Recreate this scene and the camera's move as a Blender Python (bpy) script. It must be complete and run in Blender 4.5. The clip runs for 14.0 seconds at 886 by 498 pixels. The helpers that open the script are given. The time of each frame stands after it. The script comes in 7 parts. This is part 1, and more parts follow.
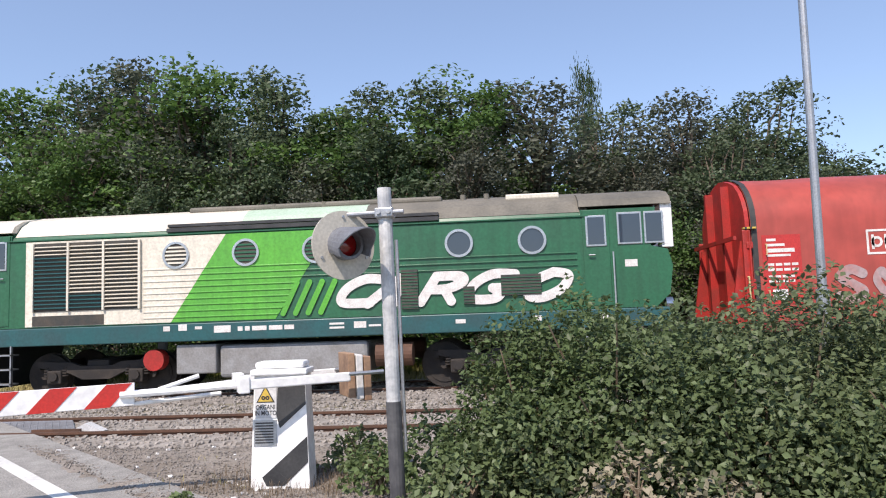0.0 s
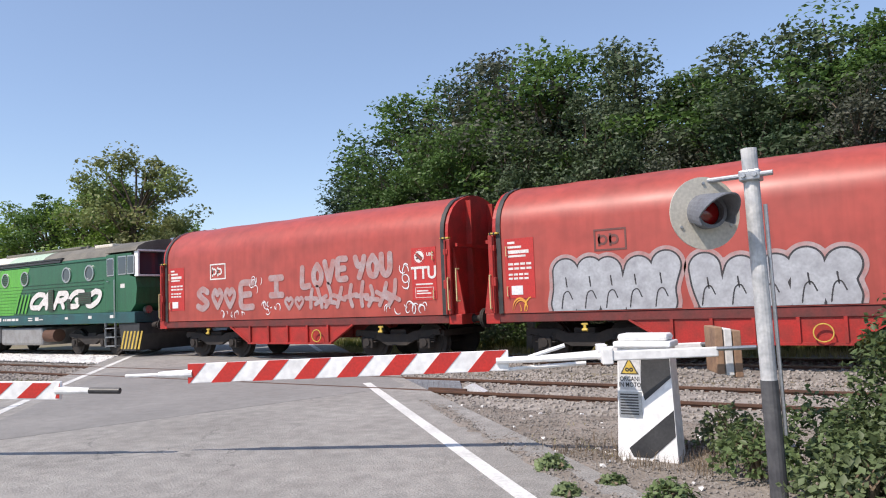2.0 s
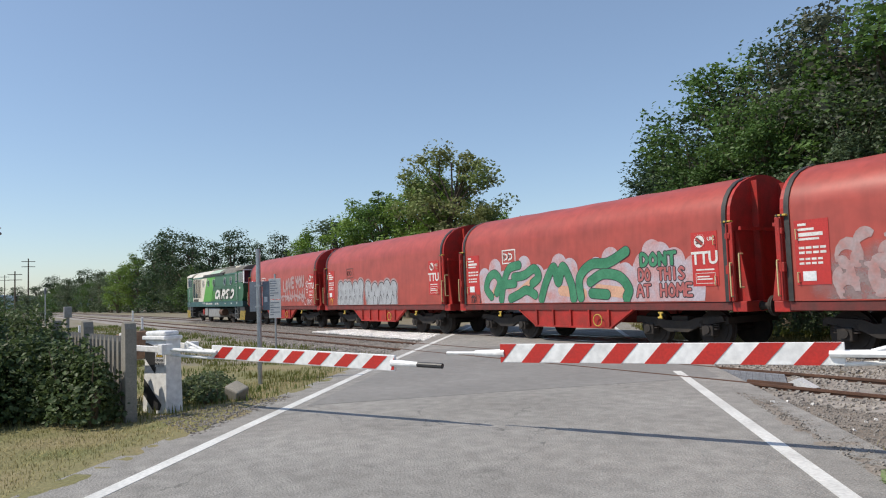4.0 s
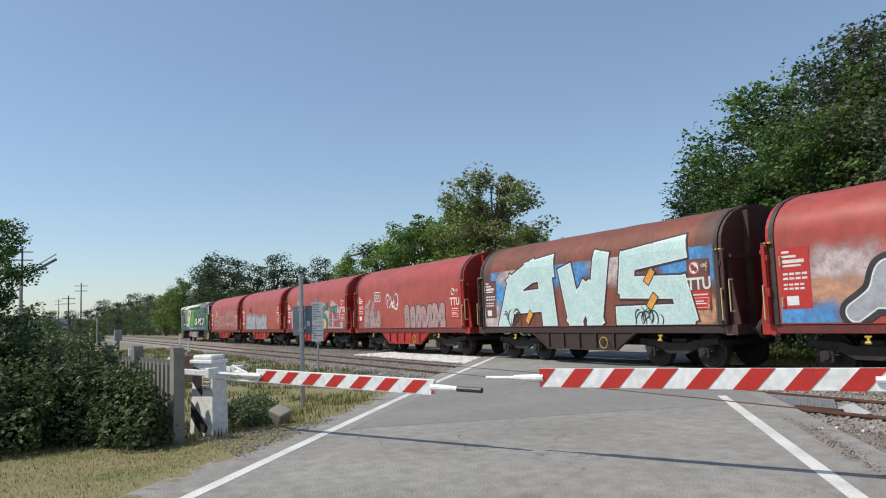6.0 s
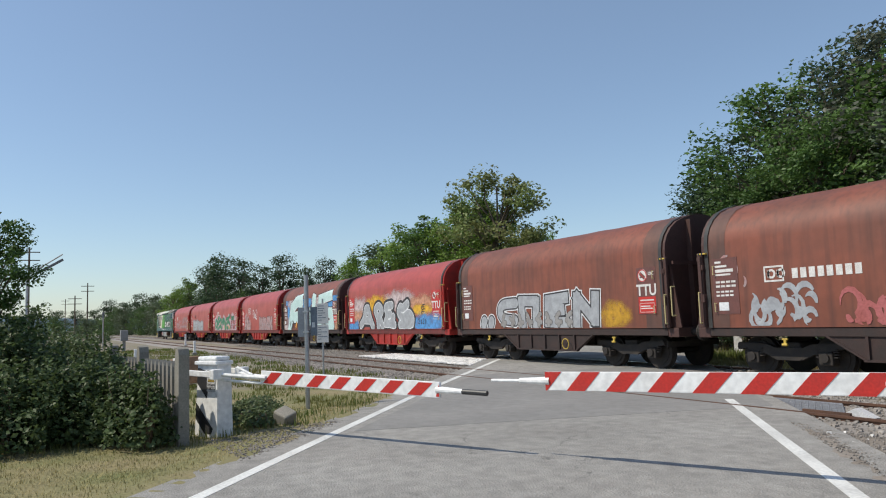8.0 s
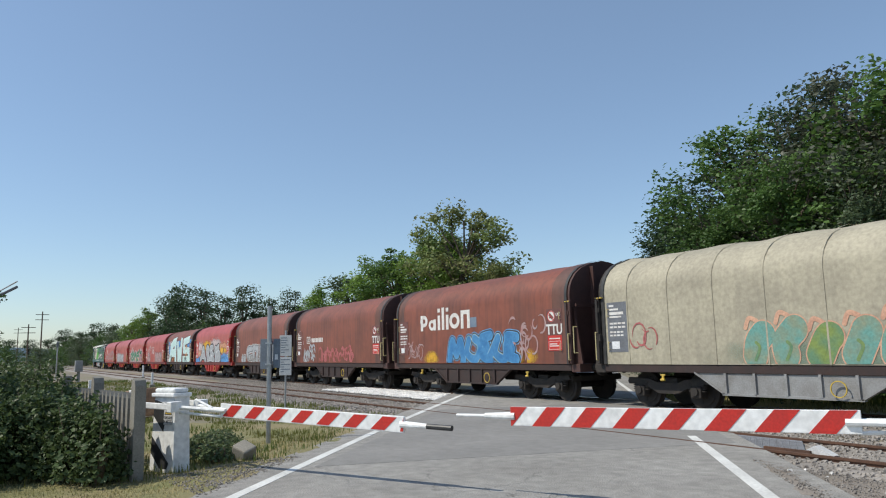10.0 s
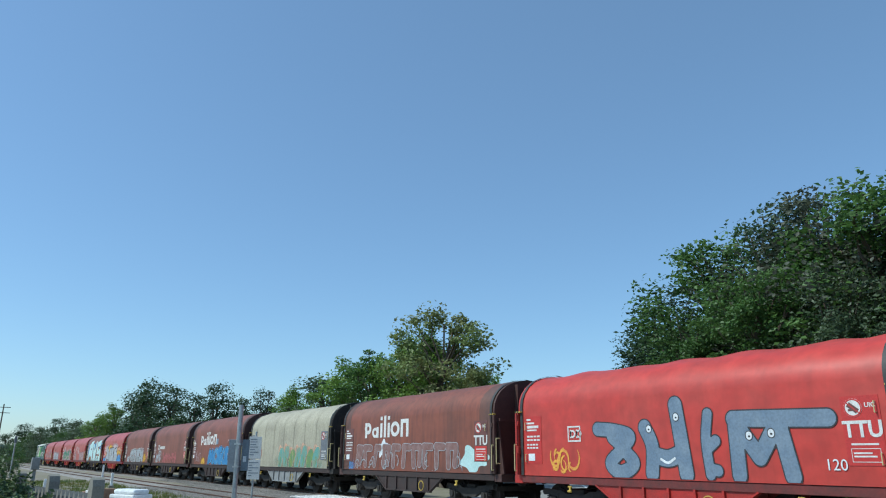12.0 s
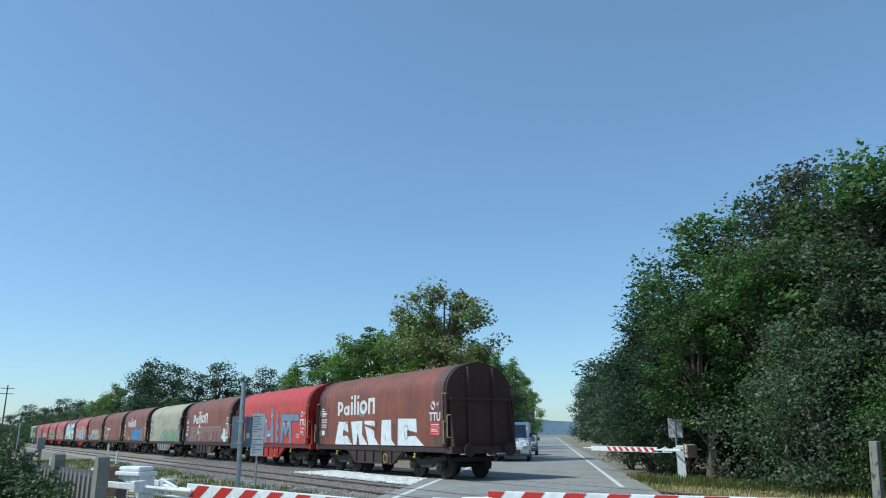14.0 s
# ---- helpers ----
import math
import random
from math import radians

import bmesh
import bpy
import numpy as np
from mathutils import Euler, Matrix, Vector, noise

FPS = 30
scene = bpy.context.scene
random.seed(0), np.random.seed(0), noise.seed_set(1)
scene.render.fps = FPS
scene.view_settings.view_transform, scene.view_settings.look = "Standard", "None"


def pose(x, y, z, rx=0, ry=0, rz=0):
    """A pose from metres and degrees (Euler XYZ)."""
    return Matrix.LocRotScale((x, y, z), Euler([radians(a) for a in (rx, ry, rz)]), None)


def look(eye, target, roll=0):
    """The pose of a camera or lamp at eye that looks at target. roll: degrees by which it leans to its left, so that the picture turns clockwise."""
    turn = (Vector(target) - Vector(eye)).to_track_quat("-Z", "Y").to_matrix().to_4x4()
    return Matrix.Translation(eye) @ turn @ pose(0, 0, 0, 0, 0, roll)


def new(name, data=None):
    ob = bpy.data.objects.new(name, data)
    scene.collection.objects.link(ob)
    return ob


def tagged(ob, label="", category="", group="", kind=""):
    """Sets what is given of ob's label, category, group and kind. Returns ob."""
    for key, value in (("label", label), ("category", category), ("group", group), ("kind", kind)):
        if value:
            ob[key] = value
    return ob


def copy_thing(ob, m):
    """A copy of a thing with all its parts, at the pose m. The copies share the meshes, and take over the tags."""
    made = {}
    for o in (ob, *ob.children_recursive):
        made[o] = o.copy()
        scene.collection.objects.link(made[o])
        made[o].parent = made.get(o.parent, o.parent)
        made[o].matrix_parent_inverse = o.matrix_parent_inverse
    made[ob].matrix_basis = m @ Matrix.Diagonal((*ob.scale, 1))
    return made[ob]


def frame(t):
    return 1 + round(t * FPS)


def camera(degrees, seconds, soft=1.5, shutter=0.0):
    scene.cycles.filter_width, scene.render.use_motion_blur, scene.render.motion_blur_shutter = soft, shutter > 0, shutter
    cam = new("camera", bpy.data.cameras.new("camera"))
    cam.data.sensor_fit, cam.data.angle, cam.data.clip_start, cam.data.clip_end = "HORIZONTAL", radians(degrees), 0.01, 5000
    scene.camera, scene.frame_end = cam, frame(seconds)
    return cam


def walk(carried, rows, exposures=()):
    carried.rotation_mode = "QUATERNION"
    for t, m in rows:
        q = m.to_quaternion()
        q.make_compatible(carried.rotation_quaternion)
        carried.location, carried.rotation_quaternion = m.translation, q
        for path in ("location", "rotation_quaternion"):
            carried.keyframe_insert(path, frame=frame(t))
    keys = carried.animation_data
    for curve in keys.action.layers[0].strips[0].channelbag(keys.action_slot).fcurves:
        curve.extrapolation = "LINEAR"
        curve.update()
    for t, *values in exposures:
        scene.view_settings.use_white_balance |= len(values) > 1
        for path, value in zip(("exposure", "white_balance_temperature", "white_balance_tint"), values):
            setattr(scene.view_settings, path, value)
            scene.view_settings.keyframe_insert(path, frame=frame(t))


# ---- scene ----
cam = camera(63.87, 14.0, soft=1.1)
EYE = (0.0, 0.0, 1.55)
PATH = [
    (0.0, 95.05, 2.02, 4.62),
    (0.5, 95.16, 2.32, 10.05),
    (1.0, 95.92, 1.41, 14.21),
    (1.5, 94.44, 2.47, 25.61),
    (2.0, 93.92, 2.29, 33.07),
    (2.5, 93.56, 3.53, 42.63),
    (3.0, 93.25, 2.62, 49.33),
    (3.5, 93.10, 2.21, 53.10),
    (4.0, 93.57, 1.94, 57.30),
    (6.5, 95.52, 2.05, 60.84),
    (7.0, 95.58, 1.98, 61.10),
    (9.5, 95.60, 1.36, 60.28),
    (10.0, 98.20, 1.25, 58.22),
    (10.5, 102.60, 0.22, 56.27),
    (11.0, 105.48, -0.17, 56.75),
    (11.5, 105.70, -0.63, 56.19),
    (12.0, 106.50, -0.40, 56.31),
    (12.5, 106.82, -0.36, 56.13),
    (13.0, 106.96, 0.51, 55.64),
    (13.5, 105.96, 0.10, 55.69),
    (14.0, 104.64, 0.27, 56.45),
]
# the hand drifts a little: seconds, metres aside, ahead and up
DRIFT = [(0.0, 0.0, 0.0, 0.0), (4.0, 0.02, 0.0, 0.0), (6.5, 0.14, -0.04, 0.04), (7.0, 0.13, -0.02, 0.045), (9.5, 0.07, -0.02, 0.04), (10.5, 0.07, -0.01, 0.03), (14.0, 0.05, 0.0, 0.0)]
EXPOSURES = [(0.0, 0.36, 6850, 17), (1.5, 0.32, 6850, 16), (3.0, 0.06, 6850, 13), (4.0, -0.05, 6900, 10), (6.5, -0.11, 6900, 8), (9.5, -0.09, 6900, 8), (10.5, -0.08, 6350, 3), (11.5, -0.1, 5750, -4), (14.0, -0.1, 5750, -4)]


def eye_at(t):
    return [EYE[k] + float(np.interp(t, [d[0] for d in DRIFT], [d[k + 1] for d in DRIFT])) for k in range(3)]


walk(cam, [(t, pose(*eye_at(t), rx, ry, rz)) for t, rx, ry, rz in PATH], EXPOSURES)

# world: clear summer sky, one sun behind the viewer
SUN_AZ, SUN_EL = 200.0, 52.0          # compass degrees from +y, clockwise
world = bpy.data.worlds.new("sky")
scene.world = world
world.use_nodes = True
_n, _l = world.node_tree.nodes, world.node_tree.links
_sky = _n.new("ShaderNodeTexSky")
_sky.sky_type = "NISHITA"
_sky.sun_disc = False
_sky.sun_elevation = radians(SUN_EL)
_sky.sun_rotation = radians(SUN_AZ)
_sky.air_density, _sky.dust_density, _sky.ozone_density = 1.0, 0.55, 4.0
_n["Background"].inputs[1].default_value = 0.165
_tone = _n.new("ShaderNodeMix")
_tone.data_type, _tone.blend_type = "RGBA", "MULTIPLY"
_tone.inputs["Factor"].default_value = 1.0
_tone.inputs["B"].default_value = (0.97, 0.98, 1.0, 1)
_l.new(_sky.outputs[0], _tone.inputs["A"])
_haze = _n.new("ShaderNodeMix")
_haze.data_type = "RGBA"
_haze.inputs["Factor"].default_value = 0.22
_haze.inputs["B"].default_value = (2.3, 3.0, 3.9, 1)
_l.new(_tone.outputs["Result"], _haze.inputs["A"])
_l.new(_haze.outputs["Result"], _n["Background"].inputs[0])
_sun = new("sun", bpy.data.lights.new("sun", "SUN"))
_sun.data.energy, _sun.data.angle, _sun.data.color = 4.0, radians(0.6), (1.0, 0.95, 0.87)
_a, _e = radians(SUN_AZ), radians(SUN_EL)
SUN_DIR = Vector((math.sin(_a) * math.cos(_e), math.cos(_a) * math.cos(_e), math.sin(_e)))
_sun.matrix_basis = look(SUN_DIR * 50, (0, 0, 0))


# ---- materials ----
def mat(name, base, rough=0.6, metal=0.0, second=None, scale=3.0, amount=0.5, fine=40.0, bump=0.15, spread=0.0, dist=0.01, spec=0.5):
    """Principled surface with two scales of variation: broad blotches of a second colour, fine grain in value and relief."""
    m = bpy.data.materials.new(name)
    m.use_nodes = True
    n, l = m.node_tree.nodes, m.node_tree.links
    p = n["Principled BSDF"]
    p.inputs["Metallic"].default_value = metal
    p.inputs["Specular IOR Level"].default_value = spec
    co = n.new("ShaderNodeTexCoord")
    big = n.new("ShaderNodeTexNoise")
    big.inputs["Scale"].default_value, big.inputs["Detail"].default_value = scale, 5
    l.new(co.outputs["Object"], big.inputs["Vector"])
    ramp = n.new("ShaderNodeValToRGB")
    ramp.color_ramp.elements[0].position, ramp.color_ramp.elements[1].position = 0.38, 0.68
    l.new(big.outputs["Fac"], ramp.inputs[0])
    mix = n.new("ShaderNodeMix")
    mix.data_type = "RGBA"
    mix.inputs["A"].default_value = (*base, 1)
    mix.inputs["B"].default_value = (*(second or [c * 0.7 for c in base]), 1)
    k = n.new("ShaderNodeMath")
    k.operation = "MULTIPLY"
    k.inputs[1].default_value = amount
    l.new(ramp.outputs[0], k.inputs[0])
    l.new(k.outputs[0], mix.inputs["Factor"])
    small = n.new("ShaderNodeTexNoise")
    small.inputs["Scale"].default_value, small.inputs["Detail"].default_value = fine, 6
    l.new(co.outputs["Object"], small.inputs["Vector"])
    hsv = n.new("ShaderNodeHueSaturation")
    mr = n.new("ShaderNodeMapRange")
    mr.inputs["From Min"].default_value, mr.inputs["From Max"].default_value = 0.3, 0.7
    mr.inputs["To Min"].default_value, mr.inputs["To Max"].default_value = 0.85, 1.15
    l.new(small.outputs["Fac"], mr.inputs["Value"])
    value = mr.outputs[0]
    if spread:
        info = n.new("ShaderNodeNewGeometry")
        ob = n.new("ShaderNodeObjectInfo")
        add = n.new("ShaderNodeMath")
        add.operation = "ADD"
        l.new(info.outputs["Random Per Island"], add.inputs[0])
        l.new(ob.outputs["Random"], add.inputs[1])
        sp = n.new("ShaderNodeMapRange")
        sp.inputs["From Max"].default_value = 2.0
        sp.inputs["To Min"].default_value, sp.inputs["To Max"].default_value = 1 - spread, 1 + spread
        l.new(add.outputs[0], sp.inputs["Value"])
        mul = n.new("ShaderNodeMath")
        mul.operation = "MULTIPLY"
        l.new(value, mul.inputs[0])
        l.new(sp.outputs[0], mul.inputs[1])
        value = mul.outputs[0]
    l.new(value, hsv.inputs["Value"])
    l.new(mix.outputs["Result"], hsv.inputs["Color"])
    l.new(hsv.outputs[0], p.inputs["Base Color"])
    rr = n.new("ShaderNodeMapRange")
    rr.inputs["To Min"].default_value, rr.inputs["To Max"].default_value = max(rough - 0.12, 0.03), min(rough + 0.12, 1)
    l.new(big.outputs["Fac"], rr.inputs["Value"])
    l.new(rr.outputs[0], p.inputs["Roughness"])
    if bump:
        b = n.new("ShaderNodeBump")
        b.inputs["Strength"].default_value, b.inputs["Distance"].default_value = bump, dist
        l.new(small.outputs["Fac"], b.inputs["Height"])
        l.new(b.outputs[0], p.inputs["Normal"])
    return m


def leaf_mat(name, base, second, spread=0.35):
    m = mat(name, base, 0.5, 0, second, 0.35, 1.0, 6.0, 0.0, spread, spec=0.35)
    n, l = m.node_tree.nodes, m.node_tree.links
    p, out = n["Principled BSDF"], n["Material Output"]
    tr = n.new("ShaderNodeBsdfTranslucent")
    src = p.inputs["Base Color"].links[0].from_socket
    l.new(src, tr.inputs["Color"])
    mx = n.new("ShaderNodeMixShader")
    mx.inputs[0].default_value = 0.36
    l.new(p.outputs[0], mx.inputs[1])
    l.new(tr.outputs[0], mx.inputs[2])
    l.new(mx.outputs[0], out.inputs["Surface"])
    return m


def glass_mat(name, tint, rough=0.03):
    m = bpy.data.materials.new(name)
    m.use_nodes = True
    p = m.node_tree.nodes["Principled BSDF"]
    p.inputs["Base Color"].default_value = (*tint, 1)
    p.inputs["Roughness"].default_value = rough
    p.inputs["Specular IOR Level"].default_value = 0.8
    return m


def streaked(m, strength=0.35, dark=(0.02, 0.015, 0.012)):
    """Adds vertical run-off streaks of grime with a shape of their own."""
    n, l = m.node_tree.nodes, m.node_tree.links
    p = n["Principled BSDF"]
    src = p.inputs["Base Color"].links[0].from_socket
    co = n.new("ShaderNodeTexCoord")
    mp = n.new("ShaderNodeMapping")
    mp.inputs["Scale"].default_value = (5.0, 5.0, 0.35)
    l.new(co.outputs["Object"], mp.inputs["Vector"])
    t = n.new("ShaderNodeTexNoise")
    t.inputs["Scale"].default_value, t.inputs["Detail"].default_value = 1.6, 7
    l.new(mp.outputs[0], t.inputs["Vector"])
    r = n.new("ShaderNodeMapRange")
    r.inputs["From Min"].default_value, r.inputs["From Max"].default_value = 0.47, 0.75
    r.inputs["To Max"].default_value = strength
    l.new(t.outputs["Fac"], r.inputs["Value"])
    mx = n.new("ShaderNodeMix")
    mx.data_type = "RGBA"
    mx.inputs["B"].default_value = (*dark, 1)
    l.new(r.outputs[0], mx.inputs["Factor"])
    l.new(src, mx.inputs["A"])
    l.new(mx.outputs["Result"], p.inputs["Base Color"])
    return m


def cracked(m, scale=0.55, strength=0.65):
    """Fine dark cracks that wander over a road surface."""
    n, l = m.node_tree.nodes, m.node_tree.links
    p = n["Principled BSDF"]
    src = p.inputs["Base Color"].links[0].from_socket
    co = n.new("ShaderNodeTexCoord")
    wob = n.new("ShaderNodeTexNoise")
    wob.inputs["Scale"].default_value, wob.inputs["Detail"].default_value = 2.2, 6
    l.new(co.outputs["Object"], wob.inputs["Vector"])
    add = n.new("ShaderNodeMix")
    add.data_type, add.blend_type = "RGBA", "ADD"
    add.inputs["Factor"].default_value = 0.9
    l.new(co.outputs["Object"], add.inputs["A"])
    l.new(wob.outputs["Color"], add.inputs["B"])
    vor = n.new("ShaderNodeTexVoronoi")
    vor.feature = "DISTANCE_TO_EDGE"
    vor.inputs["Scale"].default_value = scale
    l.new(add.outputs["Result"], vor.inputs["Vector"])
    r = n.new("ShaderNodeMapRange")
    r.inputs["From Min"].default_value, r.inputs["From Max"].default_value = 0.0, 0.008
    r.inputs["To Min"].default_value, r.inputs["To Max"].default_value = strength, 0.0
    l.new(vor.outputs["Distance"], r.inputs["Value"])
    gate = n.new("ShaderNodeTexNoise")
    gate.inputs["Scale"].default_value = 0.35
    l.new(co.outputs["Object"], gate.inputs["Vector"])
    g2 = n.new("ShaderNodeMapRange")
    g2.inputs["From Min"].default_value, g2.inputs["From Max"].default_value = 0.45, 0.6
    l.new(gate.outputs["Fac"], g2.inputs["Value"])
    k = n.new("ShaderNodeMath")
    k.operation = "MULTIPLY"
    l.new(r.outputs[0], k.inputs[0])
    l.new(g2.outputs[0], k.inputs[1])
    mx = n.new("ShaderNodeMix")
    mx.data_type = "RGBA"
    mx.inputs["B"].default_value = (0.05, 0.05, 0.048, 1)
    l.new(k.outputs[0], mx.inputs["Factor"])
    l.new(src, mx.inputs["A"])
    l.new(mx.outputs["Result"], p.inputs["Base Color"])
    return m


def speckled(m, scale=75.0, low=0.72, high=1.28):
    """Coarse aggregate showing through a worn road surface."""
    n, l = m.node_tree.nodes, m.node_tree.links
    p = n["Principled BSDF"]
    src = p.inputs["Base Color"].links[0].from_socket
    co = n.new("ShaderNodeTexCoord")
    t = n.new("ShaderNodeTexNoise")
    t.inputs["Scale"].default_value, t.inputs["Detail"].default_value = scale, 2
    l.new(co.outputs["Object"], t.inputs["Vector"])
    broad = n.new("ShaderNodeTexNoise")
    broad.inputs["Scale"].default_value, broad.inputs["Detail"].default_value = 5.0, 6
    l.new(co.outputs["Object"], broad.inputs["Vector"])
    mean = n.new("ShaderNodeMath")
    mean.operation = "MULTIPLY_ADD"
    mean.inputs[1].default_value = 0.6
    l.new(broad.outputs["Fac"], mean.inputs[0])
    l.new(t.outputs["Fac"], mean.inputs[2])
    r = n.new("ShaderNodeMapRange")
    r.inputs["From Min"].default_value, r.inputs["From Max"].default_value = 0.62, 0.98
    r.inputs["To Min"].default_value, r.inputs["To Max"].default_value = low, high
    l.new(mean.outputs[0], r.inputs["Value"])
    hsv = n.new("ShaderNodeHueSaturation")
    l.new(r.outputs[0], hsv.inputs["Value"])
    l.new(src, hsv.inputs["Color"])
    l.new(hsv.outputs[0], p.inputs["Base Color"])
    return m


ASPHALT = cracked(speckled(mat("asphalt", (0.300, 0.287, 0.265), 0.85, 0, (0.235, 0.224, 0.206), 0.55, 0.9, 42, 1.0, dist=0.014)))
ASPHALT_DARK = speckled(mat("asphalt_patch", (0.215, 0.207, 0.195), 0.85, 0, (0.265, 0.255, 0.242), 0.8, 0.7, 55, 0.6, dist=0.008), 75, 0.84, 1.16)
LINE = mat("road_paint", (0.70, 0.70, 0.67), 0.7, 0, (0.42, 0.41, 0.39), 1.3, 0.55, 25, 0.2)
SOIL = mat("dry_ground", (0.23, 0.195, 0.15), 0.95, 0, (0.19, 0.175, 0.10), 0.45, 0.9, 14, 0.6, dist=0.03)
GRAVEL = mat("gravel", (0.31, 0.28, 0.25), 0.9, 0, (0.16, 0.14, 0.12), 2.0, 0.6, 20, 0.4, 0.35, dist=0.02)
GRIT = mat("stony_earth", (0.27, 0.235, 0.20), 0.95, 0, (0.20, 0.168, 0.135), 1.1, 0.9, 22, 1.0, dist=0.03)
TURF = mat("dry_turf", (0.25, 0.205, 0.105), 0.95, 0, (0.155, 0.165, 0.06), 0.7, 1.0, 18, 0.8, dist=0.03)
PALE_STONE = mat("pale_ballast", (0.72, 0.70, 0.67), 0.9, 0, (0.5, 0.48, 0.45), 2.0, 0.6, 20, 0.3, 0.3)
GRASS_DRY = mat("dry_grass", (0.36, 0.29, 0.13), 0.8, 0, (0.22, 0.215, 0.075), 0.6, 1.0, 8, 0.0, 0.35)
GRASS_GREEN = leaf_mat("green_grass", (0.10, 0.15, 0.03), (0.19, 0.17, 0.05), 0.35)
RUST = mat("rusty_steel", (0.13, 0.065, 0.04), 0.75, 0.2, (0.07, 0.04, 0.03), 3, 0.7, 60, 0.3)
RAIL_TOP = mat("polished_rail", (0.55, 0.55, 0.56), 0.22, 1.0, None, 3, 0.2, 60, 0.05)
CONCRETE = mat("concrete", (0.27, 0.25, 0.215), 0.9, 0, (0.2, 0.19, 0.16), 3, 0.8, 40, 0.4)
SLEEPER = mat("sleeper_concrete", (0.30, 0.28, 0.25), 0.9, 0, (0.2, 0.16, 0.12), 3, 0.8, 40, 0.4, 0.2)
GALV = mat("galvanised_steel", (0.45, 0.46, 0.47), 0.45, 0.8, (0.33, 0.34, 0.35), 8, 0.7, 60, 0.1)
SIGNAL_GREY = mat("signal_grey_paint", (0.38, 0.39, 0.40), 0.55, 0.1, (0.62, 0.62, 0.6), 7, 1.0, 30, 0.2)
TAR = mat("tarred_post_foot", (0.06, 0.06, 0.065), 0.6, 0, (0.12, 0.12, 0.12), 8, 0.6, 30, 0.2)
WHITE = mat("white_enamel", (0.82, 0.82, 0.81), 0.42, 0, (0.66, 0.64, 0.60), 2.5, 0.25, 12, 0.03)
BLACK = mat("black_paint", (0.03, 0.03, 0.032), 0.5, 0, (0.06, 0.06, 0.06), 5, 0.6, 40, 0.1)
BAR_RED = mat("red_reflective", (0.55, 0.03, 0.022), 0.4, 0, (0.42, 0.03, 0.025), 6, 0.6, 40, 0.03)
YELLOW = mat("yellow_paint", (0.60, 0.42, 0.07), 0.5, 0, (0.35, 0.24, 0.06), 8, 0.7, 40, 0.1)
CREAM = mat("pale_yellow_paint", (0.62, 0.52, 0.26), 0.5, 0, (0.5, 0.4, 0.2), 8, 0.6, 40, 0.05)
WOOD = mat("weathered_wood", (0.34, 0.21, 0.13), 0.8, 0, (0.2, 0.12, 0.08), 6, 0.8, 30, 0.3)
LENS_RED = glass_mat("red_lens", (0.25, 0.005, 0.005), 0.12)
PLATE_BLUE = mat("backplate_beige", (0.50, 0.47, 0.40), 0.6, 0, (0.4, 0.38, 0.33), 5, 0.6, 40, 0.05)
VISOR = mat("visor_grey", (0.16, 0.17, 0.19), 0.6, 0, (0.1, 0.1, 0.11), 6, 0.6, 40, 0.1)
PANEL_GREY = mat("sign_back_grey", (0.20, 0.23, 0.27), 0.6, 0.2, (0.14, 0.16, 0.19), 5, 0.6, 40, 0.05)
SIGN_WHITE = mat("sign_face", (0.6, 0.6, 0.6), 0.55, 0, (0.5, 0.5, 0.5), 5, 0.6, 40, 0.02)

TARP_RED = streaked(mat("red_tarpaulin", (0.395, 0.066, 0.048), 0.44, 0, (0.33, 0.062, 0.047), 0.7, 0.9, 2.5, 0.05, dist=0.03), 0.22, (0.14, 0.03, 0.02))
TARP_BRIGHT = streaked(mat("bright_red_tarpaulin", (0.48, 0.042, 0.03), 0.48, 0, (0.41, 0.05, 0.036), 0.7, 0.9, 3, 0.1, dist=0.04), 0.15, (0.2, 0.03, 0.02))
TARP_BROWN = streaked(mat("sooty_red_tarpaulin", (0.232, 0.068, 0.038), 0.55, 0, (0.152, 0.055, 0.036), 0.6, 0.9, 2.5, 0.05, dist=0.03), 0.5, (0.06, 0.03, 0.025))
TARP_SOOT = streaked(mat("sooty_cover_end", (0.105, 0.052, 0.040), 0.6, 0, (0.15, 0.06, 0.04), 1.2, 0.9, 4, 0.05, dist=0.03), 0.4, (0.05, 0.03, 0.025))
TARP_GREY = streaked(mat("grey_tarpaulin", (0.41, 0.37, 0.275), 0.7, 0, (0.30, 0.27, 0.205), 0.8, 0.8, 12, 0.12, dist=0.03), 0.2, (0.15, 0.13, 0.11))
FRAME_SOOT = mat("sooty_frame_paint", (0.034, 0.023, 0.021), 0.75, 0, (0.055, 0.03, 0.026), 3, 0.8, 30, 0.15)
FRAME_DIRTY = mat("dirty_maroon_paint", (0.17, 0.028, 0.024), 0.6, 0, (0.09, 0.03, 0.026), 3, 0.9, 30, 0.15)
FRAME_RED = mat("red_frame_paint", (0.42, 0.026, 0.02), 0.5, 0, (0.22, 0.028, 0.02), 3, 0.8, 30, 0.1)
FRAME_BROWN = mat("rusty_frame_paint", (0.075, 0.034, 0.028), 0.65, 0, (0.06, 0.03, 0.025), 3, 0.8, 30, 0.15)
BOGIE = mat("bogie_grime", (0.028, 0.024, 0.022), 0.8, 0.1, (0.055, 0.044, 0.036), 5, 0.8, 30, 0.3)
SEAL = mat("rubber_seal", (0.03, 0.03, 0.03), 0.6, 0, (0.06, 0.055, 0.05), 6, 0.6, 40, 0.1)
MARK_WHITE = mat("marking_white", (0.72, 0.70, 0.67), 0.6, 0, (0.5, 0.45, 0.42), 6, 0.6, 40, 0.0)
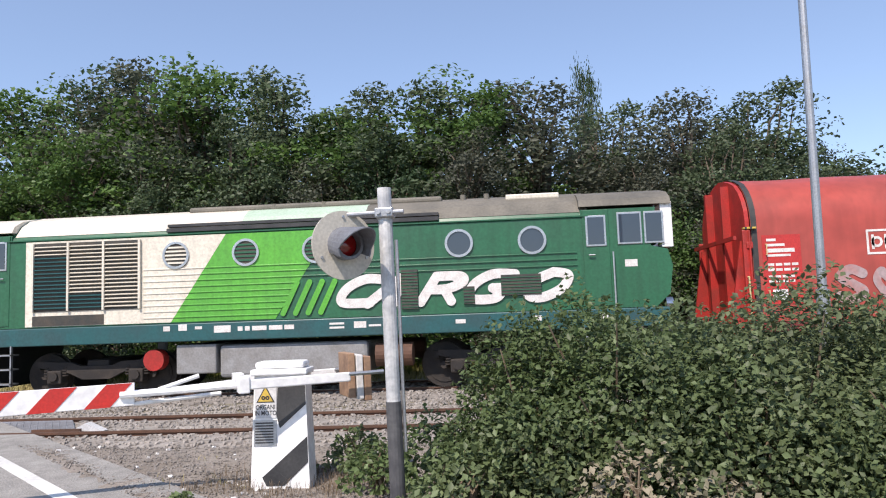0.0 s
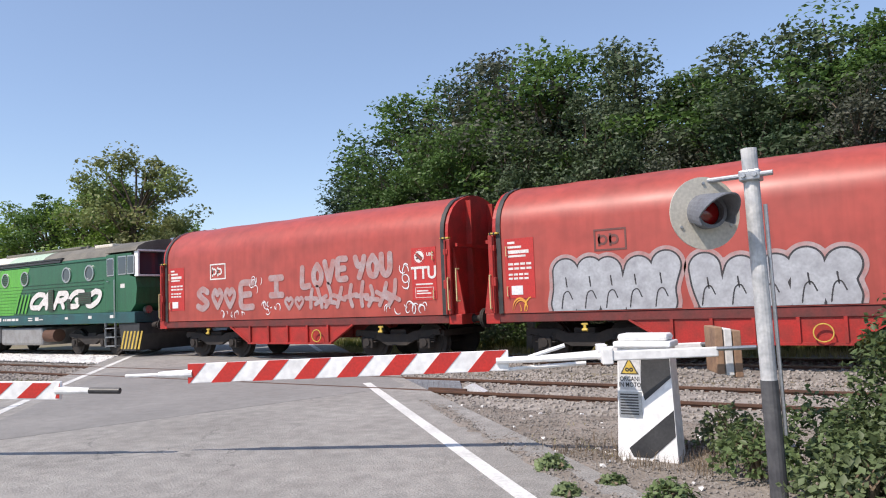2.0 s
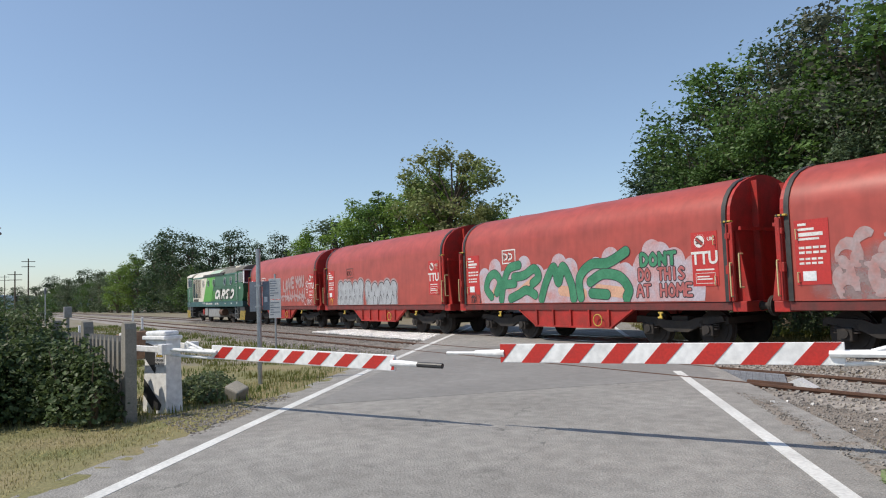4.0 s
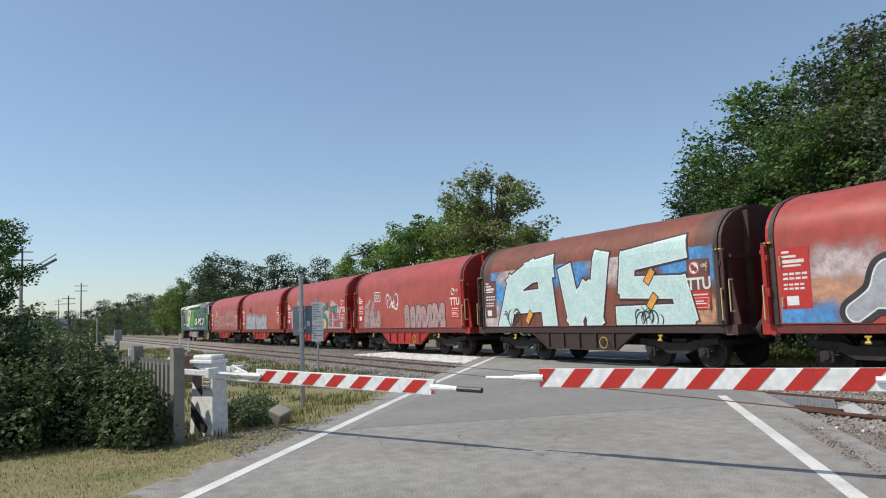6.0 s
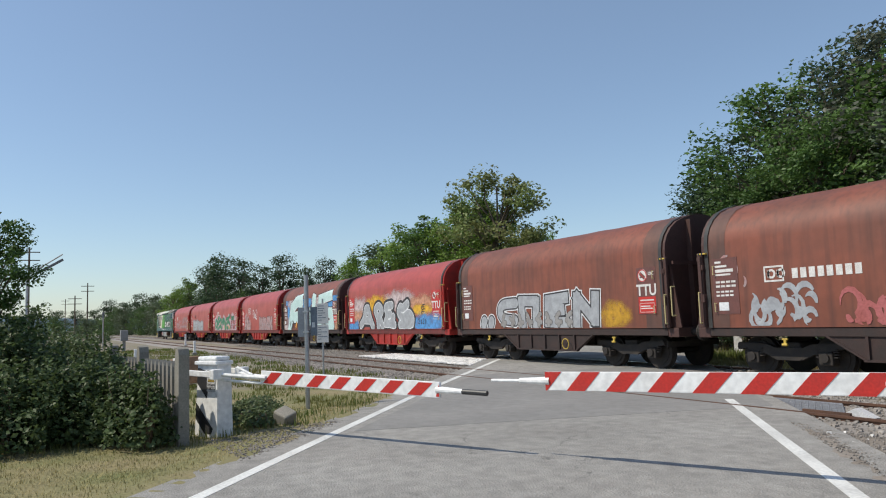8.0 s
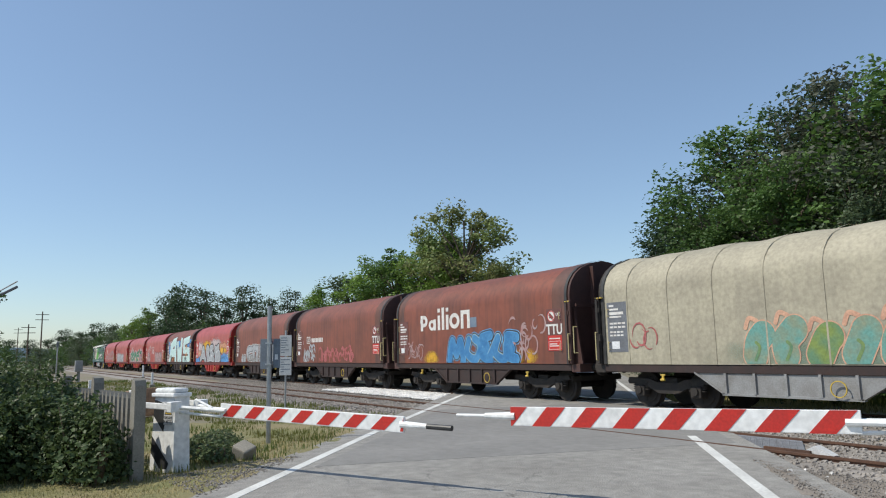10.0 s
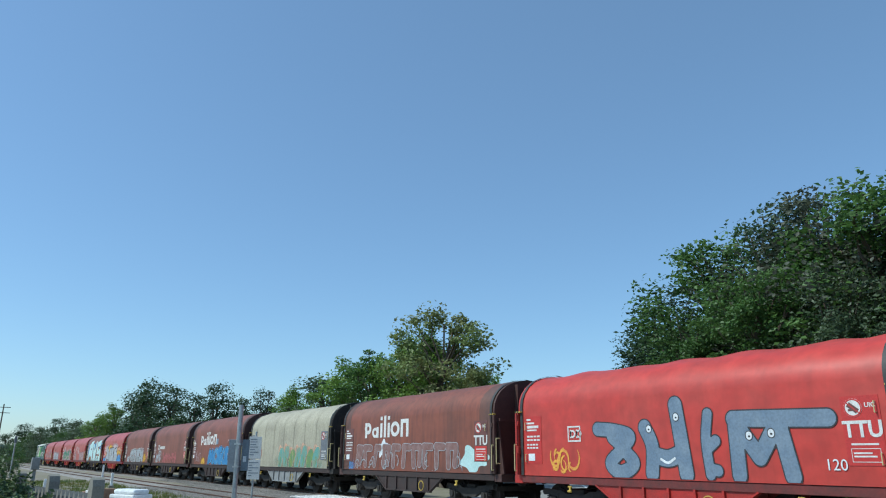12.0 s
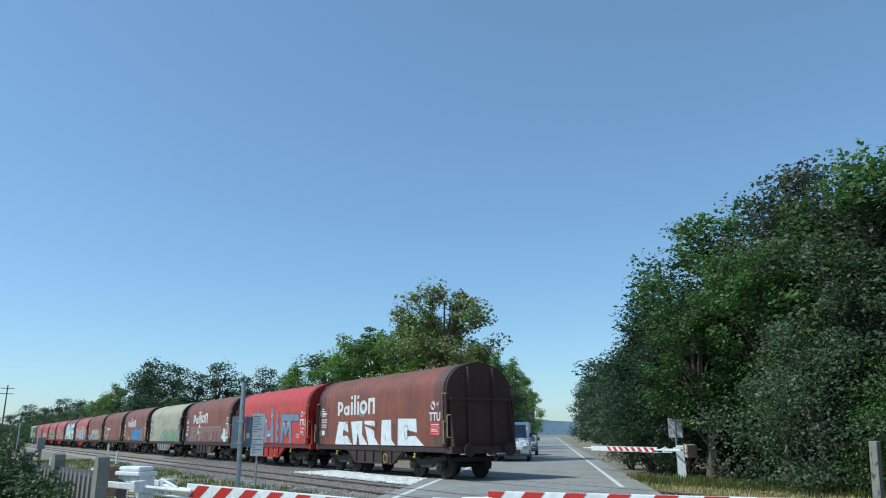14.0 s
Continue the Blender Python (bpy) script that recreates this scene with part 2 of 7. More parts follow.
MARK_PANEL = mat("marking_panel_red", (0.50, 0.035, 0.03), 0.5, 0, (0.4, 0.03, 0.03), 5, 0.6, 40, 0.0)
MARK_DARK = mat("marking_panel_dark", (0.16, 0.06, 0.05), 0.55, 0, (0.1, 0.05, 0.045), 5, 0.6, 40, 0.0)
SILVER = mat("silver_spray", (0.46, 0.47, 0.49), 0.45, 0.3, (0.32, 0.32, 0.34), 5, 0.8, 20, 0.0)
SPRAY_WHITE = mat("white_spray", (0.74, 0.75, 0.76), 0.6, 0, (0.55, 0.55, 0.56), 5, 0.6, 20, 0.0)
SPRAY_FAINT = mat("thin_grey_spray", (0.38, 0.29, 0.29), 0.6, 0, (0.38, 0.18, 0.165), 5, 0.9, 20, 0.0)
SPRAY_BLACK = mat("black_spray", (0.03, 0.03, 0.035), 0.6, 0, (0.06, 0.05, 0.05), 5, 0.6, 20, 0.0)
SPRAY_MINT = mat("mint_spray", (0.45, 0.62, 0.60), 0.6, 0, (0.55, 0.7, 0.68), 3, 0.8, 20, 0.0)
SPRAY_BLUE = mat("blue_spray", (0.035, 0.17, 0.38), 0.6, 0, (0.08, 0.27, 0.50), 3, 0.8, 20, 0.0)
SPRAY_SKY = mat("sky_blue_spray", (0.10, 0.35, 0.68), 0.6, 0, (0.2, 0.5, 0.75), 3, 0.8, 20, 0.0)
SPRAY_GREEN = mat("green_spray", (0.03, 0.18, 0.09), 0.6, 0, (0.06, 0.26, 0.14), 3, 0.8, 20, 0.0)
SPRAY_LILAC = mat("lilac_spray", (0.45, 0.40, 0.45), 0.6, 0, (0.5, 0.22, 0.2), 3, 0.8, 20, 0.0)
SPRAY_GOLD = mat("orange_yellow_spray", (0.75, 0.38, 0.05), 0.6, 0, (0.6, 0.2, 0.06), 2, 0.9, 20, 0.0)
SPRAY_TEAL = mat("teal_spray", (0.13, 0.31, 0.27), 0.6, 0, (0.26, 0.27, 0.17), 3, 0.9, 20, 0.0)
SPRAY_PINK = mat("dull_pink_spray", (0.42, 0.12, 0.12), 0.6, 0, (0.34, 0.09, 0.08), 3, 0.9, 20, 0.0)
SPRAY_PEACH = mat("peach_spray", (0.62, 0.36, 0.24), 0.6, 0, (0.5, 0.26, 0.18), 3, 0.9, 20, 0.0)
SPRAY_MOSS = mat("moss_spray", (0.20, 0.27, 0.07), 0.6, 0, (0.10, 0.22, 0.14), 3, 0.9, 20, 0.0)
SPRAY_GREY = mat("mid_grey_spray", (0.30, 0.29, 0.28), 0.6, 0, (0.22, 0.2, 0.19), 4, 0.8, 20, 0.0)
SPRAY_UMBER = mat("umber_spray", (0.20, 0.10, 0.085), 0.6, 0, (0.27, 0.17, 0.16), 4, 0.9, 20, 0.0)
SPRAY_STEEL = mat("steel_blue_spray", (0.16, 0.21, 0.28), 0.5, 0.1, (0.22, 0.27, 0.33), 3, 0.8, 20, 0.0)

LOCO_GREEN = streaked(mat("loco_dark_green", (0.022, 0.125, 0.06), 0.35, 0, (0.03, 0.105, 0.06), 1.0, 0.7, 20, 0.03), 0.25)
LOCO_LIME = streaked(mat("loco_lime", (0.10, 0.40, 0.045), 0.38, 0, (0.08, 0.33, 0.05), 1.0, 0.7, 20, 0.03), 0.25, (0.05, 0.1, 0.03))
LOCO_CREAM = streaked(mat("loco_cream", (0.72, 0.67, 0.56), 0.42, 0, (0.6, 0.54, 0.45), 1.0, 0.7, 20, 0.03), 0.2, (0.25, 0.2, 0.15))
LOCO_TEAL = mat("loco_sill_teal", (0.02, 0.095, 0.10), 0.4, 0, (0.03, 0.07, 0.075), 2.0, 0.8, 20, 0.03)
LOCO_ROOF = mat("loco_roof_soot", (0.17, 0.155, 0.125), 0.7, 0, (0.10, 0.095, 0.08), 1.2, 0.9, 20, 0.1)
LOCO_MINT = mat("loco_mint_roof", (0.42, 0.55, 0.42), 0.55, 0, (0.33, 0.42, 0.32), 1.5, 0.8, 20, 0.05)
LOUVRE_SLAT = mat("louvre_slat", (0.60, 0.55, 0.46), 0.5, 0.0, (0.42, 0.38, 0.31), 4, 0.6, 30, 0.05)
LOUVRE = mat("louvre_dark", (0.05, 0.05, 0.045), 0.6, 0.2, (0.1, 0.08, 0.06), 5, 0.7, 30, 0.1)
TANK_GREY = mat("tank_grey", (0.28, 0.28, 0.28), 0.55, 0, (0.2, 0.19, 0.18), 3, 0.8, 30, 0.08)
CHROME = mat("light_alloy", (0.55, 0.55, 0.55), 0.3, 0.9, None, 4, 0.3, 40, 0.03)
GLASS_DARK = glass_mat("cab_glass", (0.035, 0.05, 0.07))
VAN_WHITE = mat("van_white", (0.8, 0.8, 0.8), 0.3, 0, (0.72, 0.72, 0.71), 2, 0.5, 30, 0.0)
TYRE = mat("tyre_rubber", (0.03, 0.03, 0.03), 0.8, 0, (0.05, 0.05, 0.05), 5, 0.6, 30, 0.2)
BARK = mat("bark", (0.14, 0.105, 0.075), 0.9, 0, (0.08, 0.065, 0.05), 5, 0.8, 25, 0.6, dist=0.03)
LEAF_OAK = leaf_mat("leaf_dull_green", (0.082, 0.122, 0.056), (0.108, 0.142, 0.078))
LEAF_ROBINIA = leaf_mat("leaf_fresh_green", (0.076, 0.145, 0.034), (0.104, 0.176, 0.045))
# lit version of the robinia leaf: sunlight is painted in as brighter yellow-green
LEAF_SUNLIT = leaf_mat("leaf_sunlit_yellow_green", (0.180, 0.285, 0.050), (0.140, 0.215, 0.048))
LEAF_OLIVE = leaf_mat("leaf_olive_green", (0.180, 0.235, 0.072), (0.215, 0.205, 0.090))
LEAF_DARK = leaf_mat("leaf_dark_green", (0.040, 0.072, 0.033), (0.055, 0.092, 0.040))
LEAF_PLUM = leaf_mat("leaf_grey_plum", (0.112, 0.120, 0.086), (0.088, 0.104, 0.062))
LEAF_BUSH = leaf_mat("leaf_bush", (0.130, 0.185, 0.072), (0.185, 0.222, 0.115), 0.6)
LEAF_HEDGE = leaf_mat("leaf_hedge", (0.098, 0.150, 0.052), (0.135, 0.185, 0.075), 0.5)
LEAF_DRY = mat("dead_leaves", (0.24, 0.20, 0.14), 0.8, 0, (0.2, 0.2, 0.12), 3, 0.8, 8, 0.0, 0.4)
TWIG = mat("dead_twigs", (0.20, 0.15, 0.10), 0.9, 0, (0.12, 0.09, 0.06), 5, 0.7, 25, 0.2)
# the blue is aerial haze painted into the hills' own colour
HILL_HAZE = mat("far_hill_haze", (0.10, 0.15, 0.20), 1.0, 0, (0.12, 0.17, 0.2), 0.01, 0.6, 0.05, 0)


# ---- mesh helpers ----
def mesh_of(name, verts, faces, material, smooth=False):
    me = bpy.data.meshes.new(name)
    me.from_pydata([tuple(v) for v in verts], [], [tuple(f) for f in faces])
    me.materials.append(material)
    if smooth:
        me.shade_smooth()
    return me


def part(name, bm, material, parent=None, label="", smooth=False):
    """Links a bmesh or a ready mesh as one object under a thing or a part."""
    if isinstance(bm, bmesh.types.BMesh):
        me = bpy.data.meshes.new(name)
        bm.to_mesh(me)
        bm.free()
        me.materials.append(material)
        if smooth:
            me.shade_smooth()
    else:
        me = bm
    ob = new(name, me)
    ob.parent = parent
    return tagged(ob, label)


def thing(name, label, category, m=None, group="", kind=""):
    e = new(name)
    e.empty_display_size = 0.1
    if m is not None:
        e.matrix_basis = m
    return tagged(e, label, category, group, kind)


def box(bm, x0, x1, y0, y1, z0, z1, bevel=0.0, m=None):
    r = bmesh.ops.create_cube(bm, size=1.0)
    vs = r["verts"]
    for v in vs:
        v.co = Vector((x0 + (v.co.x + 0.5) * (x1 - x0), y0 + (v.co.y + 0.5) * (y1 - y0), z0 + (v.co.z + 0.5) * (z1 - z0)))
        if m is not None:
            v.co = m @ v.co
    if bevel:
        es = list({e for v in vs for e in v.link_edges})
        bmesh.ops.bevel(bm, geom=es, offset=bevel, segments=2, affect="EDGES", profile=0.5)
    return bm


def slab(x0, x1, y0, y1, z0, z1, bevel=0.0):
    return box(bmesh.new(), x0, x1, y0, y1, z0, z1, bevel)


def rod(bm, a, b, r, seg=10, r2=None):
    a, b = Vector(a), Vector(b)
    d = b - a
    m = Matrix.Translation((a + b) / 2) @ d.to_track_quat("Z", "Y").to_matrix().to_4x4()
    bmesh.ops.create_cone(bm, cap_ends=True, segments=seg, radius1=r, radius2=r if r2 is None else r2, depth=d.length, matrix=m)
    return bm


def prism(bm, pts, axis, a, b):
    """Extrudes a closed outline (u, v) along an axis from a to b: 'x' takes (y, z), 'y' takes (x, z), 'z' takes (x, y)."""
    def at(u, v, w):
        return {"x": (w, u, v), "y": (u, w, v), "z": (u, v, w)}[axis]
    lo = [bm.verts.new(at(u, v, a)) for u, v in pts]
    hi = [bm.verts.new(at(u, v, b)) for u, v in pts]
    n = len(pts)
    bm.faces.new(lo)
    bm.faces.new(hi[::-1])
    for i in range(n):
        bm.faces.new((lo[i], hi[i], hi[(i + 1) % n], lo[(i + 1) % n]))
    bmesh.ops.recalc_face_normals(bm, faces=bm.faces)
    return bm


def ring(bm, c, r0, r1, y0, y1, seg=24, sx=1.0):
    """A flat ring in the x-z plane with depth along y."""
    vs = []
    for i in range(seg):
        a = 2 * math.pi * i / seg
        for r in (r0, r1):
            for y in (y0, y1):
                vs.append(bm.verts.new((c[0] + sx * r * math.cos(a), y, c[1] + r * math.sin(a))))
    for i in range(seg):
        p, q = vs[4 * i:4 * i + 4], vs[4 * ((i + 1) % seg):4 * ((i + 1) % seg) + 4]
        for a, b in ((0, 2), (2, 3), (3, 1), (1, 0)):
            bm.faces.new((p[a], p[b], q[b], q[a]))
    bmesh.ops.recalc_face_normals(bm, faces=bm.faces)
    return bm


def lettering(text, size, material, depth=0.004, fat=0.0, shear=0.0, squeeze=1.0, spacing=1.0):
    """A mesh of words in the built-in font, standing in the x-z plane and facing -y, centred on its origin."""
    cu = bpy.data.curves.new("words", "FONT")
    cu.body, cu.size, cu.extrude, cu.offset, cu.shear = text, size, depth / 2, fat, shear
    cu.align_x, cu.align_y = "CENTER", "CENTER"
    cu.space_character = spacing
    cu.resolution_u = 3
    ob = bpy.data.objects.new("words", cu)
    scene.collection.objects.link(ob)
    bpy.context.view_layer.update()
    me = bpy.data.meshes.new_from_object(ob.evaluated_get(bpy.context.evaluated_depsgraph_get()))
    bpy.data.objects.remove(ob)
    me.transform(Matrix.Rotation(radians(90), 4, "X") @ Matrix.Diagonal((squeeze, 1, 1, 1)))
    me.materials.clear()
    me.materials.append(material)
    return me

# ---- the setting ----
ROAD_D = Vector((-0.743, 0.669, 0)).normalized()     # along the road, away from the viewer
ROAD_N = Vector((0.669, 0.743, 0)).normalized()      # to its right
LEFT, RIGHT = -3.75, 2.10                             # edge lines, sideways from the viewer
T1, T2 = 10.75, 15.67                                 # centre lines of the empty and of the train's track


def on_road(s, w, z=0.0):
    p = ROAD_D * s + ROAD_N * w
    return Vector((p.x, p.y, z))


def strip(bm, s0, s1, w0, w1, z0, z1, cuts=1):
    for i in range(cuts):
        a, b = s0 + (s1 - s0) * i / cuts, s0 + (s1 - s0) * (i + 1) / cuts
        v = [bm.verts.new(on_road(s, w, z)) for z in (z0, z1) for s, w in ((a, w0), (b, w0), (b, w1), (a, w1))]
        for f in ((4, 5, 6, 7), (0, 4, 7, 3), (1, 2, 6, 5), (0, 1, 5, 4), (3, 7, 6, 2)):
            bm.faces.new([v[k] for k in f])
    bmesh.ops.recalc_face_normals(bm, faces=bm.faces)
    return bm


def build_ground():
    n = 90
    vs, fs = [], []
    def coord(i):
        u = (i / n) * 2 - 1
        return math.copysign(abs(u) ** 3.2 * 2400 + abs(u) * 60, u)
    for j in range(n + 1):
        for i in range(n + 1):
            x, y = coord(i) - 8, coord(j) + 8
            p = Vector((x, y, 0))
            w = p.dot(ROAD_N)
            z = -0.10
            if not (LEFT - 1.2 < w < RIGHT + 1.2):
                z += 0.05 * noise.noise((x * 0.35, y * 0.35, 0)) - 0.02
            vs.append((x, y, z))
    for j in range(n):
        for i in range(n):
            a = j * (n + 1) + i
            fs.append((a, a + 1, a + n + 2, a + n + 1))
    tagged(new("ground", mesh_of("ground", vs, fs, SOIL, True)), "dry stony ground with sparse yellowed grass", "ground", kind="structure")


build_ground()
tagged(part("road", strip(bmesh.new(), -25, 420, LEFT - 0.75, RIGHT + 0.75, -0.25, 0.0, 40), ASPHALT), "worn grey asphalt road over the level crossing", "road", kind="structure")


def build_edge_line(name, w0, w1, s0, s1, half=0.075):
    """A painted line that drifts sideways from w0 near the viewer to w1 beyond 15 m."""
    bm = bmesh.new()
    cuts = sorted({s0, s1, *[c for c in (0, 4, 6, 8, 10, 12, 15, 40, 120) if s0 < c < s1]})
    for a, b in zip(cuts, cuts[1:]):
        wa, wb = (float(np.interp(c, [4, 15], [w0, w1])) for c in (a, b))
        v = [bm.verts.new(on_road(c, w + e, z)) for z in (-0.01, 0.004) for c, w, e in ((a, wa, -half), (b, wb, -half), (b, wb, half), (a, wa, half))]
        for f in ((4, 5, 6, 7), (0, 4, 7, 3), (1, 2, 6, 5), (0, 1, 5, 4), (3, 7, 6, 2)):
            bm.faces.new([v[k] for k in f])
    bmesh.ops.recalc_face_normals(bm, faces=bm.faces)
    tagged(part(name, bm, LINE), "worn white painted edge line on the road", "road marking", kind="structure")


build_edge_line("edge_line_1", -3.74, -4.0, -20, 400)
build_edge_line("edge_line_2", 1.98, 2.06, -20, 13.5)
build_edge_line("edge_line_3", 2.06, 2.06, 23, 400)


def verge_z(x, y):
    """Height of the stony verges: they lap unevenly over the asphalt's edge and fall away from the road."""
    w = x * ROAD_N.x + y * ROAD_N.y
    out = np.where(w > 0, w - (RIGHT + 0.38), (LEFT - 0.62) - w)
    wave = 0.5 * np.sin(x * 1.7 + y * 2.3) + 0.5 * np.sin(x * 4.1 - y * 3.2 + 1) + 0.6 * np.sin(x * 9.3 + y * 7.7) + 0.4 * np.sin(y * 17 - x * 13)
    return 0.004 + 0.010 * wave * np.clip(0.5 + out, 0.35, 1.2) + np.where(out > 0, -0.055 * np.clip(out, 0, 1.4), out * 0.09)


def build_verge(name, label, material, s0, s1, w0, w1, far):
    """A finely broken sheet of ground between the asphalt's edge and the track bed."""
    ns, nw = int((s1 - s0) / 0.16), int(abs(w1 - w0) / 0.12)
    vs, fs = [], []
    for i in range(ns + 1):
        for j in range(nw + 1):
            p = on_road(s0 + (s1 - s0) * i / ns, w0 + (w1 - w0) * j / nw)
            z = float(verge_z(p.x, p.y)) + 0.012 * noise.noise((p.x * 5, p.y * 5, 2)) if p.y < far else -0.14
            vs.append((p.x, min(p.y, far), z))
    for i in range(ns):
        for j in range(nw):
            a = i * (nw + 1) + j
            if min(vs[a][1], vs[a + 1][1], vs[a + nw + 1][1], vs[a + nw + 2][1]) < far:
                fs.append((a, a + 1, a + nw + 2, a + nw + 1))
    tagged(new(name, mesh_of(name, vs, fs, material, True)), label, "verge", kind="structure")


build_verge("verge_1", "stony grey-brown verge beside the road", GRIT, -4, 16, RIGHT + 0.15, RIGHT + 7.5, T1 - 1.75)
build_verge("verge_2", "dry earth verge with thin yellowed grass", TURF, -4, 17, LEFT - 0.30, LEFT - 7.0, T1 - 1.75)


def road_patch():
    bm = bmesh.new()
    pts = [on_road(s, w, z) for z in (-0.01, 0.003) for s, w in ((9.9, LEFT + 0.1), (19.5, LEFT + 0.1), (22.5, RIGHT + 0.5), (12.6, RIGHT + 0.5))]
    v = [bm.verts.new(p) for p in pts]
    for f in ((4, 5, 6, 7), (0, 4, 7, 3), (1, 2, 6, 5), (0, 1, 5, 4), (3, 7, 6, 2)):
        bm.faces.new([v[k] for k in f])
    bmesh.ops.recalc_face_normals(bm, faces=bm.faces)
    tagged(part("crossing_surface", bm, ASPHALT_DARK), "darker asphalt laid between the rails of the crossing", "road", kind="structure")


road_patch()


def stones(name, label, material, spots, size, seed, kind="stuff", zfun=None):
    """Many small angular stones in one object."""
    rnd = np.random.default_rng(seed)
    base = np.array([(1, 0, -.3), (-.5, .87, -.3), (-.5, -.87, -.3), (.55, .5, .5), (-.7, .1, .55), (.2, -.75, .5)])
    tri = np.array([(0, 1, 3), (1, 4, 3), (1, 2, 4), (2, 5, 4), (2, 0, 5), (0, 3, 5), (3, 4, 5)])
    n = len(spots)
    ang = rnd.random(n) * 6.283
    s = size * (0.5 + rnd.random((n, 1, 1)))
    b = base[None] * (0.7 + 0.6 * rnd.random((n, 6, 3))) * s
    c, sn = np.cos(ang)[:, None], np.sin(ang)[:, None]
    v = np.stack([b[:, :, 0] * c - b[:, :, 1] * sn, b[:, :, 0] * sn + b[:, :, 1] * c, b[:, :, 2]], -1) + spots[:, None, :]
    f = tri[None] + 6 * np.arange(n)[:, None, None]
    return tagged(new(name, mesh_of(name, v.reshape(-1, 3).tolist(), f.reshape(-1, 3).tolist(), material)), label, "gravel", kind=kind)


def off_road(x, y, margin=0.9):
    w = x * ROAD_N.x + y * ROAD_N.y
    return (w < LEFT - margin) | (w > RIGHT + margin)


def build_track(n, yc, x0, x1, top):
    bed = bmesh.new()
    prism(bed, [(yc - 2.1, -0.16), (yc - 1.5, -0.065), (yc + 1.5, -0.065), (yc + 2.1, -0.16)], "x", x0, x1)
    tagged(part("track_bed_%d" % n, bed, GRAVEL), "bed of grey-brown railway ballast", "ballast", kind="structure")
    for k, y in enumerate((yc - 0.753, yc + 0.753)):
        prof = [(-.075, -.16), (.075, -.16), (.075, -.145), (.012, -.12), (.012, -.045), (.036, -.03), (.036, -.002), (-.036, -.002), (-.036, -.03), (-.012, -.045), (-.012, -.12), (-.075, -.145)]
        rail = tagged(part("rail_%d" % (2 * n + k), prism(bmesh.new(), [(y + u, top + v) for u, v in prof], "x", x0, x1), RUST), "rusty steel running rail", "rail", kind="structure")
        part("rail_head", slab(x0, x1, y - 0.030, y + 0.030, top - 0.01, top + 0.002), RAIL_TOP if n == 2 else RUST, rail, "polished rail head" if n == 2 else "")
    me = bpy.data.meshes.new("sleeper")
    b = slab(-0.13, 0.13, -1.25, 1.25, -0.2, -0.085, 0.02)
    b.to_mesh(me)
    b.free()
    me.materials.append(SLEEPER)
    lay = tagged(new("sleepers_%d" % n), "concrete sleepers half sunk in ballast", "sleepers", kind="structure")
    x = -95.0 if n == 2 else -70.0
    while x < 30:
        if off_road(x, yc, 0.2):
            o = part("sleeper", me, SLEEPER, lay)
            o.location = (x, yc, top)
        x += 0.62


build_track(1, T1, -420, 90, 0.008)
build_track(2, T2, -420, 90, 0.008)


def scatter(n, seed, x0, x1, y0, y1, zf, margin=0.85):
    r = np.random.default_rng(seed)
    x, y = x0 + (x1 - x0) * r.random(n), y0 + (y1 - y0) * r.random(n)
    k = off_road(x, y, margin)
    x, y = x[k], y[k]
    return np.stack([x, y, zf(x, y)], -1)


def bed_z(yc):
    return lambda x, y: -0.06 - np.clip(np.abs(y - yc) - 1.5, 0, 1) * 0.1


stones("ballast_stones", "loose brown-grey ballast stones along the empty track", GRAVEL, scatter(26000, 3, -45, 12, T1 - 2.1, T1 + 2.0, bed_z(T1)), 0.035, 4)
stones("ballast_stones", "loose brown-grey ballast stones along the main track", GRAVEL, scatter(22000, 5, -60, 14, T2 - 2.2, T2 + 1.2, bed_z(T2)), 0.038, 6)
stones("ballast_stones", "pale gravel between the two tracks", GRAVEL, scatter(9000, 7, -50, 12, T1 + 2.0, T2 - 2.2, lambda x, y: x * 0 - 0.09), 0.03, 8)
stones("gravel_scatter", "pebbles scattered on the stony verge", GRAVEL, scatter(52000, 9, -11, 6, 2.0, 9.0, lambda x, y: verge_z(x, y) + 0.004, 0.32), 0.014, 10)
stones("gravel_scatter", "larger stones lying on the stony verge", PALE_STONE, scatter(260, 19, -9, 4, 4.0, 9.0, lambda x, y: verge_z(x, y) + 0.008, 0.5), 0.028, 20)
stones("pale_ballast", "patch of fresh white limestone ballast beside the crossing", PALE_STONE, scatter(9000, 11, -31, -19.0, T1 + 1.9, T2 - 0.95, lambda x, y: x * 0 - 0.03), 0.05, 12)


# blue line of hills on the horizon, distance haze put into their colour
def hills():
    vs, fs = [], []
    n = 80
    for i in range(n + 1):
        a = radians(-110 + 150 * i / n)
        h = 45 + 60 * noise.noise((i * 0.12, 0, 3)) + 20 * noise.noise((i * 0.5, 1, 3))
        for r, z in ((2300, -1), (2360, max(h, 12)), (2500, max(h, 12) * 0.6)):
            vs.append((r * math.sin(a), r * math.cos(a), z))
    for i in range(n):
        for k in range(2):
            a = 3 * i + k
            fs.append((a, a + 3, a + 4, a + 1))
    tagged(new("backdrop", mesh_of("hills", vs, fs, HILL_HAZE, True)), "line of distant hills, haze painted in as blue", "hills", kind="structure")


hills()

# ---- the train ----
HALF = 5.335           # half the length of a wagon's cover
SIDE = -1.45           # its side towards the road
PROFILE = [(-1.45, 1.13), (-1.45, 3.10), (-1.42, 3.30), (-1.33, 3.50), (-1.17, 3.70), (-0.93, 3.88), (-0.62, 4.00), (-0.30, 4.08), (0.0, 4.11)]
PROFILE = PROFILE + [(-y, z) for y, z in PROFILE[-2::-1]]


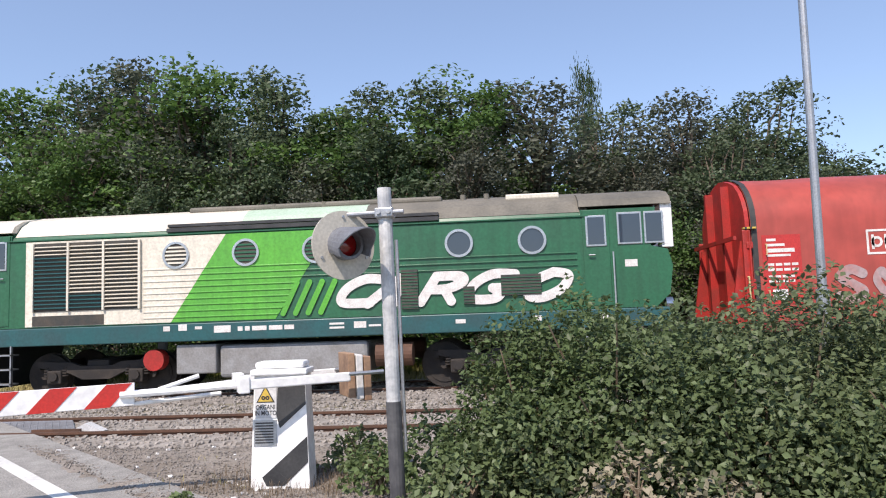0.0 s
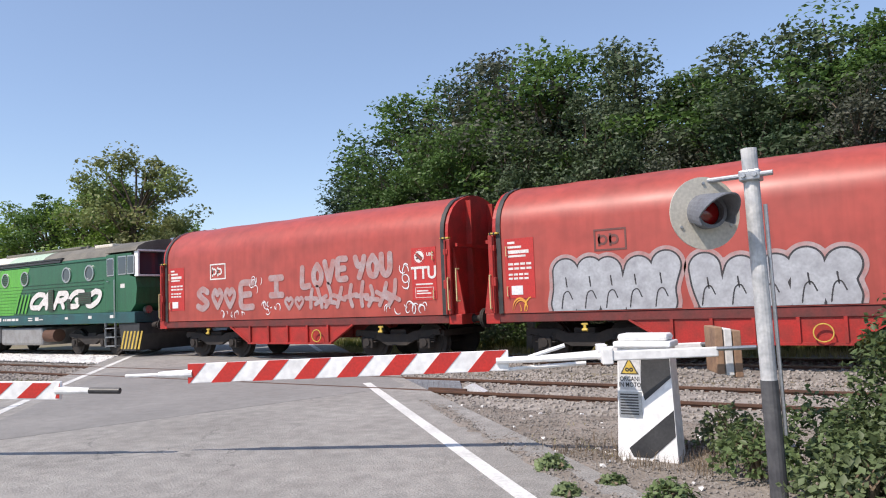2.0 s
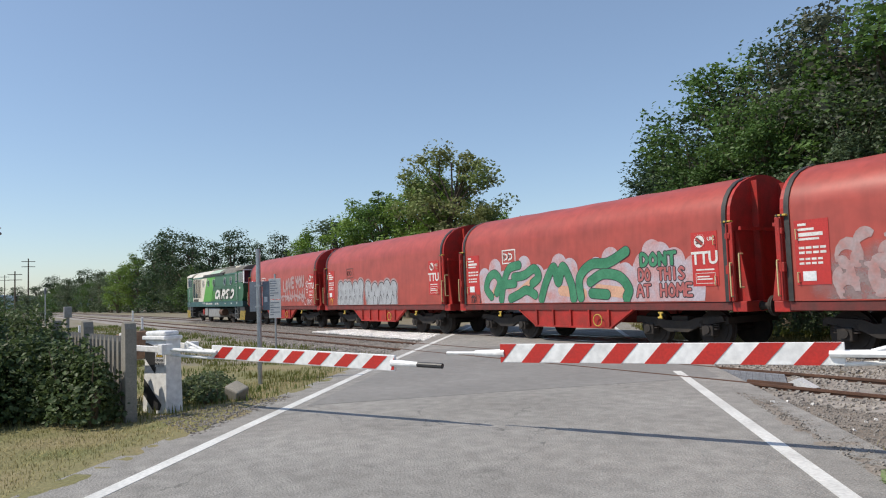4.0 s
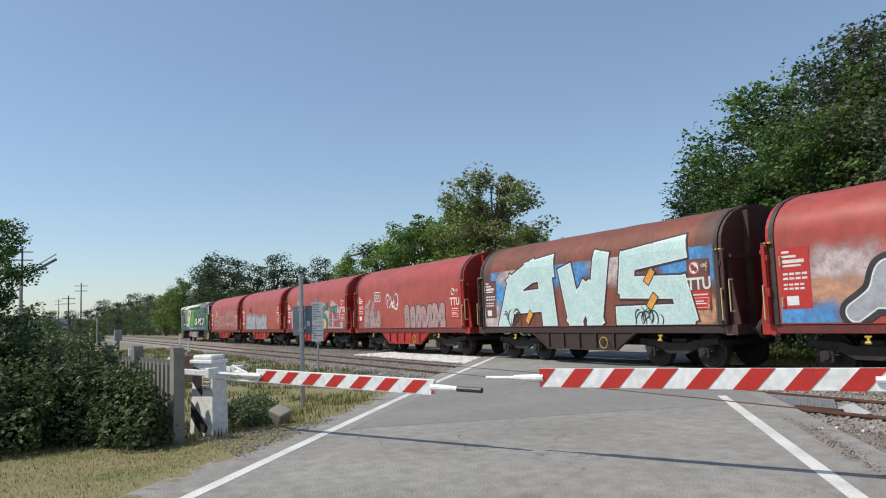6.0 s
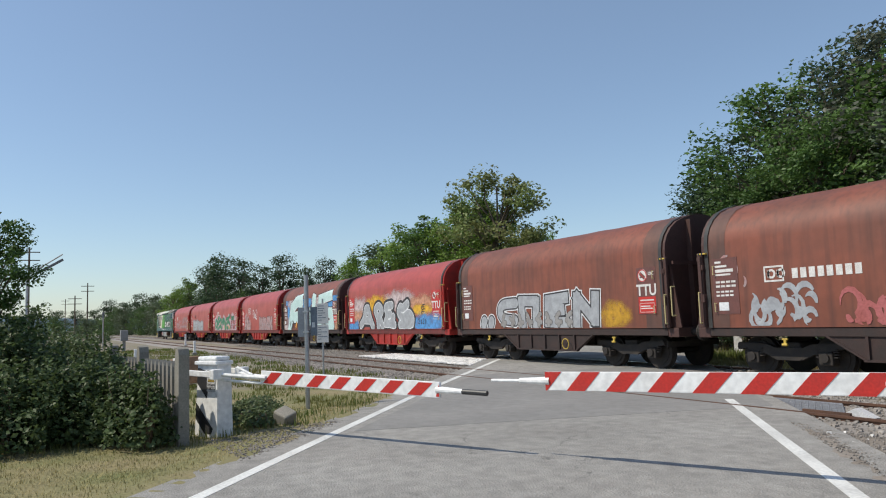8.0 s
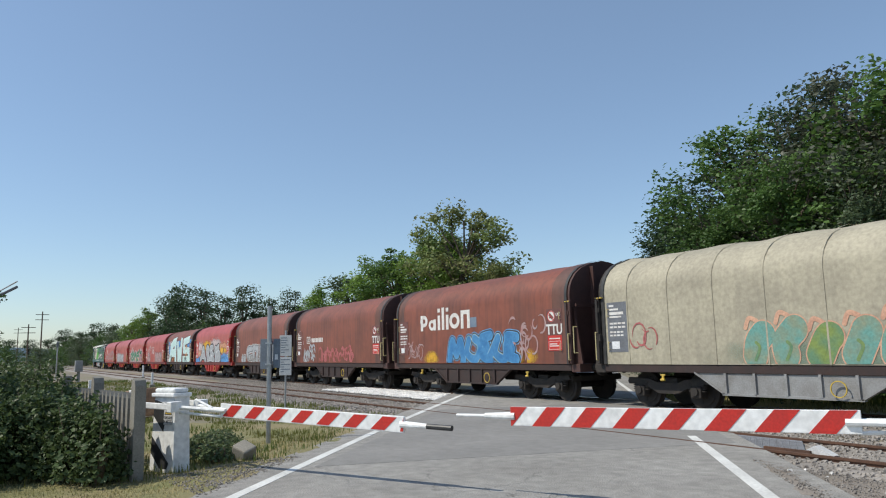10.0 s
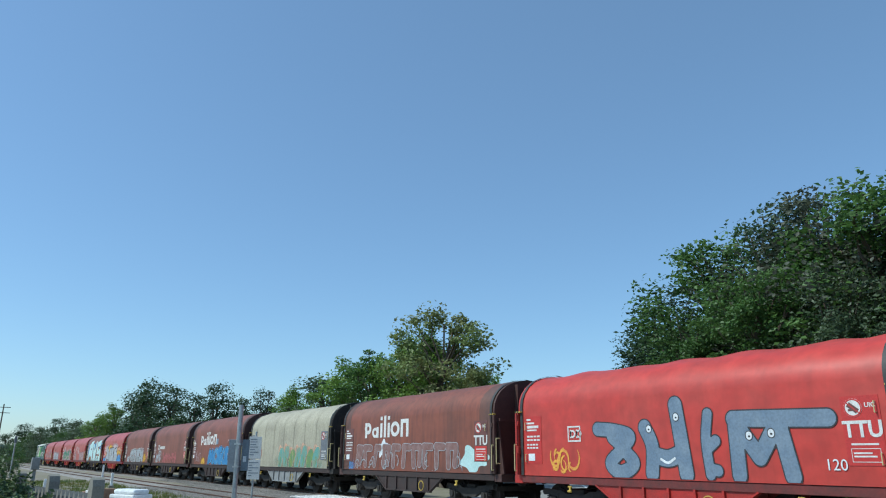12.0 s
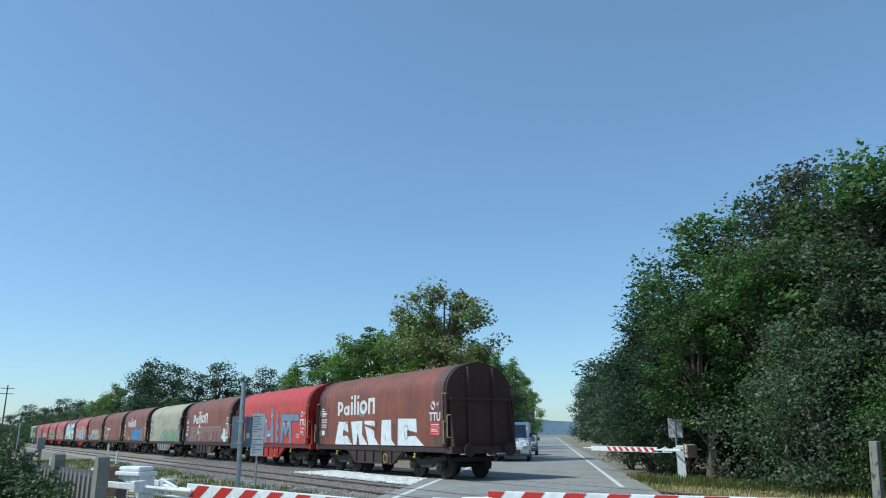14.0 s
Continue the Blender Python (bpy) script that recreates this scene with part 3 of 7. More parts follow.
def shell(x0, x1, grow, material, name, lumps=0.0, seed=0, steps=24):
    """A stretched cover over the arched profile, with slight sag between its hoops."""
    vs, fs = [], []
    n = len(PROFILE)
    for i in range(steps + 1):
        u = i / steps
        x = x0 + (x1 - x0) * u
        for y, z in PROFILE:
            roof = max(0.0, (z - 3.0) / 1.1)
            d = -lumps * 0.5 * (1 - math.cos(u * 2 * math.pi * 6)) * roof + lumps * 1.2 * noise.noise((x * 1.3, y * 2, z * 2 + seed)) * roof
            k = 1 + (grow + d) / 1.6
            vs.append((x, y * (1 + grow / 1.45), 2.6 + (z - 2.6) * (k if z > 2.6 else 1)))
    for i in range(steps):
        for j in range(n - 1):
            a = i * n + j
            fs.append((a, a + 1, a + n + 1, a + n))
    return mesh_of(name, vs, fs, material, True)


def arch_wall(x0, x1, grow=0.0):
    bm = bmesh.new()
    prism(bm, [(y * (1 + grow / 1.45), z + grow * (1 if z > 3 else 0)) for y, z in PROFILE], "x", x0, x1)
    return bm


def wheelset_mesh():
    bm = bmesh.new()
    rod(bm, (0, -0.98, 0), (0, 0.98, 0), 0.08, 10)
    for s in (-1, 1):
        rod(bm, (0, s * 0.69, 0), (0, s * 0.82, 0), 0.46, 28)
        rod(bm, (0, s * 0.82, 0), (0, s * 0.84, 0), 0.36, 20)
        rod(bm, (0, s * 0.66, 0), (0, s * 0.69, 0), 0.49, 28)
    box(bm, -0.3, 0.3, -0.85, -0.835, -0.05, 0.05)
    me = bpy.data.meshes.new("wheelset")
    bm.to_mesh(me)
    bm.free()
    me.materials.append(BOGIE)
    return me


def bogie_meshes():
    frame_bm = bmesh.new()
    for s in (-1, 1):
        y0, y1 = (s * 0.96, s * 1.08) if s > 0 else (-1.08, -0.96)
        prism(frame_bm, [(-1.35, 0.66), (-1.3, 0.78), (-0.55, 0.74), (-0.35, 0.66), (0.35, 0.66), (0.55, 0.74), (1.3, 0.78), (1.35, 0.66), (0.6, 0.52), (0.3, 0.38), (-0.3, 0.38), (-0.6, 0.52)], "y", y0, y1)
        for x in (-0.9, 0.9):
            box(frame_bm, x - 0.16, x + 0.16, s * 1.02 - 0.12, s * 1.02 + 0.12, 0.3, 0.58, 0.03)
            rod(frame_bm, (x, s * 1.12, 0.46), (x, s * 1.19, 0.46), 0.10, 12)
            for dx in (-0.2, 0.2):
                for k in range(4):
                    rod(frame_bm, (x + dx, s * 1.03, 0.46 + 0.055 * k), (x + dx, s * 1.03, 0.49 + 0.055 * k), 0.075, 10)
    box(frame_bm, -0.25, 0.25, -1.0, 1.0, 0.5, 0.78, 0.03)
    box(frame_bm, -1.4, -1.3, -1.0, 1.0, 0.6, 0.75)
    box(frame_bm, 1.3, 1.4, -1.0, 1.0, 0.6, 0.75)
    me = bpy.data.meshes.new("bogie_frame")
    frame_bm.to_mesh(me)
    frame_bm.free()
    me.materials.append(BOGIE)
    return me


WHEELSET = wheelset_mesh()
BOGIE_MESH = bogie_meshes()
WHEELSETS = []


def add_bogie(parent, x, gap=0.9, height=0.46):
    b = part("bogie", BOGIE_MESH, BOGIE, parent)
    b.location = (x, 0, 0)
    for dx in (-gap, gap):
        w = part("wheelset", WHEELSET, BOGIE, b)
        w.matrix_parent_inverse = Matrix.Translation((dx, 0, height))
        WHEELSETS.append(w)


def share(bm, name, material, smooth=False):
    me = bpy.data.meshes.new(name)
    bm.to_mesh(me)
    bm.free()
    me.materials.append(material)
    if smooth:
        me.shade_smooth()
    return me


def end_parts(sgn, material):
    """Meshes of the end wall and of its posts, rails, corner posts and gussets; it faces sgn * x."""
    def xs(u, v):
        return sorted((sgn * u, sgn * v))
    out = [("end_wall", share(arch_wall(*xs(0, 0.08)), "end_wall", material))]
    for y in (-0.55, 0.55):
        out.append(("post", share(slab(*xs(0.08, 0.24), y - 0.055, y + 0.055, 1.14, 3.93), "post", material)))
    for z in (2.78,):
        out.append(("rail", share(slab(*xs(0.245, 0.30), -1.40, 1.40, z - 0.04, z + 0.04), "rail", material)))
    out.append(("headstock", share(slab(*xs(0.0, 0.36), -1.42, 1.42, 0.90, 1.135, 0.015), "headstock", material)))
    for s in (-1, 1):
        out.append(("corner_post", share(slab(*xs(0.02, 0.17), *sorted((s * 1.455, s * 1.54)), 1.14, 2.92, 0.02), "corner_post", material)))
        out.append(("gusset", share(prism(bmesh.new(), [(sgn * 0.08, 1.14), (sgn * 0.42, 1.14), (sgn * 0.16, 2.72), (sgn * 0.08, 2.72)], "y", *sorted((s * 1.30, s * 1.36))), "gusset", material)))
    return out


def sole_frame_mesh(material):
    bm = bmesh.new()
    box(bm, -HALF, HALF, -1.33, 1.33, 1.0, 1.1)
    for s in (-1, 1):
        y = s * 1.38
        prism(bm, [(-2.35, 0.94), (-1.55, 0.46), (1.55, 0.46), (2.35, 0.94)], "y", y - 0.015, y + 0.015)
        box(bm, -1.6, 1.6, y - 0.06, y + 0.06, 0.43, 0.48)
        for x in (-1.5, -0.75, 0.0, 0.75, 1.5):
            box(bm, x - 0.03, x + 0.03, y - 0.07, y + 0.07, 0.47, 0.94)
        for sx in (-1, 1):
            a = math.atan2(0.48, 0.8)
            box(bm, -0.47, 0.47, y - 0.06, y + 0.06, -0.02, 0.02, m=Matrix.Translation((sx * 1.95, 0, 0.70)) @ Matrix.Rotation(-sx * a, 4, "Y"))
    return share(bm, "sole_frame", material)


def buffer_mesh():
    bm = bmesh.new()
    s = 0
    rod(bm, (0, s, 1.02), (0.30, s, 1.02), 0.11, 14)
    rod(bm, (0.28, s, 1.02), (0.57, s, 1.02), 0.075, 14)
    rod(bm, (0.56, s, 1.02), (0.60, s, 1.02), 0.23, 20)
    return share(bm, "buffer", BOGIE, False)


def hazard_handle():
    bm = bmesh.new()
    box(bm, -0.17, 0.07, SIDE - 0.10, SIDE + 0.01, 2.93, 2.97, 0.01)
    return share(bm, "handle", YELLOW)


BAND = share(slab(-0.02, 0.02, SIDE - 0.104, SIDE - 0.02, 2.926, 2.974), "band", BLACK)


def latch_mesh(material):
    bm = bmesh.new()
    rod(bm, (0, SIDE - 0.12, 1.15), (0, SIDE - 0.12, 2.9), 0.02, 8)
    box(bm, -0.07, 0.07, SIDE - 0.13, SIDE - 0.02, 1.75, 1.95, 0.015)
    box(bm, -0.06, 0.06, SIDE - 0.12, SIDE - 0.02, 2.55, 2.68, 0.015)
    return share(bm, "latch_bar", material)


def grab_rail():
    bm = bmesh.new()
    for z in (1.2, 1.95):
        rod(bm, (0, SIDE - 0.02, z), (0, SIDE - 0.16, z), 0.016, 8)
    rod(bm, (0, SIDE - 0.16, 1.2), (0, SIDE - 0.16, 1.95), 0.016, 8)
    return share(bm, "grab_rail", CREAM)


def bars_mesh(rows, material, y=SIDE - 0.012):
    """Rows of small bars standing for unreadable writing: x0, x1, z, height."""
    bm = bmesh.new()
    for x0, x1, z, h in rows:
        box(bm, x0, x1, y - 0.002, y + 0.002, z, z + h)
    return share(bm, "writing", material)


END_L = {m: end_parts(-1, m) for m in (FRAME_RED, FRAME_BROWN, BOGIE)}
END_R = {m: end_parts(1, m) for m in (FRAME_RED, FRAME_BROWN, BOGIE)}
SOLE = {m: sole_frame_mesh(m) for m in (FRAME_RED, FRAME_SOOT, TANK_GREY)}
SOLEBAR = {m: share(slab(-HALF, HALF, -0.05, 0.05, 0.93, 1.12, 0.012), "solebar", m) for m in (FRAME_DIRTY, FRAME_SOOT)}
BUFFER, HANDLE, LATCH, GRAB = buffer_mesh(), hazard_handle(), {m: latch_mesh(m) for m in (FRAME_RED, FRAME_BROWN, BOGIE)}, grab_rail()
COUPLING = share(rod(bmesh.new(), (0.0, 0, 1.0), (0.38, 0, 0.88), 0.05, 8), "coupling", BOGIE)


def seal_shell(x0, x1):
    return shell(x0, x1, 0.03, SEAL, "seal", steps=1)


SEAL_L, SEAL_R = seal_shell(-HALF + 0.02, -HALF + 0.13), seal_shell(HALF - 0.13, HALF - 0.02)
SOOT_BANDS = shell(-HALF + 0.13, -HALF + 0.62, 0.004, TARP_SOOT, "end_band", steps=3), shell(HALF - 0.72, HALF - 0.13, 0.004, TARP_SOOT, "end_band", steps=3)
WRITE_L = bars_mesh([(-5.04, -4.86, 2.68, .05), (-5.04, -4.70, 2.58, .05), (-5.04, -4.52, 2.46, .075), (-5.04, -4.60, 2.38, .045)]
                    + [(-5.04 + .15 * k, -4.92 + .15 * k, 2.10 + .10 * j, .05) for k in range(4) for j in range(2)]
                    + [(-5.04 + .13 * k, -4.94 + .13 * k, 1.88 + .09 * j, .045) for k in range(4) for j in range(2)], MARK_WHITE)
LABEL = share(slab(-4.98, -4.70, SIDE - 0.016, SIDE - 0.012, 1.54, 1.74), "paper_label", SPRAY_WHITE)
TTU = lettering("TTU", 0.42, MARK_WHITE, fat=0.012, squeeze=0.92)
UIC = lettering("UIC", 0.12, MARK_WHITE, fat=0.003)
DISC = share(ring(bmesh.new(), (4.56, 2.56), 0.0001, 0.175, SIDE - 0.014, SIDE - 0.010, 20), "disc", MARK_WHITE)


def no_hump_sign():
    bm = bmesh.new()
    box(bm, -0.11, 0.11, SIDE - 0.018, SIDE - 0.015, -0.05, 0.05, m=Matrix.Translation((4.56, 0, 2.56)) @ Matrix.Rotation(radians(40), 4, "Y"))
    box(bm, -0.06, 0.02, SIDE - 0.018, SIDE - 0.015, -0.1, -0.06, m=Matrix.Translation((4.53, 0, 2.60)))
    return share(bm, "pictogram", MARK_DARK)


BAN_RING = share(box(ring(bmesh.new(), (4.56, 2.56), 0.145, 0.172, SIDE - 0.017, SIDE - 0.0145, 24), -0.16, 0.16, SIDE - 0.0205, SIDE - 0.0185, -0.011, 0.011, m=Matrix.Translation((4.56, 0, 2.56)) @ Matrix.Rotation(radians(42), 4, "Y")), "ban_ring", MARK_PANEL)


def small_handle():
    bm = bmesh.new()
    for z in (-0.10, 0.10):
        rod(bm, (0, SIDE - 0.01, z), (0, SIDE - 0.07, z), 0.011, 6)
    rod(bm, (0, SIDE - 0.07, -0.11), (0, SIDE - 0.07, 0.11), 0.011, 6)
    return share(bm, "handle", CREAM)


SMALL_HANDLE = small_handle()
PICTO = no_hump_sign()
FRAME_LINES = bars_mesh([(4.42, 4.96, 1.56, .012), (4.42, 4.96, 1.80, .012), (4.42, 4.43, 1.56, .25), (4.95, 4.96, 1.56, .25), (4.46, 4.88, 1.65, .03), (4.46, 4.80, 1.71, .03), (4.44, 4.94, 1.87, .035)], MARK_WHITE)
PANEL_L = {m: share(slab(-5.12, -4.40, SIDE - 0.010, SIDE + 0.01, 1.46, 2.80), "number_panel", m) for m in (MARK_PANEL, MARK_DARK, VISOR)}
PANEL_R = {m: share(slab(4.33, 5.05, SIDE - 0.010, SIDE + 0.01, 1.50, 2.78), "marking_panel", m) for m in (MARK_PANEL, MARK_DARK, VISOR)}
PANEL_R_RED = share(slab(4.37, 5.01, SIDE - 0.013, SIDE - 0.010, 1.53, 1.98), "red_field", BAR_RED)
HANDWHEEL = share(ring(bmesh.new(), (0, 0), 0.15, 0.17, -0.012, 0.012, 24), "handwheel", YELLOW)


def small_lever():
    bm = bmesh.new()
    box(bm, -0.07, 0.07, -1.47, -1.43, 0.85, 0.89, 0.008)
    box(bm, -0.03, 0.03, -1.47, -1.43, 0.72, 0.86, 0.01)
    rod(bm, (-0.05, -1.48, 0.75), (0.07, -1.48, 0.75), 0.03, 8)
    return share(bm, "brake_lever", YELLOW)


LEVER = small_lever()


def logo_frame(wagon, x, z, material, w=0.62, h=0.44):
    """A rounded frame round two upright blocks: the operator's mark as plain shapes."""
    bm = bmesh.new()
    y0, y1 = SIDE - 0.008, SIDE - 0.003
    for a in ((x, x + w, z, z + .04), (x, x + w, z + h - .04, z + h), (x, x + .04, z + .04, z + h - .04), (x + w - .04, x + w, z + .04, z + h - .04)):
        box(bm, a[0], a[1], y0, y1, a[2], a[3])
    for dx in (0.11, 0.35):
        ring(bm, (x + dx + 0.08, z + h / 2), 0.06, 0.11, y0, y1, 10)
        box(bm, x + dx - 0.02, x + dx + 0.03, y0, y1, z + 0.1, z + h - 0.1)
    part("operator_mark", bm, material, wagon, "pale framed operator mark")


def word_blocks(wagon, x, z, h, material):
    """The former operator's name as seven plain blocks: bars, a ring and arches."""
    y0, y1 = SIDE - 0.008, SIDE - 0.003
    t, hh, u = 0.17 * h, 0.72 * h, x
    def put(bm):
        for v in bm.verts:
            v.co.x = x + (v.co.x - x) * 1.22
        part("name_block", bm, material, wagon, "large white block marking")
    first = box(ring(bmesh.new(), (u + 0.24 * h, z + 0.62 * hh), 0.15 * hh, 0.38 * hh, y0, y1, 18), u, u + t, y0 - 0.002, y1 - 0.002, z, z + hh)
    put(first)
    u += 0.62 * h
    put(box(ring(bmesh.new(), (u + 0.22 * h, z + 0.24 * h), 0.11 * h, 0.24 * h, y0, y1, 16), u + 0.34 * h, u + 0.34 * h + t, y0 - 0.002, y1 - 0.002, z, z + 0.5 * h))
    u += 0.64 * h
    for k, top in enumerate((0.66 * h, h, 0.66 * h)):
        bm = box(bmesh.new(), u, u + t, y0, y1, z, z + top)
        if k != 1:
            box(bm, u, u + t, y0, y1, z + 0.80 * h, z + 0.97 * h)
        put(bm)
        u += 0.29 * h
    put(ring(bmesh.new(), (u + 0.28 * h, z + hh / 2), 0.17 * h, 0.34 * h, y0, y1, 20))
    u += 0.70 * h
    last = box(box(bmesh.new(), u, u + t, y0, y1, z, z + 0.78 * h), u + 0.40 * h, u + 0.40 * h + t, y0, y1, z, z + 0.78 * h)
    put(box(last, u + t, u + 0.40 * h, y0, y1, z + 0.60 * h, z + 0.78 * h))


def blob(bm, cx, cz, rx, rz, y0, y1, seed, seg=40, rough=0.25):
    """A soft-edged patch of paint with an uneven outline."""
    pts = []
    for i in range(seg):
        a = 2 * math.pi * i / seg
        k = 1 + rough * noise.noise((math.cos(a) * 2, math.sin(a) * 2, seed * 3.7)) * 2
        pts.append((cx + rx * k * math.cos(a), min(max(cz + rz * k * math.sin(a), 1.17), 3.08)))
    v0 = [bm.verts.new((p[0], y0, p[1])) for p in pts]
    bm.faces.new(v0)
    v1 = [bm.verts.new((p[0], y1, p[1])) for p in pts]
    for i in range(seg):
        bm.faces.new((v0[i], v0[(i + 1) % seg], v1[(i + 1) % seg], v1[i]))
    bmesh.ops.recalc_face_normals(bm, faces=bm.faces)
    return bm


def paint(wagon, cx, cz, rx, rz, material, layer, seed, rough=0.25):
    y = SIDE - 0.002 - 0.0022 * layer
    part("paint_patch", blob(bmesh.new(), cx, cz, rx, rz, y, y + 0.002, seed, rough=rough), material, wagon)


def spray(wagon, text, x, z, size, fill, outline=None, squeeze=1.0, layer=4, fat=0.05, shear=0.0, tilt=0.0, spacing=1.0, edge=0.05):
    """Graffiti in fat letters, with an outline under the filling."""
    y = SIDE - 0.002 - 0.0022 * layer
    g = part("graffiti", lettering(text, size, fill, 0.002, fat, shear, squeeze, spacing), fill, wagon)
    g.matrix_basis = Matrix.Translation((x, y - 0.003, z)) @ Matrix.Rotation(radians(-tilt), 4, "Y")
    if outline:
        o = part("outline", lettering(text, size, outline, 0.002, fat + edge, shear, squeeze, spacing), outline, g)
        o.location = (0, 0.0024, 0)
    return g


def scrawl(bm, rnd, x0, x1, z0, z1, n, width, y, size=1.0):
    """Loose spray strokes: arcs and hooks of one width."""
    for k in range(n):
        y -= 0.00012
        cx, cz = x0 + (x1 - x0) * rnd.random(), z0 + (z1 - z0) * rnd.random()
        r, a, sweep = size * (0.08 + 0.16 * rnd.random()), rnd.random() * 6.28, 1.5 + 3 * rnd.random()
        prev = None
        for i in range(9):
            q = a + sweep * i / 8
            d = Vector((math.cos(q), 0, math.sin(q)))
            w = width * (0.6 + 0.5 * math.sin(i * 0.5))
            pr = [bm.verts.new((cx + d.x * (r - w), y, max(1.17, cz + d.z * (r - w) * 1.3))), bm.verts.new((cx + d.x * (r + w), y, max(1.17, cz + d.z * (r + w) * 1.3)))]
            if prev:
                bm.faces.new((prev[0], prev[1], pr[1], pr[0]))
            prev = pr


def smooth_line(pts, n=7):
    """A curve through the given points."""
    if len(pts) < 3:
        return [tuple(p) for p in pts]
    q = [pts[0], *pts, pts[-1]]
    out = []
    for i in range(1, len(q) - 2):
        a, b, c, d = (np.array(v, float) for v in q[i - 1:i + 3])
        for k in range(n):
            t = k / n
            out.append(tuple(0.5 * (2 * b + (c - a) * t + (2 * a - 5 * b + 4 * c - d) * t * t + (3 * b - a - 3 * c + d) * t ** 3)))
    return out + [tuple(pts[-1])]


def stroke_field(strokes, r, square):
    """Distance to strokes of width 2r, negative inside; square ones end flat."""
    segs = [(p, q) for line in strokes for p, q in zip(line, line[1:])]
    def dist(X, Z):
        best = np.full(X.shape, 9.0)
        for (x0, z0), (x1, z1) in segs:
            ux, uz = x1 - x0, z1 - z0
            ln = math.hypot(ux, uz) + 1e-9
            ux, uz = ux / ln, uz / ln
            a, b = (X - x0) * ux + (Z - z0) * uz, (Z - z0) * ux - (X - x0) * uz
            if square:
                d = np.maximum(np.maximum(-a - r * 0.8, a - ln - r * 0.8), np.abs(b) - r)
            else:
                d = np.hypot(a - np.clip(a, 0, ln), b) - r
            best = np.minimum(best, d)
        return best
    return dist


def field_mesh(name, dist, bounds, cell, material, off, grow):
    """One sheet of paint inside a field, lying on the wagon's side, its rim drawn smooth."""
    x0, x1, z0, z1 = bounds
    nx, nz = max(2, int((x1 - x0) / cell)), max(2, int((z1 - z0) / cell))
    X, Z = np.meshgrid(np.linspace(x0, x1, nx + 1), np.linspace(z0, z1, nz + 1))
    D = dist(X, Z) - grow
    gz, gx = np.gradient(D, Z[1, 0] - Z[0, 0], X[0, 1] - X[0, 0])
    keep = (D[:-1, :-1] + D[1:, :-1] + D[:-1, 1:] + D[1:, 1:]) < 0
    cnt = np.zeros(D.shape)
    for a in (slice(0, -1), slice(1, None)):
        for b in (slice(0, -1), slice(1, None)):
            cnt[a, b] += keep
    rim = (cnt > 0) & (cnt < 4)
    rim[0], rim[-1] = False, False
    g = np.maximum(np.hypot(gx, gz), 0.3)
    k = np.where(rim, np.clip(D / g, -0.8 * cell, 0.8 * cell), 0)
    X, Z = X - k * gx / g, np.maximum(Z - k * gz / g, z0)
    Y = np.interp(Z, [1.13, 3.10, 3.30, 3.50, 3.70], [-1.45, -1.45, -1.42, -1.33, -1.17]) - off
    idx = -np.ones(D.shape, int)
    used = cnt > 0
    idx[used] = np.arange(used.sum())
    vs = np.stack([X[used], Y[used], Z[used]], -1).tolist()
    fs = np.stack([idx[:-1, :-1][keep], idx[:-1, 1:][keep], idx[1:, 1:][keep], idx[1:, :-1][keep]], -1).tolist()
    return mesh_of(name, vs, fs, material)


def letter(wagon, strokes, r, fill, outline=None, edge=0.05, layer=4, rim=None, rim_w=0.022, square=False, curved=True, cell=0.03, label=""):
    """One sprayed letter: filling, thin rim and outline, each a sheet of paint over the one below."""
    lines = [smooth_line(p) if curved else p for p in strokes]
    m = r + (edge if outline else 0) + (rim_w if rim else 0) + 0.06
    xs, zs = [p[0] for l_ in lines for p in l_], [p[1] for l_ in lines for p in l_]
    bounds = (min(xs) - m, max(xs) + m, max(min(zs) - m, 1.155), min(max(zs) + m, 3.6))
    f = stroke_field(lines, r, square)
    off = 0.004 + 0.0022 * layer
    g = part("graffiti", field_mesh("graffiti", f, bounds, cell, fill, off, 0.0), fill, wagon, label)
    if rim:
        part("rim", field_mesh("rim", f, bounds, cell, rim, off - 0.0008, rim_w), rim, g)
    if outline:
        part("outline", field_mesh("outline", f, bounds, cell, outline, off - 0.0016, edge + (rim_w if rim else 0)), outline, g)
    return g


GLYPHS = {}


def glyph(ch, *strokes):
    GLYPHS[ch] = strokes


glyph("A", [(0, 0), (0.45, 1), (0.9, 0)], [(0.2, 0.38), (0.7, 0.38)])
glyph("D", [(0.05, 0), (0.05, 1), (0.55, 0.9), (0.75, 0.5), (0.5, 0.08), (0.05, 0)])
glyph("E", [(0.75, 1), (0.1, 0.97), (0.05, 0.5), (0.1, 0.03), (0.75, 0)], [(0.08, 0.5), (0.6, 0.52)])
glyph("H", [(0.05, 0), (0.05, 1)], [(0.75, 0), (0.75, 1)], [(0.05, 0.5), (0.75, 0.5)])
glyph("I", [(0.1, 1), (0.7, 1)], [(0.4, 1), (0.4, 0)], [(0.1, 0), (0.7, 0)])
glyph("i", [(0.4, 1), (0.4, 0)])
glyph("L", [(0.1, 1), (0.05, 0.4), (0.1, 0.03), (0.7, 0.05)])
glyph("M", [(0, 0), (0.1, 1)], [(0.1, 1), (0.45, 0.4)], [(0.45, 0.4), (0.8, 1)], [(0.8, 1), (0.9, 0)])
glyph("N", [(0.05, 0), (0.05, 1)], [(0.05, 1), (0.75, 0)], [(0.75, 0), (0.75, 1)])
glyph("O", [(0.4, 1), (0.05, 0.6), (0.15, 0.1), (0.6, 0.05), (0.75, 0.55), (0.4, 1)])
glyph("S", [(0.75, 0.85), (0.4, 1), (0.08, 0.78), (0.4, 0.52), (0.75, 0.25), (0.4, 0), (0.02, 0.12)])
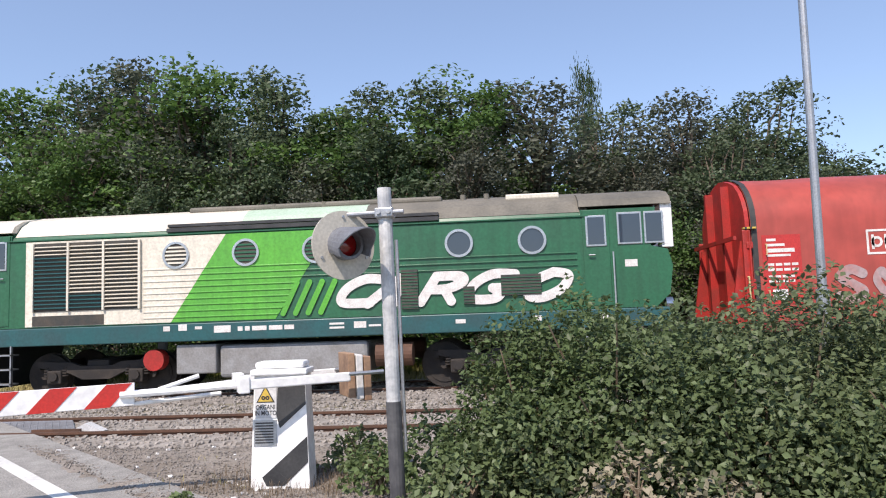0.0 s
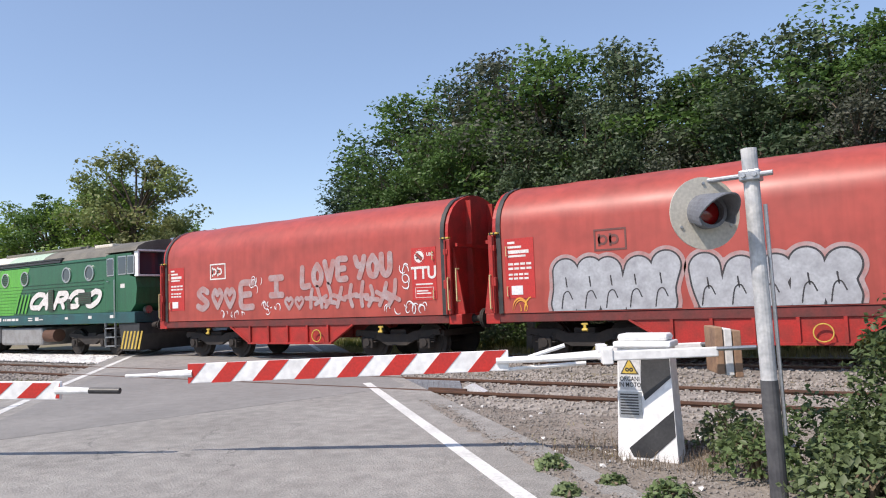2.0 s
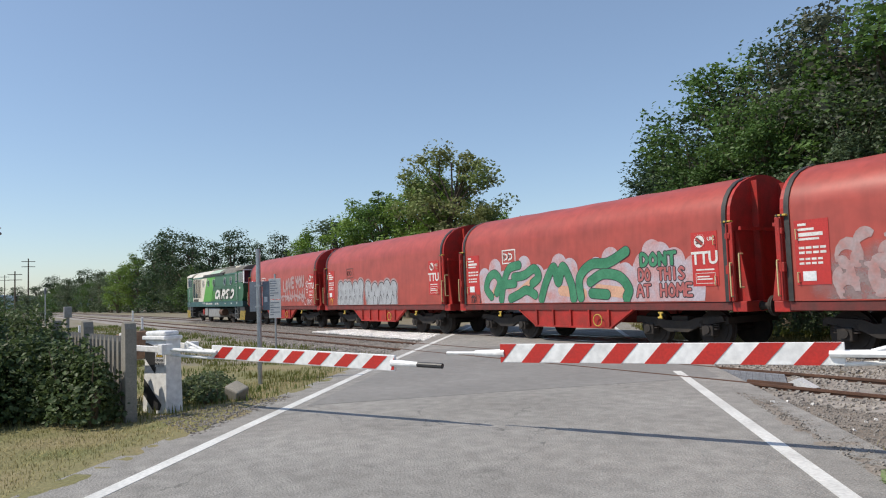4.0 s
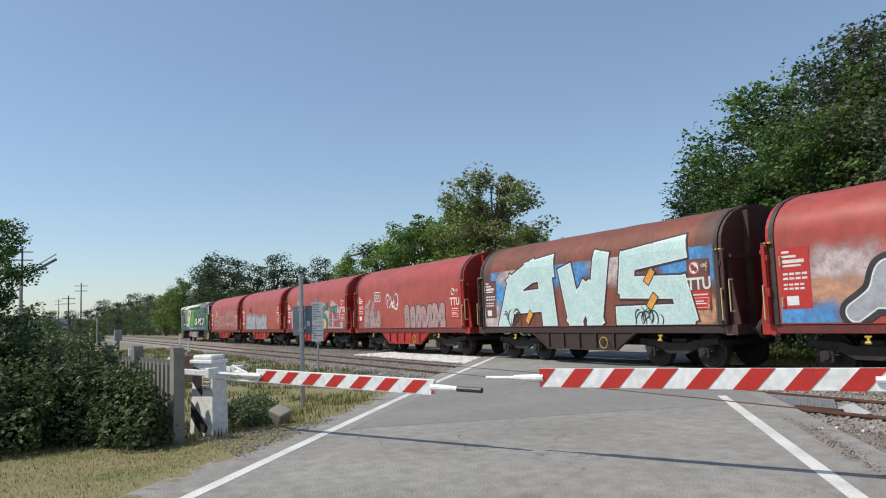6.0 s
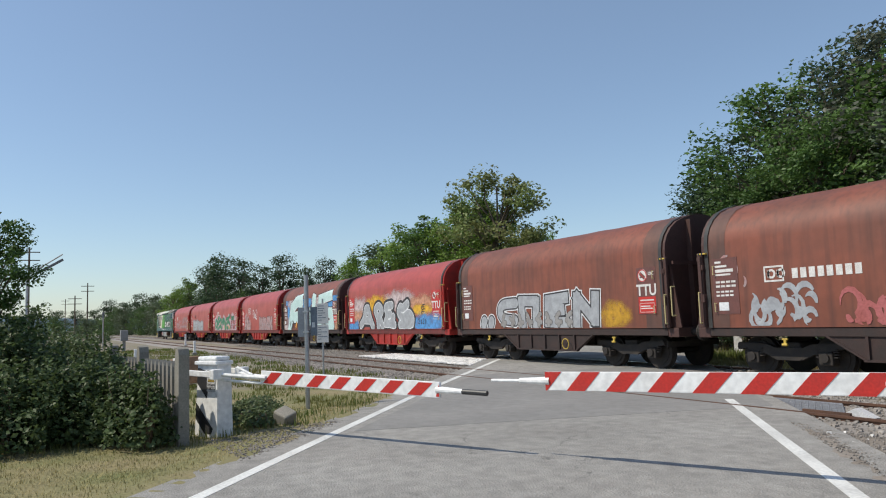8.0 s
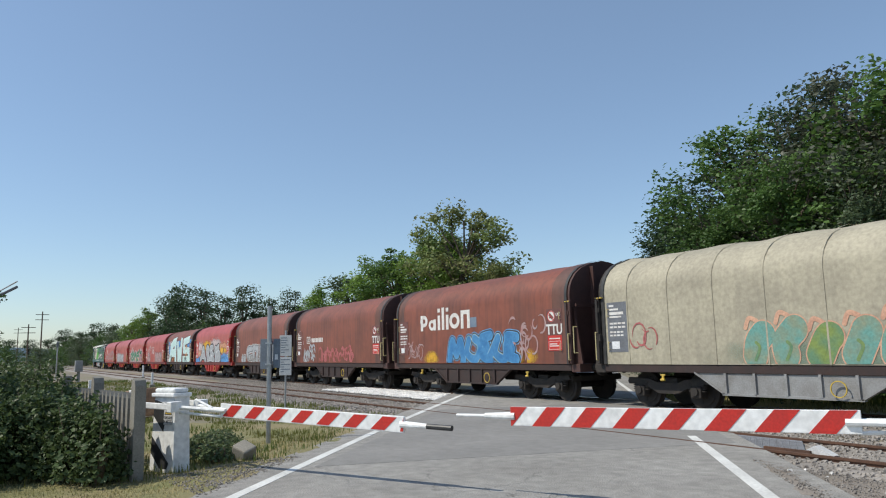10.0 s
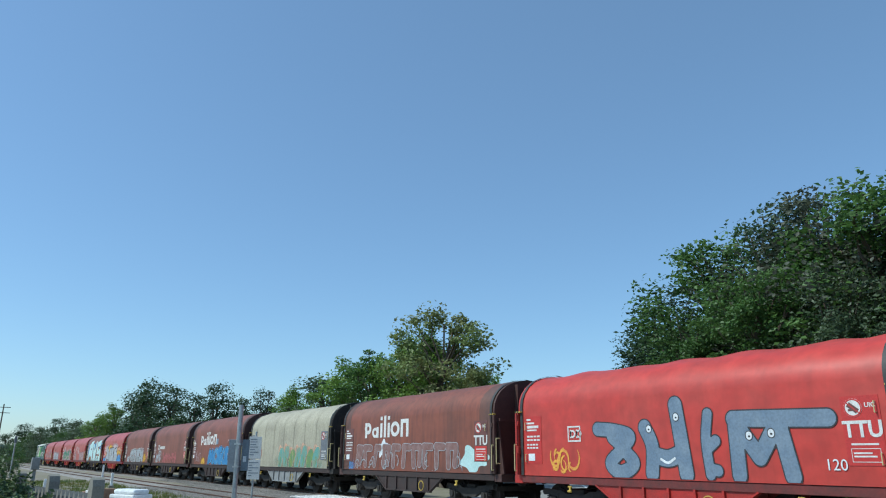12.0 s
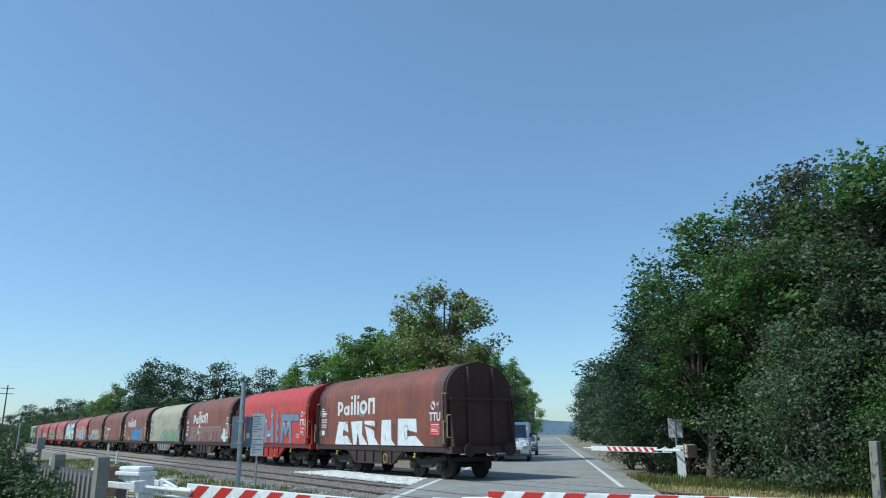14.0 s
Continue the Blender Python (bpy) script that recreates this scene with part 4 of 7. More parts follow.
glyph("T", [(0, 0.98), (0.8, 1)], [(0.4, 1), (0.4, 0)])
glyph("U", [(0.05, 1), (0.08, 0.25), (0.4, 0), (0.7, 0.25), (0.75, 1)])
glyph("V", [(0, 1), (0.35, 0)], [(0.35, 0), (0.75, 1)])
glyph("Y", [(0, 1), (0.2, 0.6), (0.6, 0.65)], [(0.75, 1), (0.6, 0.55), (0.3, 0)])
glyph("2", [(0.05, 0.8), (0.4, 1), (0.65, 0.7), (0.05, 0.05), (0.75, 0.05)])
glyph("0", [(0.4, 0.8), (0.1, 0.4), (0.4, 0), (0.7, 0.4), (0.4, 0.8)])
glyph("h", [(0.4, 0), (0.02, 0.6), (0.2, 0.95), (0.4, 0.7), (0.6, 0.95), (0.8, 0.6), (0.4, 0)])


def soft_mat(name, base):
    """Spray mist that thins out by the paint laid down at each point."""
    m = mat(name, base, 0.6, 0, [c * 0.8 for c in base], 3, 0.8, 30, 0.0)
    n, l = m.node_tree.nodes, m.node_tree.links
    att = n.new("ShaderNodeAttribute")
    att.attribute_name = "cover"
    grain = n.new("ShaderNodeTexNoise")
    grain.inputs["Scale"].default_value, grain.inputs["Detail"].default_value = 6.0, 6
    co = n.new("ShaderNodeTexCoord")
    l.new(co.outputs["Object"], grain.inputs["Vector"])
    k = n.new("ShaderNodeMath")
    k.operation = "MULTIPLY"
    l.new(att.outputs["Fac"], k.inputs[0])
    r = n.new("ShaderNodeMapRange")
    r.inputs["From Min"].default_value, r.inputs["From Max"].default_value, r.inputs["To Min"].default_value = 0.35, 0.6, 0.55
    l.new(grain.outputs["Fac"], r.inputs["Value"])
    l.new(r.outputs[0], k.inputs[1])
    clear = n.new("ShaderNodeBsdfTransparent")
    mx = n.new("ShaderNodeMixShader")
    l.new(k.outputs[0], mx.inputs[0])
    l.new(clear.outputs[0], mx.inputs[1])
    l.new(n["Principled BSDF"].outputs[0], mx.inputs[2])
    l.new(mx.outputs[0], n["Material Output"].inputs["Surface"])
    return m


MIST_SKY = soft_mat("sky_blue_mist", (0.09, 0.33, 0.68))
MIST_GOLD = soft_mat("yellow_mist", (0.80, 0.45, 0.04))
MIST_PEACH = soft_mat("peach_mist", (0.62, 0.32, 0.20))
MIST_WHITE = soft_mat("pale_mist", (0.62, 0.52, 0.52))
MIST_GREEN = soft_mat("green_mist", (0.20, 0.30, 0.22))
MIST_GREY = soft_mat("grey_mist", (0.34, 0.30, 0.30))


def mist(wagon, cx, cz, rx, rz, material, layer, strength=1.0):
    """A cloud of spray that fades out round an oval."""
    nx, nz = 28, 14
    z0, z1 = max(cz - rz, 1.158), min(cz + rz, 3.09)
    X, Z = np.meshgrid(np.linspace(max(cx - rx, -5.15), min(cx + rx, 5.15), nx + 1), np.linspace(z0, z1, nz + 1))
    d = np.hypot((X - cx) / rx, (Z - cz) / rz) + 0.08 * np.sin(X * 5 + Z * 7) + 0.05 * np.sin(X * 11 - Z * 9)
    c = np.clip((1.0 - d) / 0.55, 0, 1)
    y = SIDE - 0.002 - 0.0011 * layer
    vs = np.stack([X, np.full(X.shape, y), Z], -1).reshape(-1, 3).tolist()
    fs = [(a, a + 1, a + nx + 2, a + nx + 1) for j in range(nz) for a in range(j * (nx + 1), j * (nx + 1) + nx)]
    me = mesh_of("paint_mist", vs, fs, material)
    at = me.attributes.new("cover", "FLOAT", "POINT")
    at.data.foreach_set("value", (c * c * (3 - 2 * c) * strength).astype(np.float32).ravel())
    part("paint_mist", me, material, wagon, "soft cloud of spray paint")


def hand_letters(wagon, text, x0, x1, z0, z1, r, fill, outline=None, edge=0.03, layer=4, lift=0.0, cell=0.022, **more):
    """A line of sprayed words, letter by letter, climbing by lift."""
    step = (x1 - x0) / len(text)
    for k, ch in enumerate(text):
        if ch != " ":
            bx, up = x0 + step * k, lift * k / max(1, len(text) - 1)
            wd = step * 0.92
            letter(wagon, [[(bx + u * wd, z0 + up + v * (z1 - z0)) for u, v in st] for st in GLYPHS[ch]], r, fill, outline, edge, layer + 0.15 * k, cell=cell, **more)


def throw_up(wagon, x0, x1, n, top, fill, seed, halo=None, layer=4, r=0.28):
    """A row of swollen bubble letters with black contours."""
    rr = random.Random(seed)
    step = (x1 - x0) / n
    lines = []
    for k in range(n):
        x = x0 + step * (k + 0.5)
        lines.append([(x + rr.uniform(-.06, .06), 1.30), (x + rr.uniform(-.05, .05), 1.6), (x + rr.uniform(-.08, .08), top - r + rr.uniform(-.1, .05))])
    if halo:
        f = stroke_field([smooth_line(p) for p in lines], r, False)
        part("halo", field_mesh("halo", f, (x0 - 0.4, x1 + 0.4, 1.155, top + 0.35), 0.035, halo, 0.004 + 0.0022 * (layer - 1.2), 0.11), halo, wagon)
    for k, p in enumerate(lines):
        letter(wagon, [p], min(r, step * 0.60), fill, SPRAY_BLACK, 0.035, layer + 0.22 * k, label="swollen bubble letter with black contour")
        x = p[1][0]
        letter(wagon, [[(x - 0.12, 1.2), (x - 0.06, 1.5), (x + 0.05, 1.56), (x + 0.13, 1.4)]], 0.012, SPRAY_BLACK, layer=layer + 0.22 * n + 0.4, cell=0.014)
        letter(wagon, [[(x, top - 0.42), (x + 0.02, top - 0.62)]], 0.014, SPRAY_BLACK, layer=layer + 0.22 * n + 0.4, cell=0.014)


def tags(wagon, x0, x1, z0, z1, n, material, seed, width=0.03, layer=3, size=1.0):
    bm = bmesh.new()
    scrawl(bm, random.Random(seed), x0, x1, z0, z1, n, width, SIDE - 0.002 - 0.0022 * layer, size)
    tagged(part("graffiti", bm, material, wagon, "loose spray-can scrawl"), kind="stuff")


def build_wagon(label, cover, frame_paint, panel, seed, lumps=0.012, sole=None, ttu=True):
    w = thing("coil_wagon", label, "freight wagon", group="wagons of the train")
    part("cover", shell(-HALF + 0.02, HALF - 0.02, 0, cover, "cover", lumps, seed, 48), cover, w)
    part("seal", SEAL_L, SEAL, w)
    part("seal", SEAL_R, SEAL, w)
    if cover is TARP_BROWN:
        for me in SOOT_BANDS:
            part("end_band", me, TARP_SOOT, w, "sooty dark end of the cover")
    for sx, kit in ((-HALF, END_L[frame_paint]), (HALF, END_R[frame_paint])):
        e = part("end_wall", kit[0][1], frame_paint, w)
        e.location = (sx, 0, 0)
        for nm, me in kit[1:]:
            part(nm, me, frame_paint, e)
    sole = sole or (FRAME_RED if frame_paint is FRAME_RED else FRAME_SOOT)
    part("sole_frame", SOLE[sole], sole, w)
    bar = FRAME_DIRTY if frame_paint is FRAME_RED else FRAME_SOOT
    for y in (-1.38, 1.38):
        part("solebar", SOLEBAR[bar], bar, w, "grimy long side beam").location = (0, y, 0)
    for s in (-1, 1):
        add_bogie(w, s * 3.5)
        for y in (-0.875, 0.875):
            b = part("buffer", BUFFER, BOGIE, w)
            b.matrix_basis = Matrix.Translation((s * (HALF + 0.08), y, 0)) @ Matrix.Rotation(0 if s > 0 else math.pi, 4, "Z")
        h = part("coupling", COUPLING, BOGIE, w)
        h.matrix_basis = Matrix.Translation((s * (HALF + 0.3), 0, 0)) @ Matrix.Rotation(0 if s > 0 else math.pi, 4, "Z")
        h = part("handle", HANDLE, YELLOW, w, "black and yellow handle")
        h.location = (s * (HALF + 0.02) + 0.05, 0, 0)
        for dx in (-0.13, -0.03):
            part("band", BAND, BLACK, h).location = (dx, 0, 0)
        lt = part("latch_bar", LATCH[frame_paint], frame_paint, w)
        lt.location = (s * (HALF + 0.05), 0, 0)
        lv = part("brake_lever", LEVER, YELLOW, w)
        lv.location = (s * 3.3, 0, 0)
    for x, dz in ((HALF + 0.36, 0.25), (HALF + 0.12, 0.05), (-HALF - 0.12, 0.05)):
        g = part("grab_rail", GRAB, CREAM, w)
        g.location = (x, 0, dz)
    hw = part("handwheel", HANDWHEEL, YELLOW, w)
    hw.location = (1.15, -1.5, 0.66)
    pl = part("number_panel", PANEL_L[panel], panel, w)
    tagged(part("writing", WRITE_L, MARK_WHITE, pl), kind="stuff")
    part("paper_label", LABEL, SPRAY_WHITE, pl)
    pr = part("marking_panel", PANEL_R[panel], panel, w)
    if panel is MARK_DARK:
        part("red_field", PANEL_R_RED, BAR_RED, pr)
    part("disc", DISC, MARK_WHITE, pr)
    part("ban_ring", BAN_RING, MARK_PANEL, pr)
    part("pictogram", PICTO, MARK_DARK, pr)
    if ttu:
        t = part("lettering", TTU, MARK_WHITE, pr)
        t.location = (4.69, SIDE - 0.015, 2.15)
    t = part("lettering", UIC, MARK_WHITE, pr)
    t.location = (4.88, SIDE - 0.014, 2.60)
    tagged(part("writing", FRAME_LINES, MARK_WHITE, pr), kind="stuff")
    for x, z, p in ((-5.06, 2.52, pl), (-5.06, 1.62, pl), (4.98, 2.56, pr), (4.98, 1.62, pr)):
        part("handle", SMALL_HANDLE, CREAM, p, "small pale handle").location = (x, 0, z)
    return w


WAGONS = []


def build_wagons():
    red, brown = "red covered coil wagon, ", "sooty brown-red covered coil wagon, "
    w = build_wagon(red + "scrawled over in grey spray", TARP_RED, FRAME_RED, MARK_PANEL, 1)
    logo_frame(w, -3.17, 2.35, MARK_WHITE, 0.7, 0.48)
    hand_letters(w, "S", -3.75, -3.1, 1.50, 2.08, 0.095, SPRAY_FAINT)
    hand_letters(w, "hh", -3.05, -1.95, 1.52, 2.06, 0.075, SPRAY_FAINT)
    hand_letters(w, "E", -1.85, -1.1, 1.50, 2.20, 0.095, SPRAY_FAINT)
    hand_letters(w, "I", -0.65, 0.15, 1.80, 2.28, 0.09, SPRAY_FAINT)
    hand_letters(w, "LOVE", 0.62, 2.35, 1.98, 2.50, 0.085, SPRAY_FAINT, lift=0.16)
    hand_letters(w, "YOU", 2.55, 3.80, 2.16, 2.66, 0.085, SPRAY_FAINT, lift=0.02)
    hand_letters(w, "hh", -0.02, 0.76, 1.40, 1.72, 0.045, SPRAY_FAINT)
    rr = random.Random(12)
    for k, x in enumerate((0.95, 1.3, 1.62, 1.95, 2.35, 2.72, 3.05, 3.4, 3.72)):
        a, b = rr.uniform(-.14, .14), rr.uniform(-.16, .16)
        letter(w, [[(x + a, 1.42), (x - a * 0.4, 1.68), (x + b, 1.90 + 0.06 * (k % 3))], [(x - 0.18, 1.62 + b), (x + 0.2, 1.66 + a)]], 0.06, SPRAY_FAINT, layer=4 + 0.15 * k, cell=0.024, label="fat grey spray stroke")
    tags(w, -1.4, -1.0, 1.95, 2.3, 8, SPRAY_WHITE, 4, 0.010, 5, 0.45)
    tags(w, -0.95, -0.3, 1.32, 1.62, 10, SPRAY_WHITE, 14, 0.012, 5, 0.5)
    tags(w, -2.75, -1.7, 1.27, 1.36, 12, SPRAY_WHITE, 24, 0.009, 5, 0.35)
    tags(w, 3.45, 4.7, 1.28, 1.38, 12, SPRAY_WHITE, 5, 0.012, 5, 0.5)
    tags(w, 4.0, 4.2, 1.75, 2.45, 9, SPRAY_WHITE, 6, 0.012, 5, 0.5)
    WAGONS.append(w)

    w = build_wagon(red + "two silver bubble-letter pieces", TARP_RED, FRAME_RED, MARK_PANEL, 2)
    logo_frame(w, -3.0, 2.38, MARK_DARK, 0.7, 0.46)
    throw_up(w, -3.95, -1.35, 5, 2.28, SILVER, 21, SPRAY_FAINT)
    throw_up(w, -1.0, 1.75, 5, 2.14, SILVER, 22, SPRAY_FAINT)
    tags(w, -4.95, -4.45, 1.2, 1.36, 5, SPRAY_GOLD, 7, 0.014, 5)
    WAGONS.append(w)

    w = build_wagon(red + "green and lilac graffiti", TARP_RED, FRAME_RED, MARK_PANEL, 3)
    logo_frame(w, -3.1, 2.42, MARK_WHITE, 0.7, 0.46)
    rr = random.Random(31)
    peaks = [[(-4.0 + 0.52 * k, 1.3), (-4.0 + 0.52 * k + rr.uniform(-.1, .1), 2.0 + 0.22 * math.sin(k * 1.9) + rr.uniform(0, 0.12))] for k in range(17)]
    letter(w, peaks, 0.33, SPRAY_LILAC, layer=1, curved=False, cell=0.035, label="pale lilac cloud of spray")
    for p, q in (((-3.55, 1.5), (-3.1, 1.75)), ((-2.4, 1.4), (-1.6, 1.8)), ((-0.3, 1.5), (0.6, 1.4)), ((1.2, 1.5), (2.1, 1.4))):
        letter(w, [[p, q]], 0.15, SPRAY_PEACH, layer=2, label="peach filling between the letters")
    for k, st in enumerate((
            [[(-3.75, 1.38), (-4.0, 1.65), (-3.85, 2.0), (-3.5, 2.12), (-3.25, 1.85), (-3.45, 1.5)]],
            [[(-3.2, 1.28), (-3.05, 1.8), (-2.75, 2.25), (-2.25, 2.35)], [(-3.0, 1.75), (-2.5, 1.78)]],
            [[(-2.7, 1.3), (-2.3, 1.42), (-1.9, 1.55), (-1.5, 1.4)], [(-2.5, 1.98), (-2.0, 2.02), (-1.5, 2.2), (-1.3, 1.95), (-1.6, 1.75)]],
            [[(-1.2, 1.28), (-0.95, 1.8), (-0.6, 2.2), (-0.42, 1.75), (-0.2, 2.2), (0.12, 1.7), (0.2, 1.28)]],
            [[(0.5, 1.3), (0.48, 1.85), (0.95, 2.2), (1.6, 2.22), (2.25, 2.48)]],
            [[(0.9, 1.72), (1.4, 1.92), (2.0, 1.82), (2.3, 1.5), (2.22, 1.28)], [(0.95, 1.4), (1.5, 1.36)]])):
        letter(w, st, 0.135, SPRAY_GREEN, SPRAY_BLACK, 0.018, 4 + 0.25 * k, label="winding green letter")
    letter(w, [[(2.75, 1.35), (2.85, 2.1)], [(3.25, 1.4), (3.12, 2.4)], [(3.75, 1.4), (3.8, 2.15)], [(4.15, 1.4), (4.2, 1.75)]], 0.33, SPRAY_LILAC, layer=1.6, label="pale lilac cloud of spray")
    hand_letters(w, "DONT", 2.75, 3.92, 2.08, 2.36, 0.045, SPRAY_GREEN, SPRAY_BLACK, 0.022, 5)
    hand_letters(w, "DO THiS", 2.66, 4.14, 1.70, 1.98, 0.032, SPRAY_PINK, SPRAY_BLACK, 0.020, 5)
    hand_letters(w, "AT HOME", 2.58, 4.36, 1.29, 1.58, 0.032, SPRAY_PINK, SPRAY_BLACK, 0.020, 5)
    tags(w, -4.9, -4.3, 1.2, 1.4, 6, SPRAY_BLACK, 11, 0.015, 5)
    WAGONS.append(w)

    w = build_wagon(red + "grey sprayed letters, small white tag", TARP_RED, FRAME_RED, MARK_PANEL, 4)
    logo_frame(w, -3.1, 2.42, MARK_WHITE, 0.7, 0.46)
    mist(w, -3.6, 1.5, 1.3, 0.8, MIST_GREY, 1, 0.7)
    tags(w, -4.1, -2.5, 1.3, 2.2, 24, SPRAY_FAINT, 12, 0.09, 2)
    tags(w, -1.7, -0.4, 2.2, 2.5, 10, SPRAY_WHITE, 13, 0.03, 3)
    throw_up(w, 0.2, 3.9, 7, 2.15, SPRAY_FAINT, 41, None, 3, 0.24)
    WAGONS.append(w)

    w = build_wagon("covered coil wagon with sooty roof and huge mint-green graffiti letters", TARP_BROWN, FRAME_BROWN, MARK_DARK, 5)
    for k, (x, z, rx, rz, m) in enumerate(((-4.4, 2.4, 1.2, 1.0, MIST_SKY), (-3.0, 2.9, 1.6, 0.5, MIST_WHITE), (-0.4, 2.8, 1.5, 0.6, MIST_SKY), (1.6, 2.8, 1.2, 0.6, MIST_WHITE), (4.4, 2.7, 1.3, 0.9, MIST_SKY), (4.7, 1.5, 0.8, 0.7, MIST_PEACH), (-4.7, 1.5, 0.8, 0.7, MIST_WHITE))):
        mist(w, x, z, rx, rz, m, 1 + k)
    kit = dict(outline=SPRAY_BLACK, edge=0.05, rim=SPRAY_WHITE, rim_w=0.035, square=True, curved=False, cell=0.035)
    letter(w, [[(-3.85, 1.3), (-3.3, 2.55)], [(-3.3, 2.55), (-2.3, 2.95), (-1.35, 3.05)], [(-1.55, 2.9), (-1.35, 1.3)], [(-3.5, 1.95), (-1.6, 2.0)]], 0.34, SPRAY_MINT, layer=4, label="huge mint-green letter A", **kit)
    letter(w, [[(-0.45, 2.75), (-0.10, 1.35)], [(-0.10, 1.35), (0.45, 2.15)], [(0.45, 2.15), (0.80, 1.35)], [(0.80, 1.35), (1.15, 3.05)]], 0.30, SPRAY_MINT, layer=5, label="huge mint-green letter W", **kit)
    letter(w, [[(4.1, 3.12), (2.35, 2.95)], [(2.25, 2.95), (2.15, 2.25)], [(2.15, 2.2), (3.95, 2.12)], [(4.05, 2.12), (4.25, 1.42)], [(4.25, 1.38), (1.95, 1.38)]], 0.27, SPRAY_MINT, layer=6, label="huge mint-green letter S", **kit)
    for x, z in ((-2.45, 1.45), (3.05, 2.45), (3.1, 1.78)):
        letter(w, [[(x - 0.08, z - 0.1), (x + 0.08, z + 0.1)]], 0.10, SPRAY_GOLD, SPRAY_BLACK, 0.03, 8, square=True, curved=False, cell=0.02)
    tags(w, -3.9, -3.0, 1.2, 1.5, 10, SPRAY_BLACK, 17, 0.02, 9)
    tags(w, 2.4, 3.4, 1.2, 1.5, 12, SPRAY_BLACK, 18, 0.02, 9)
    WAGONS.append(w)

    w = build_wagon(red + "silver letters on orange and blue", TARP_RED, FRAME_RED, MARK_PANEL, 6)
    for k, (x, z, rx, rz, m) in enumerate(((-3.6, 2.1, 1.5, 0.85, MIST_WHITE), (1.0, 2.45, 2.2, 0.6, MIST_WHITE), (3.4, 2.15, 1.9, 0.6, MIST_PEACH), (-3.9, 1.75, 1.2, 0.5, MIST_PEACH), (-1.5, 2.42, 1.6, 0.50, MIST_GOLD), (3.3, 1.98, 1.3, 0.32, MIST_GOLD), (-4.6, 1.25, 1.3, 0.5, MIST_SKY), (3.9, 1.40, 2.2, 0.52, MIST_SKY))):
        mist(w, x, z, rx, rz, m, 1 + k)
    kit = dict(outline=SPRAY_BLACK, edge=0.12, rim=SPRAY_WHITE, rim_w=0.035)
    letter(w, [[(-3.50, 1.36), (-3.05, 1.7), (-2.85, 2.15), (-2.55, 2.2)], [(-2.55, 2.2), (-2.3, 1.7), (-1.98, 1.3)], [(-3.0, 1.62), (-2.35, 1.60)]], 0.175, SILVER, layer=5, label="fat silver letter A", **kit)
    letter(w, [[(-1.25, 1.28), (-1.35, 1.7), (-1.6, 2.1), (-1.2, 2.28), (-0.85, 2.05), (-1.15, 1.80)], [(-1.15, 1.80), (-0.78, 1.30)]], 0.165, SILVER, layer=5.3, label="fat silver letter R", **kit)
    letter(w, [[(0.30, 2.28), (-0.35, 2.2), (-0.22, 1.85), (-0.45, 1.45)], [(-0.2, 1.82), (0.12, 1.86)], [(-0.45, 1.42), (0.15, 1.45), (0.45, 1.72)], [(0.15, 1.4), (0.55, 1.35)]], 0.17, SILVER, layer=5.6, label="fat silver letter E", **kit)
    letter(w, [[(1.98, 2.28), (1.5, 2.1), (1.25, 2.15), (1.08, 1.9), (1.5, 1.68), (2.1, 1.85), (2.45, 1.6), (2.2, 1.36), (1.2, 1.36)], [(1.9, 1.5), (2.4, 1.4)]], 0.175, SILVER, layer=5.9, label="fat silver letter S", **kit)
    hand_letters(w, "2020", 3.05, 3.85, 1.38, 1.60, 0.016, SPRAY_BLACK, layer=5, cell=0.014)
    for z in (2.05, 1.86):
        letter(w, [[(3.35, z), (3.45, z + 0.13), (3.68, z + 0.16)], [(3.43, z + 0.05), (3.62, z + 0.05)], [(3.38, z), (3.42, z - 0.1)]], 0.022, SPRAY_BLACK, layer=5, cell=0.016)
    WAGONS.append(w)

    w = build_wagon(brown + "worn grey outlined letters", TARP_BROWN, FRAME_BROWN, MARK_DARK, 7)
    kit = dict(outline=SPRAY_WHITE, edge=0.035, rim=SPRAY_BLACK, rim_w=0.05)
    for k, x in enumerate((-3.65, -3.15)):
        letter(w, [[(x, 1.30), (x + 0.05, 1.42)]], 0.18, SILVER, layer=3 + 0.3 * k, label="round silver bubble", **kit)
    for k, st in enumerate((
            [[(-1.55, 2.02), (-2.3, 1.98), (-2.52, 1.75), (-2.3, 1.5), (-1.6, 1.42)]],
            [[(-1.15, 1.3), (-1.2, 2.1)], [(-1.2, 2.08), (-0.4, 2.05)], [(-0.35, 2.05), (-0.4, 1.3)]],
            [[(1.2, 2.1), (0.3, 2.05)], [(0.3, 2.05), (0.25, 1.35)], [(0.3, 1.7), (1.0, 1.72)], [(0.25, 1.35), (1.2, 1.32)]],
            [[(1.7, 1.3), (1.75, 2.1)], [(1.75, 2.1), (2.5, 1.4)], [(2.55, 1.35), (2.6, 2.1)]])):
        letter(w, st, 0.17, SILVER, layer=3.5 + 0.3 * k, square=k > 0, curved=k == 0, label="silver block letter in black and white outline", **kit)
    rr = random.Random(71)
    for k in range(8):
        x = -2.3 + 0.52 * k
        letter(w, [[(x, 1.25), (x + rr.uniform(-.1, .1), 1.5), (x + rr.uniform(-.15, .15), 1.62)], [(x - 0.12, 1.3 + rr.uniform(0, .2)), (x + 0.12, 1.35)]], 0.075, SPRAY_GREY, SPRAY_BLACK, 0.012, 6 + 0.2 * k, cell=0.024, label="narrow grey letter")
    mist(w, 3.4, 1.5, 0.8, 0.5, MIST_GOLD, 1, 0.7)
    WAGONS.append(w)

    w = build_wagon(brown + "faint scrawls, small white mark", TARP_BROWN, FRAME_BROWN, MARK_DARK, 8)
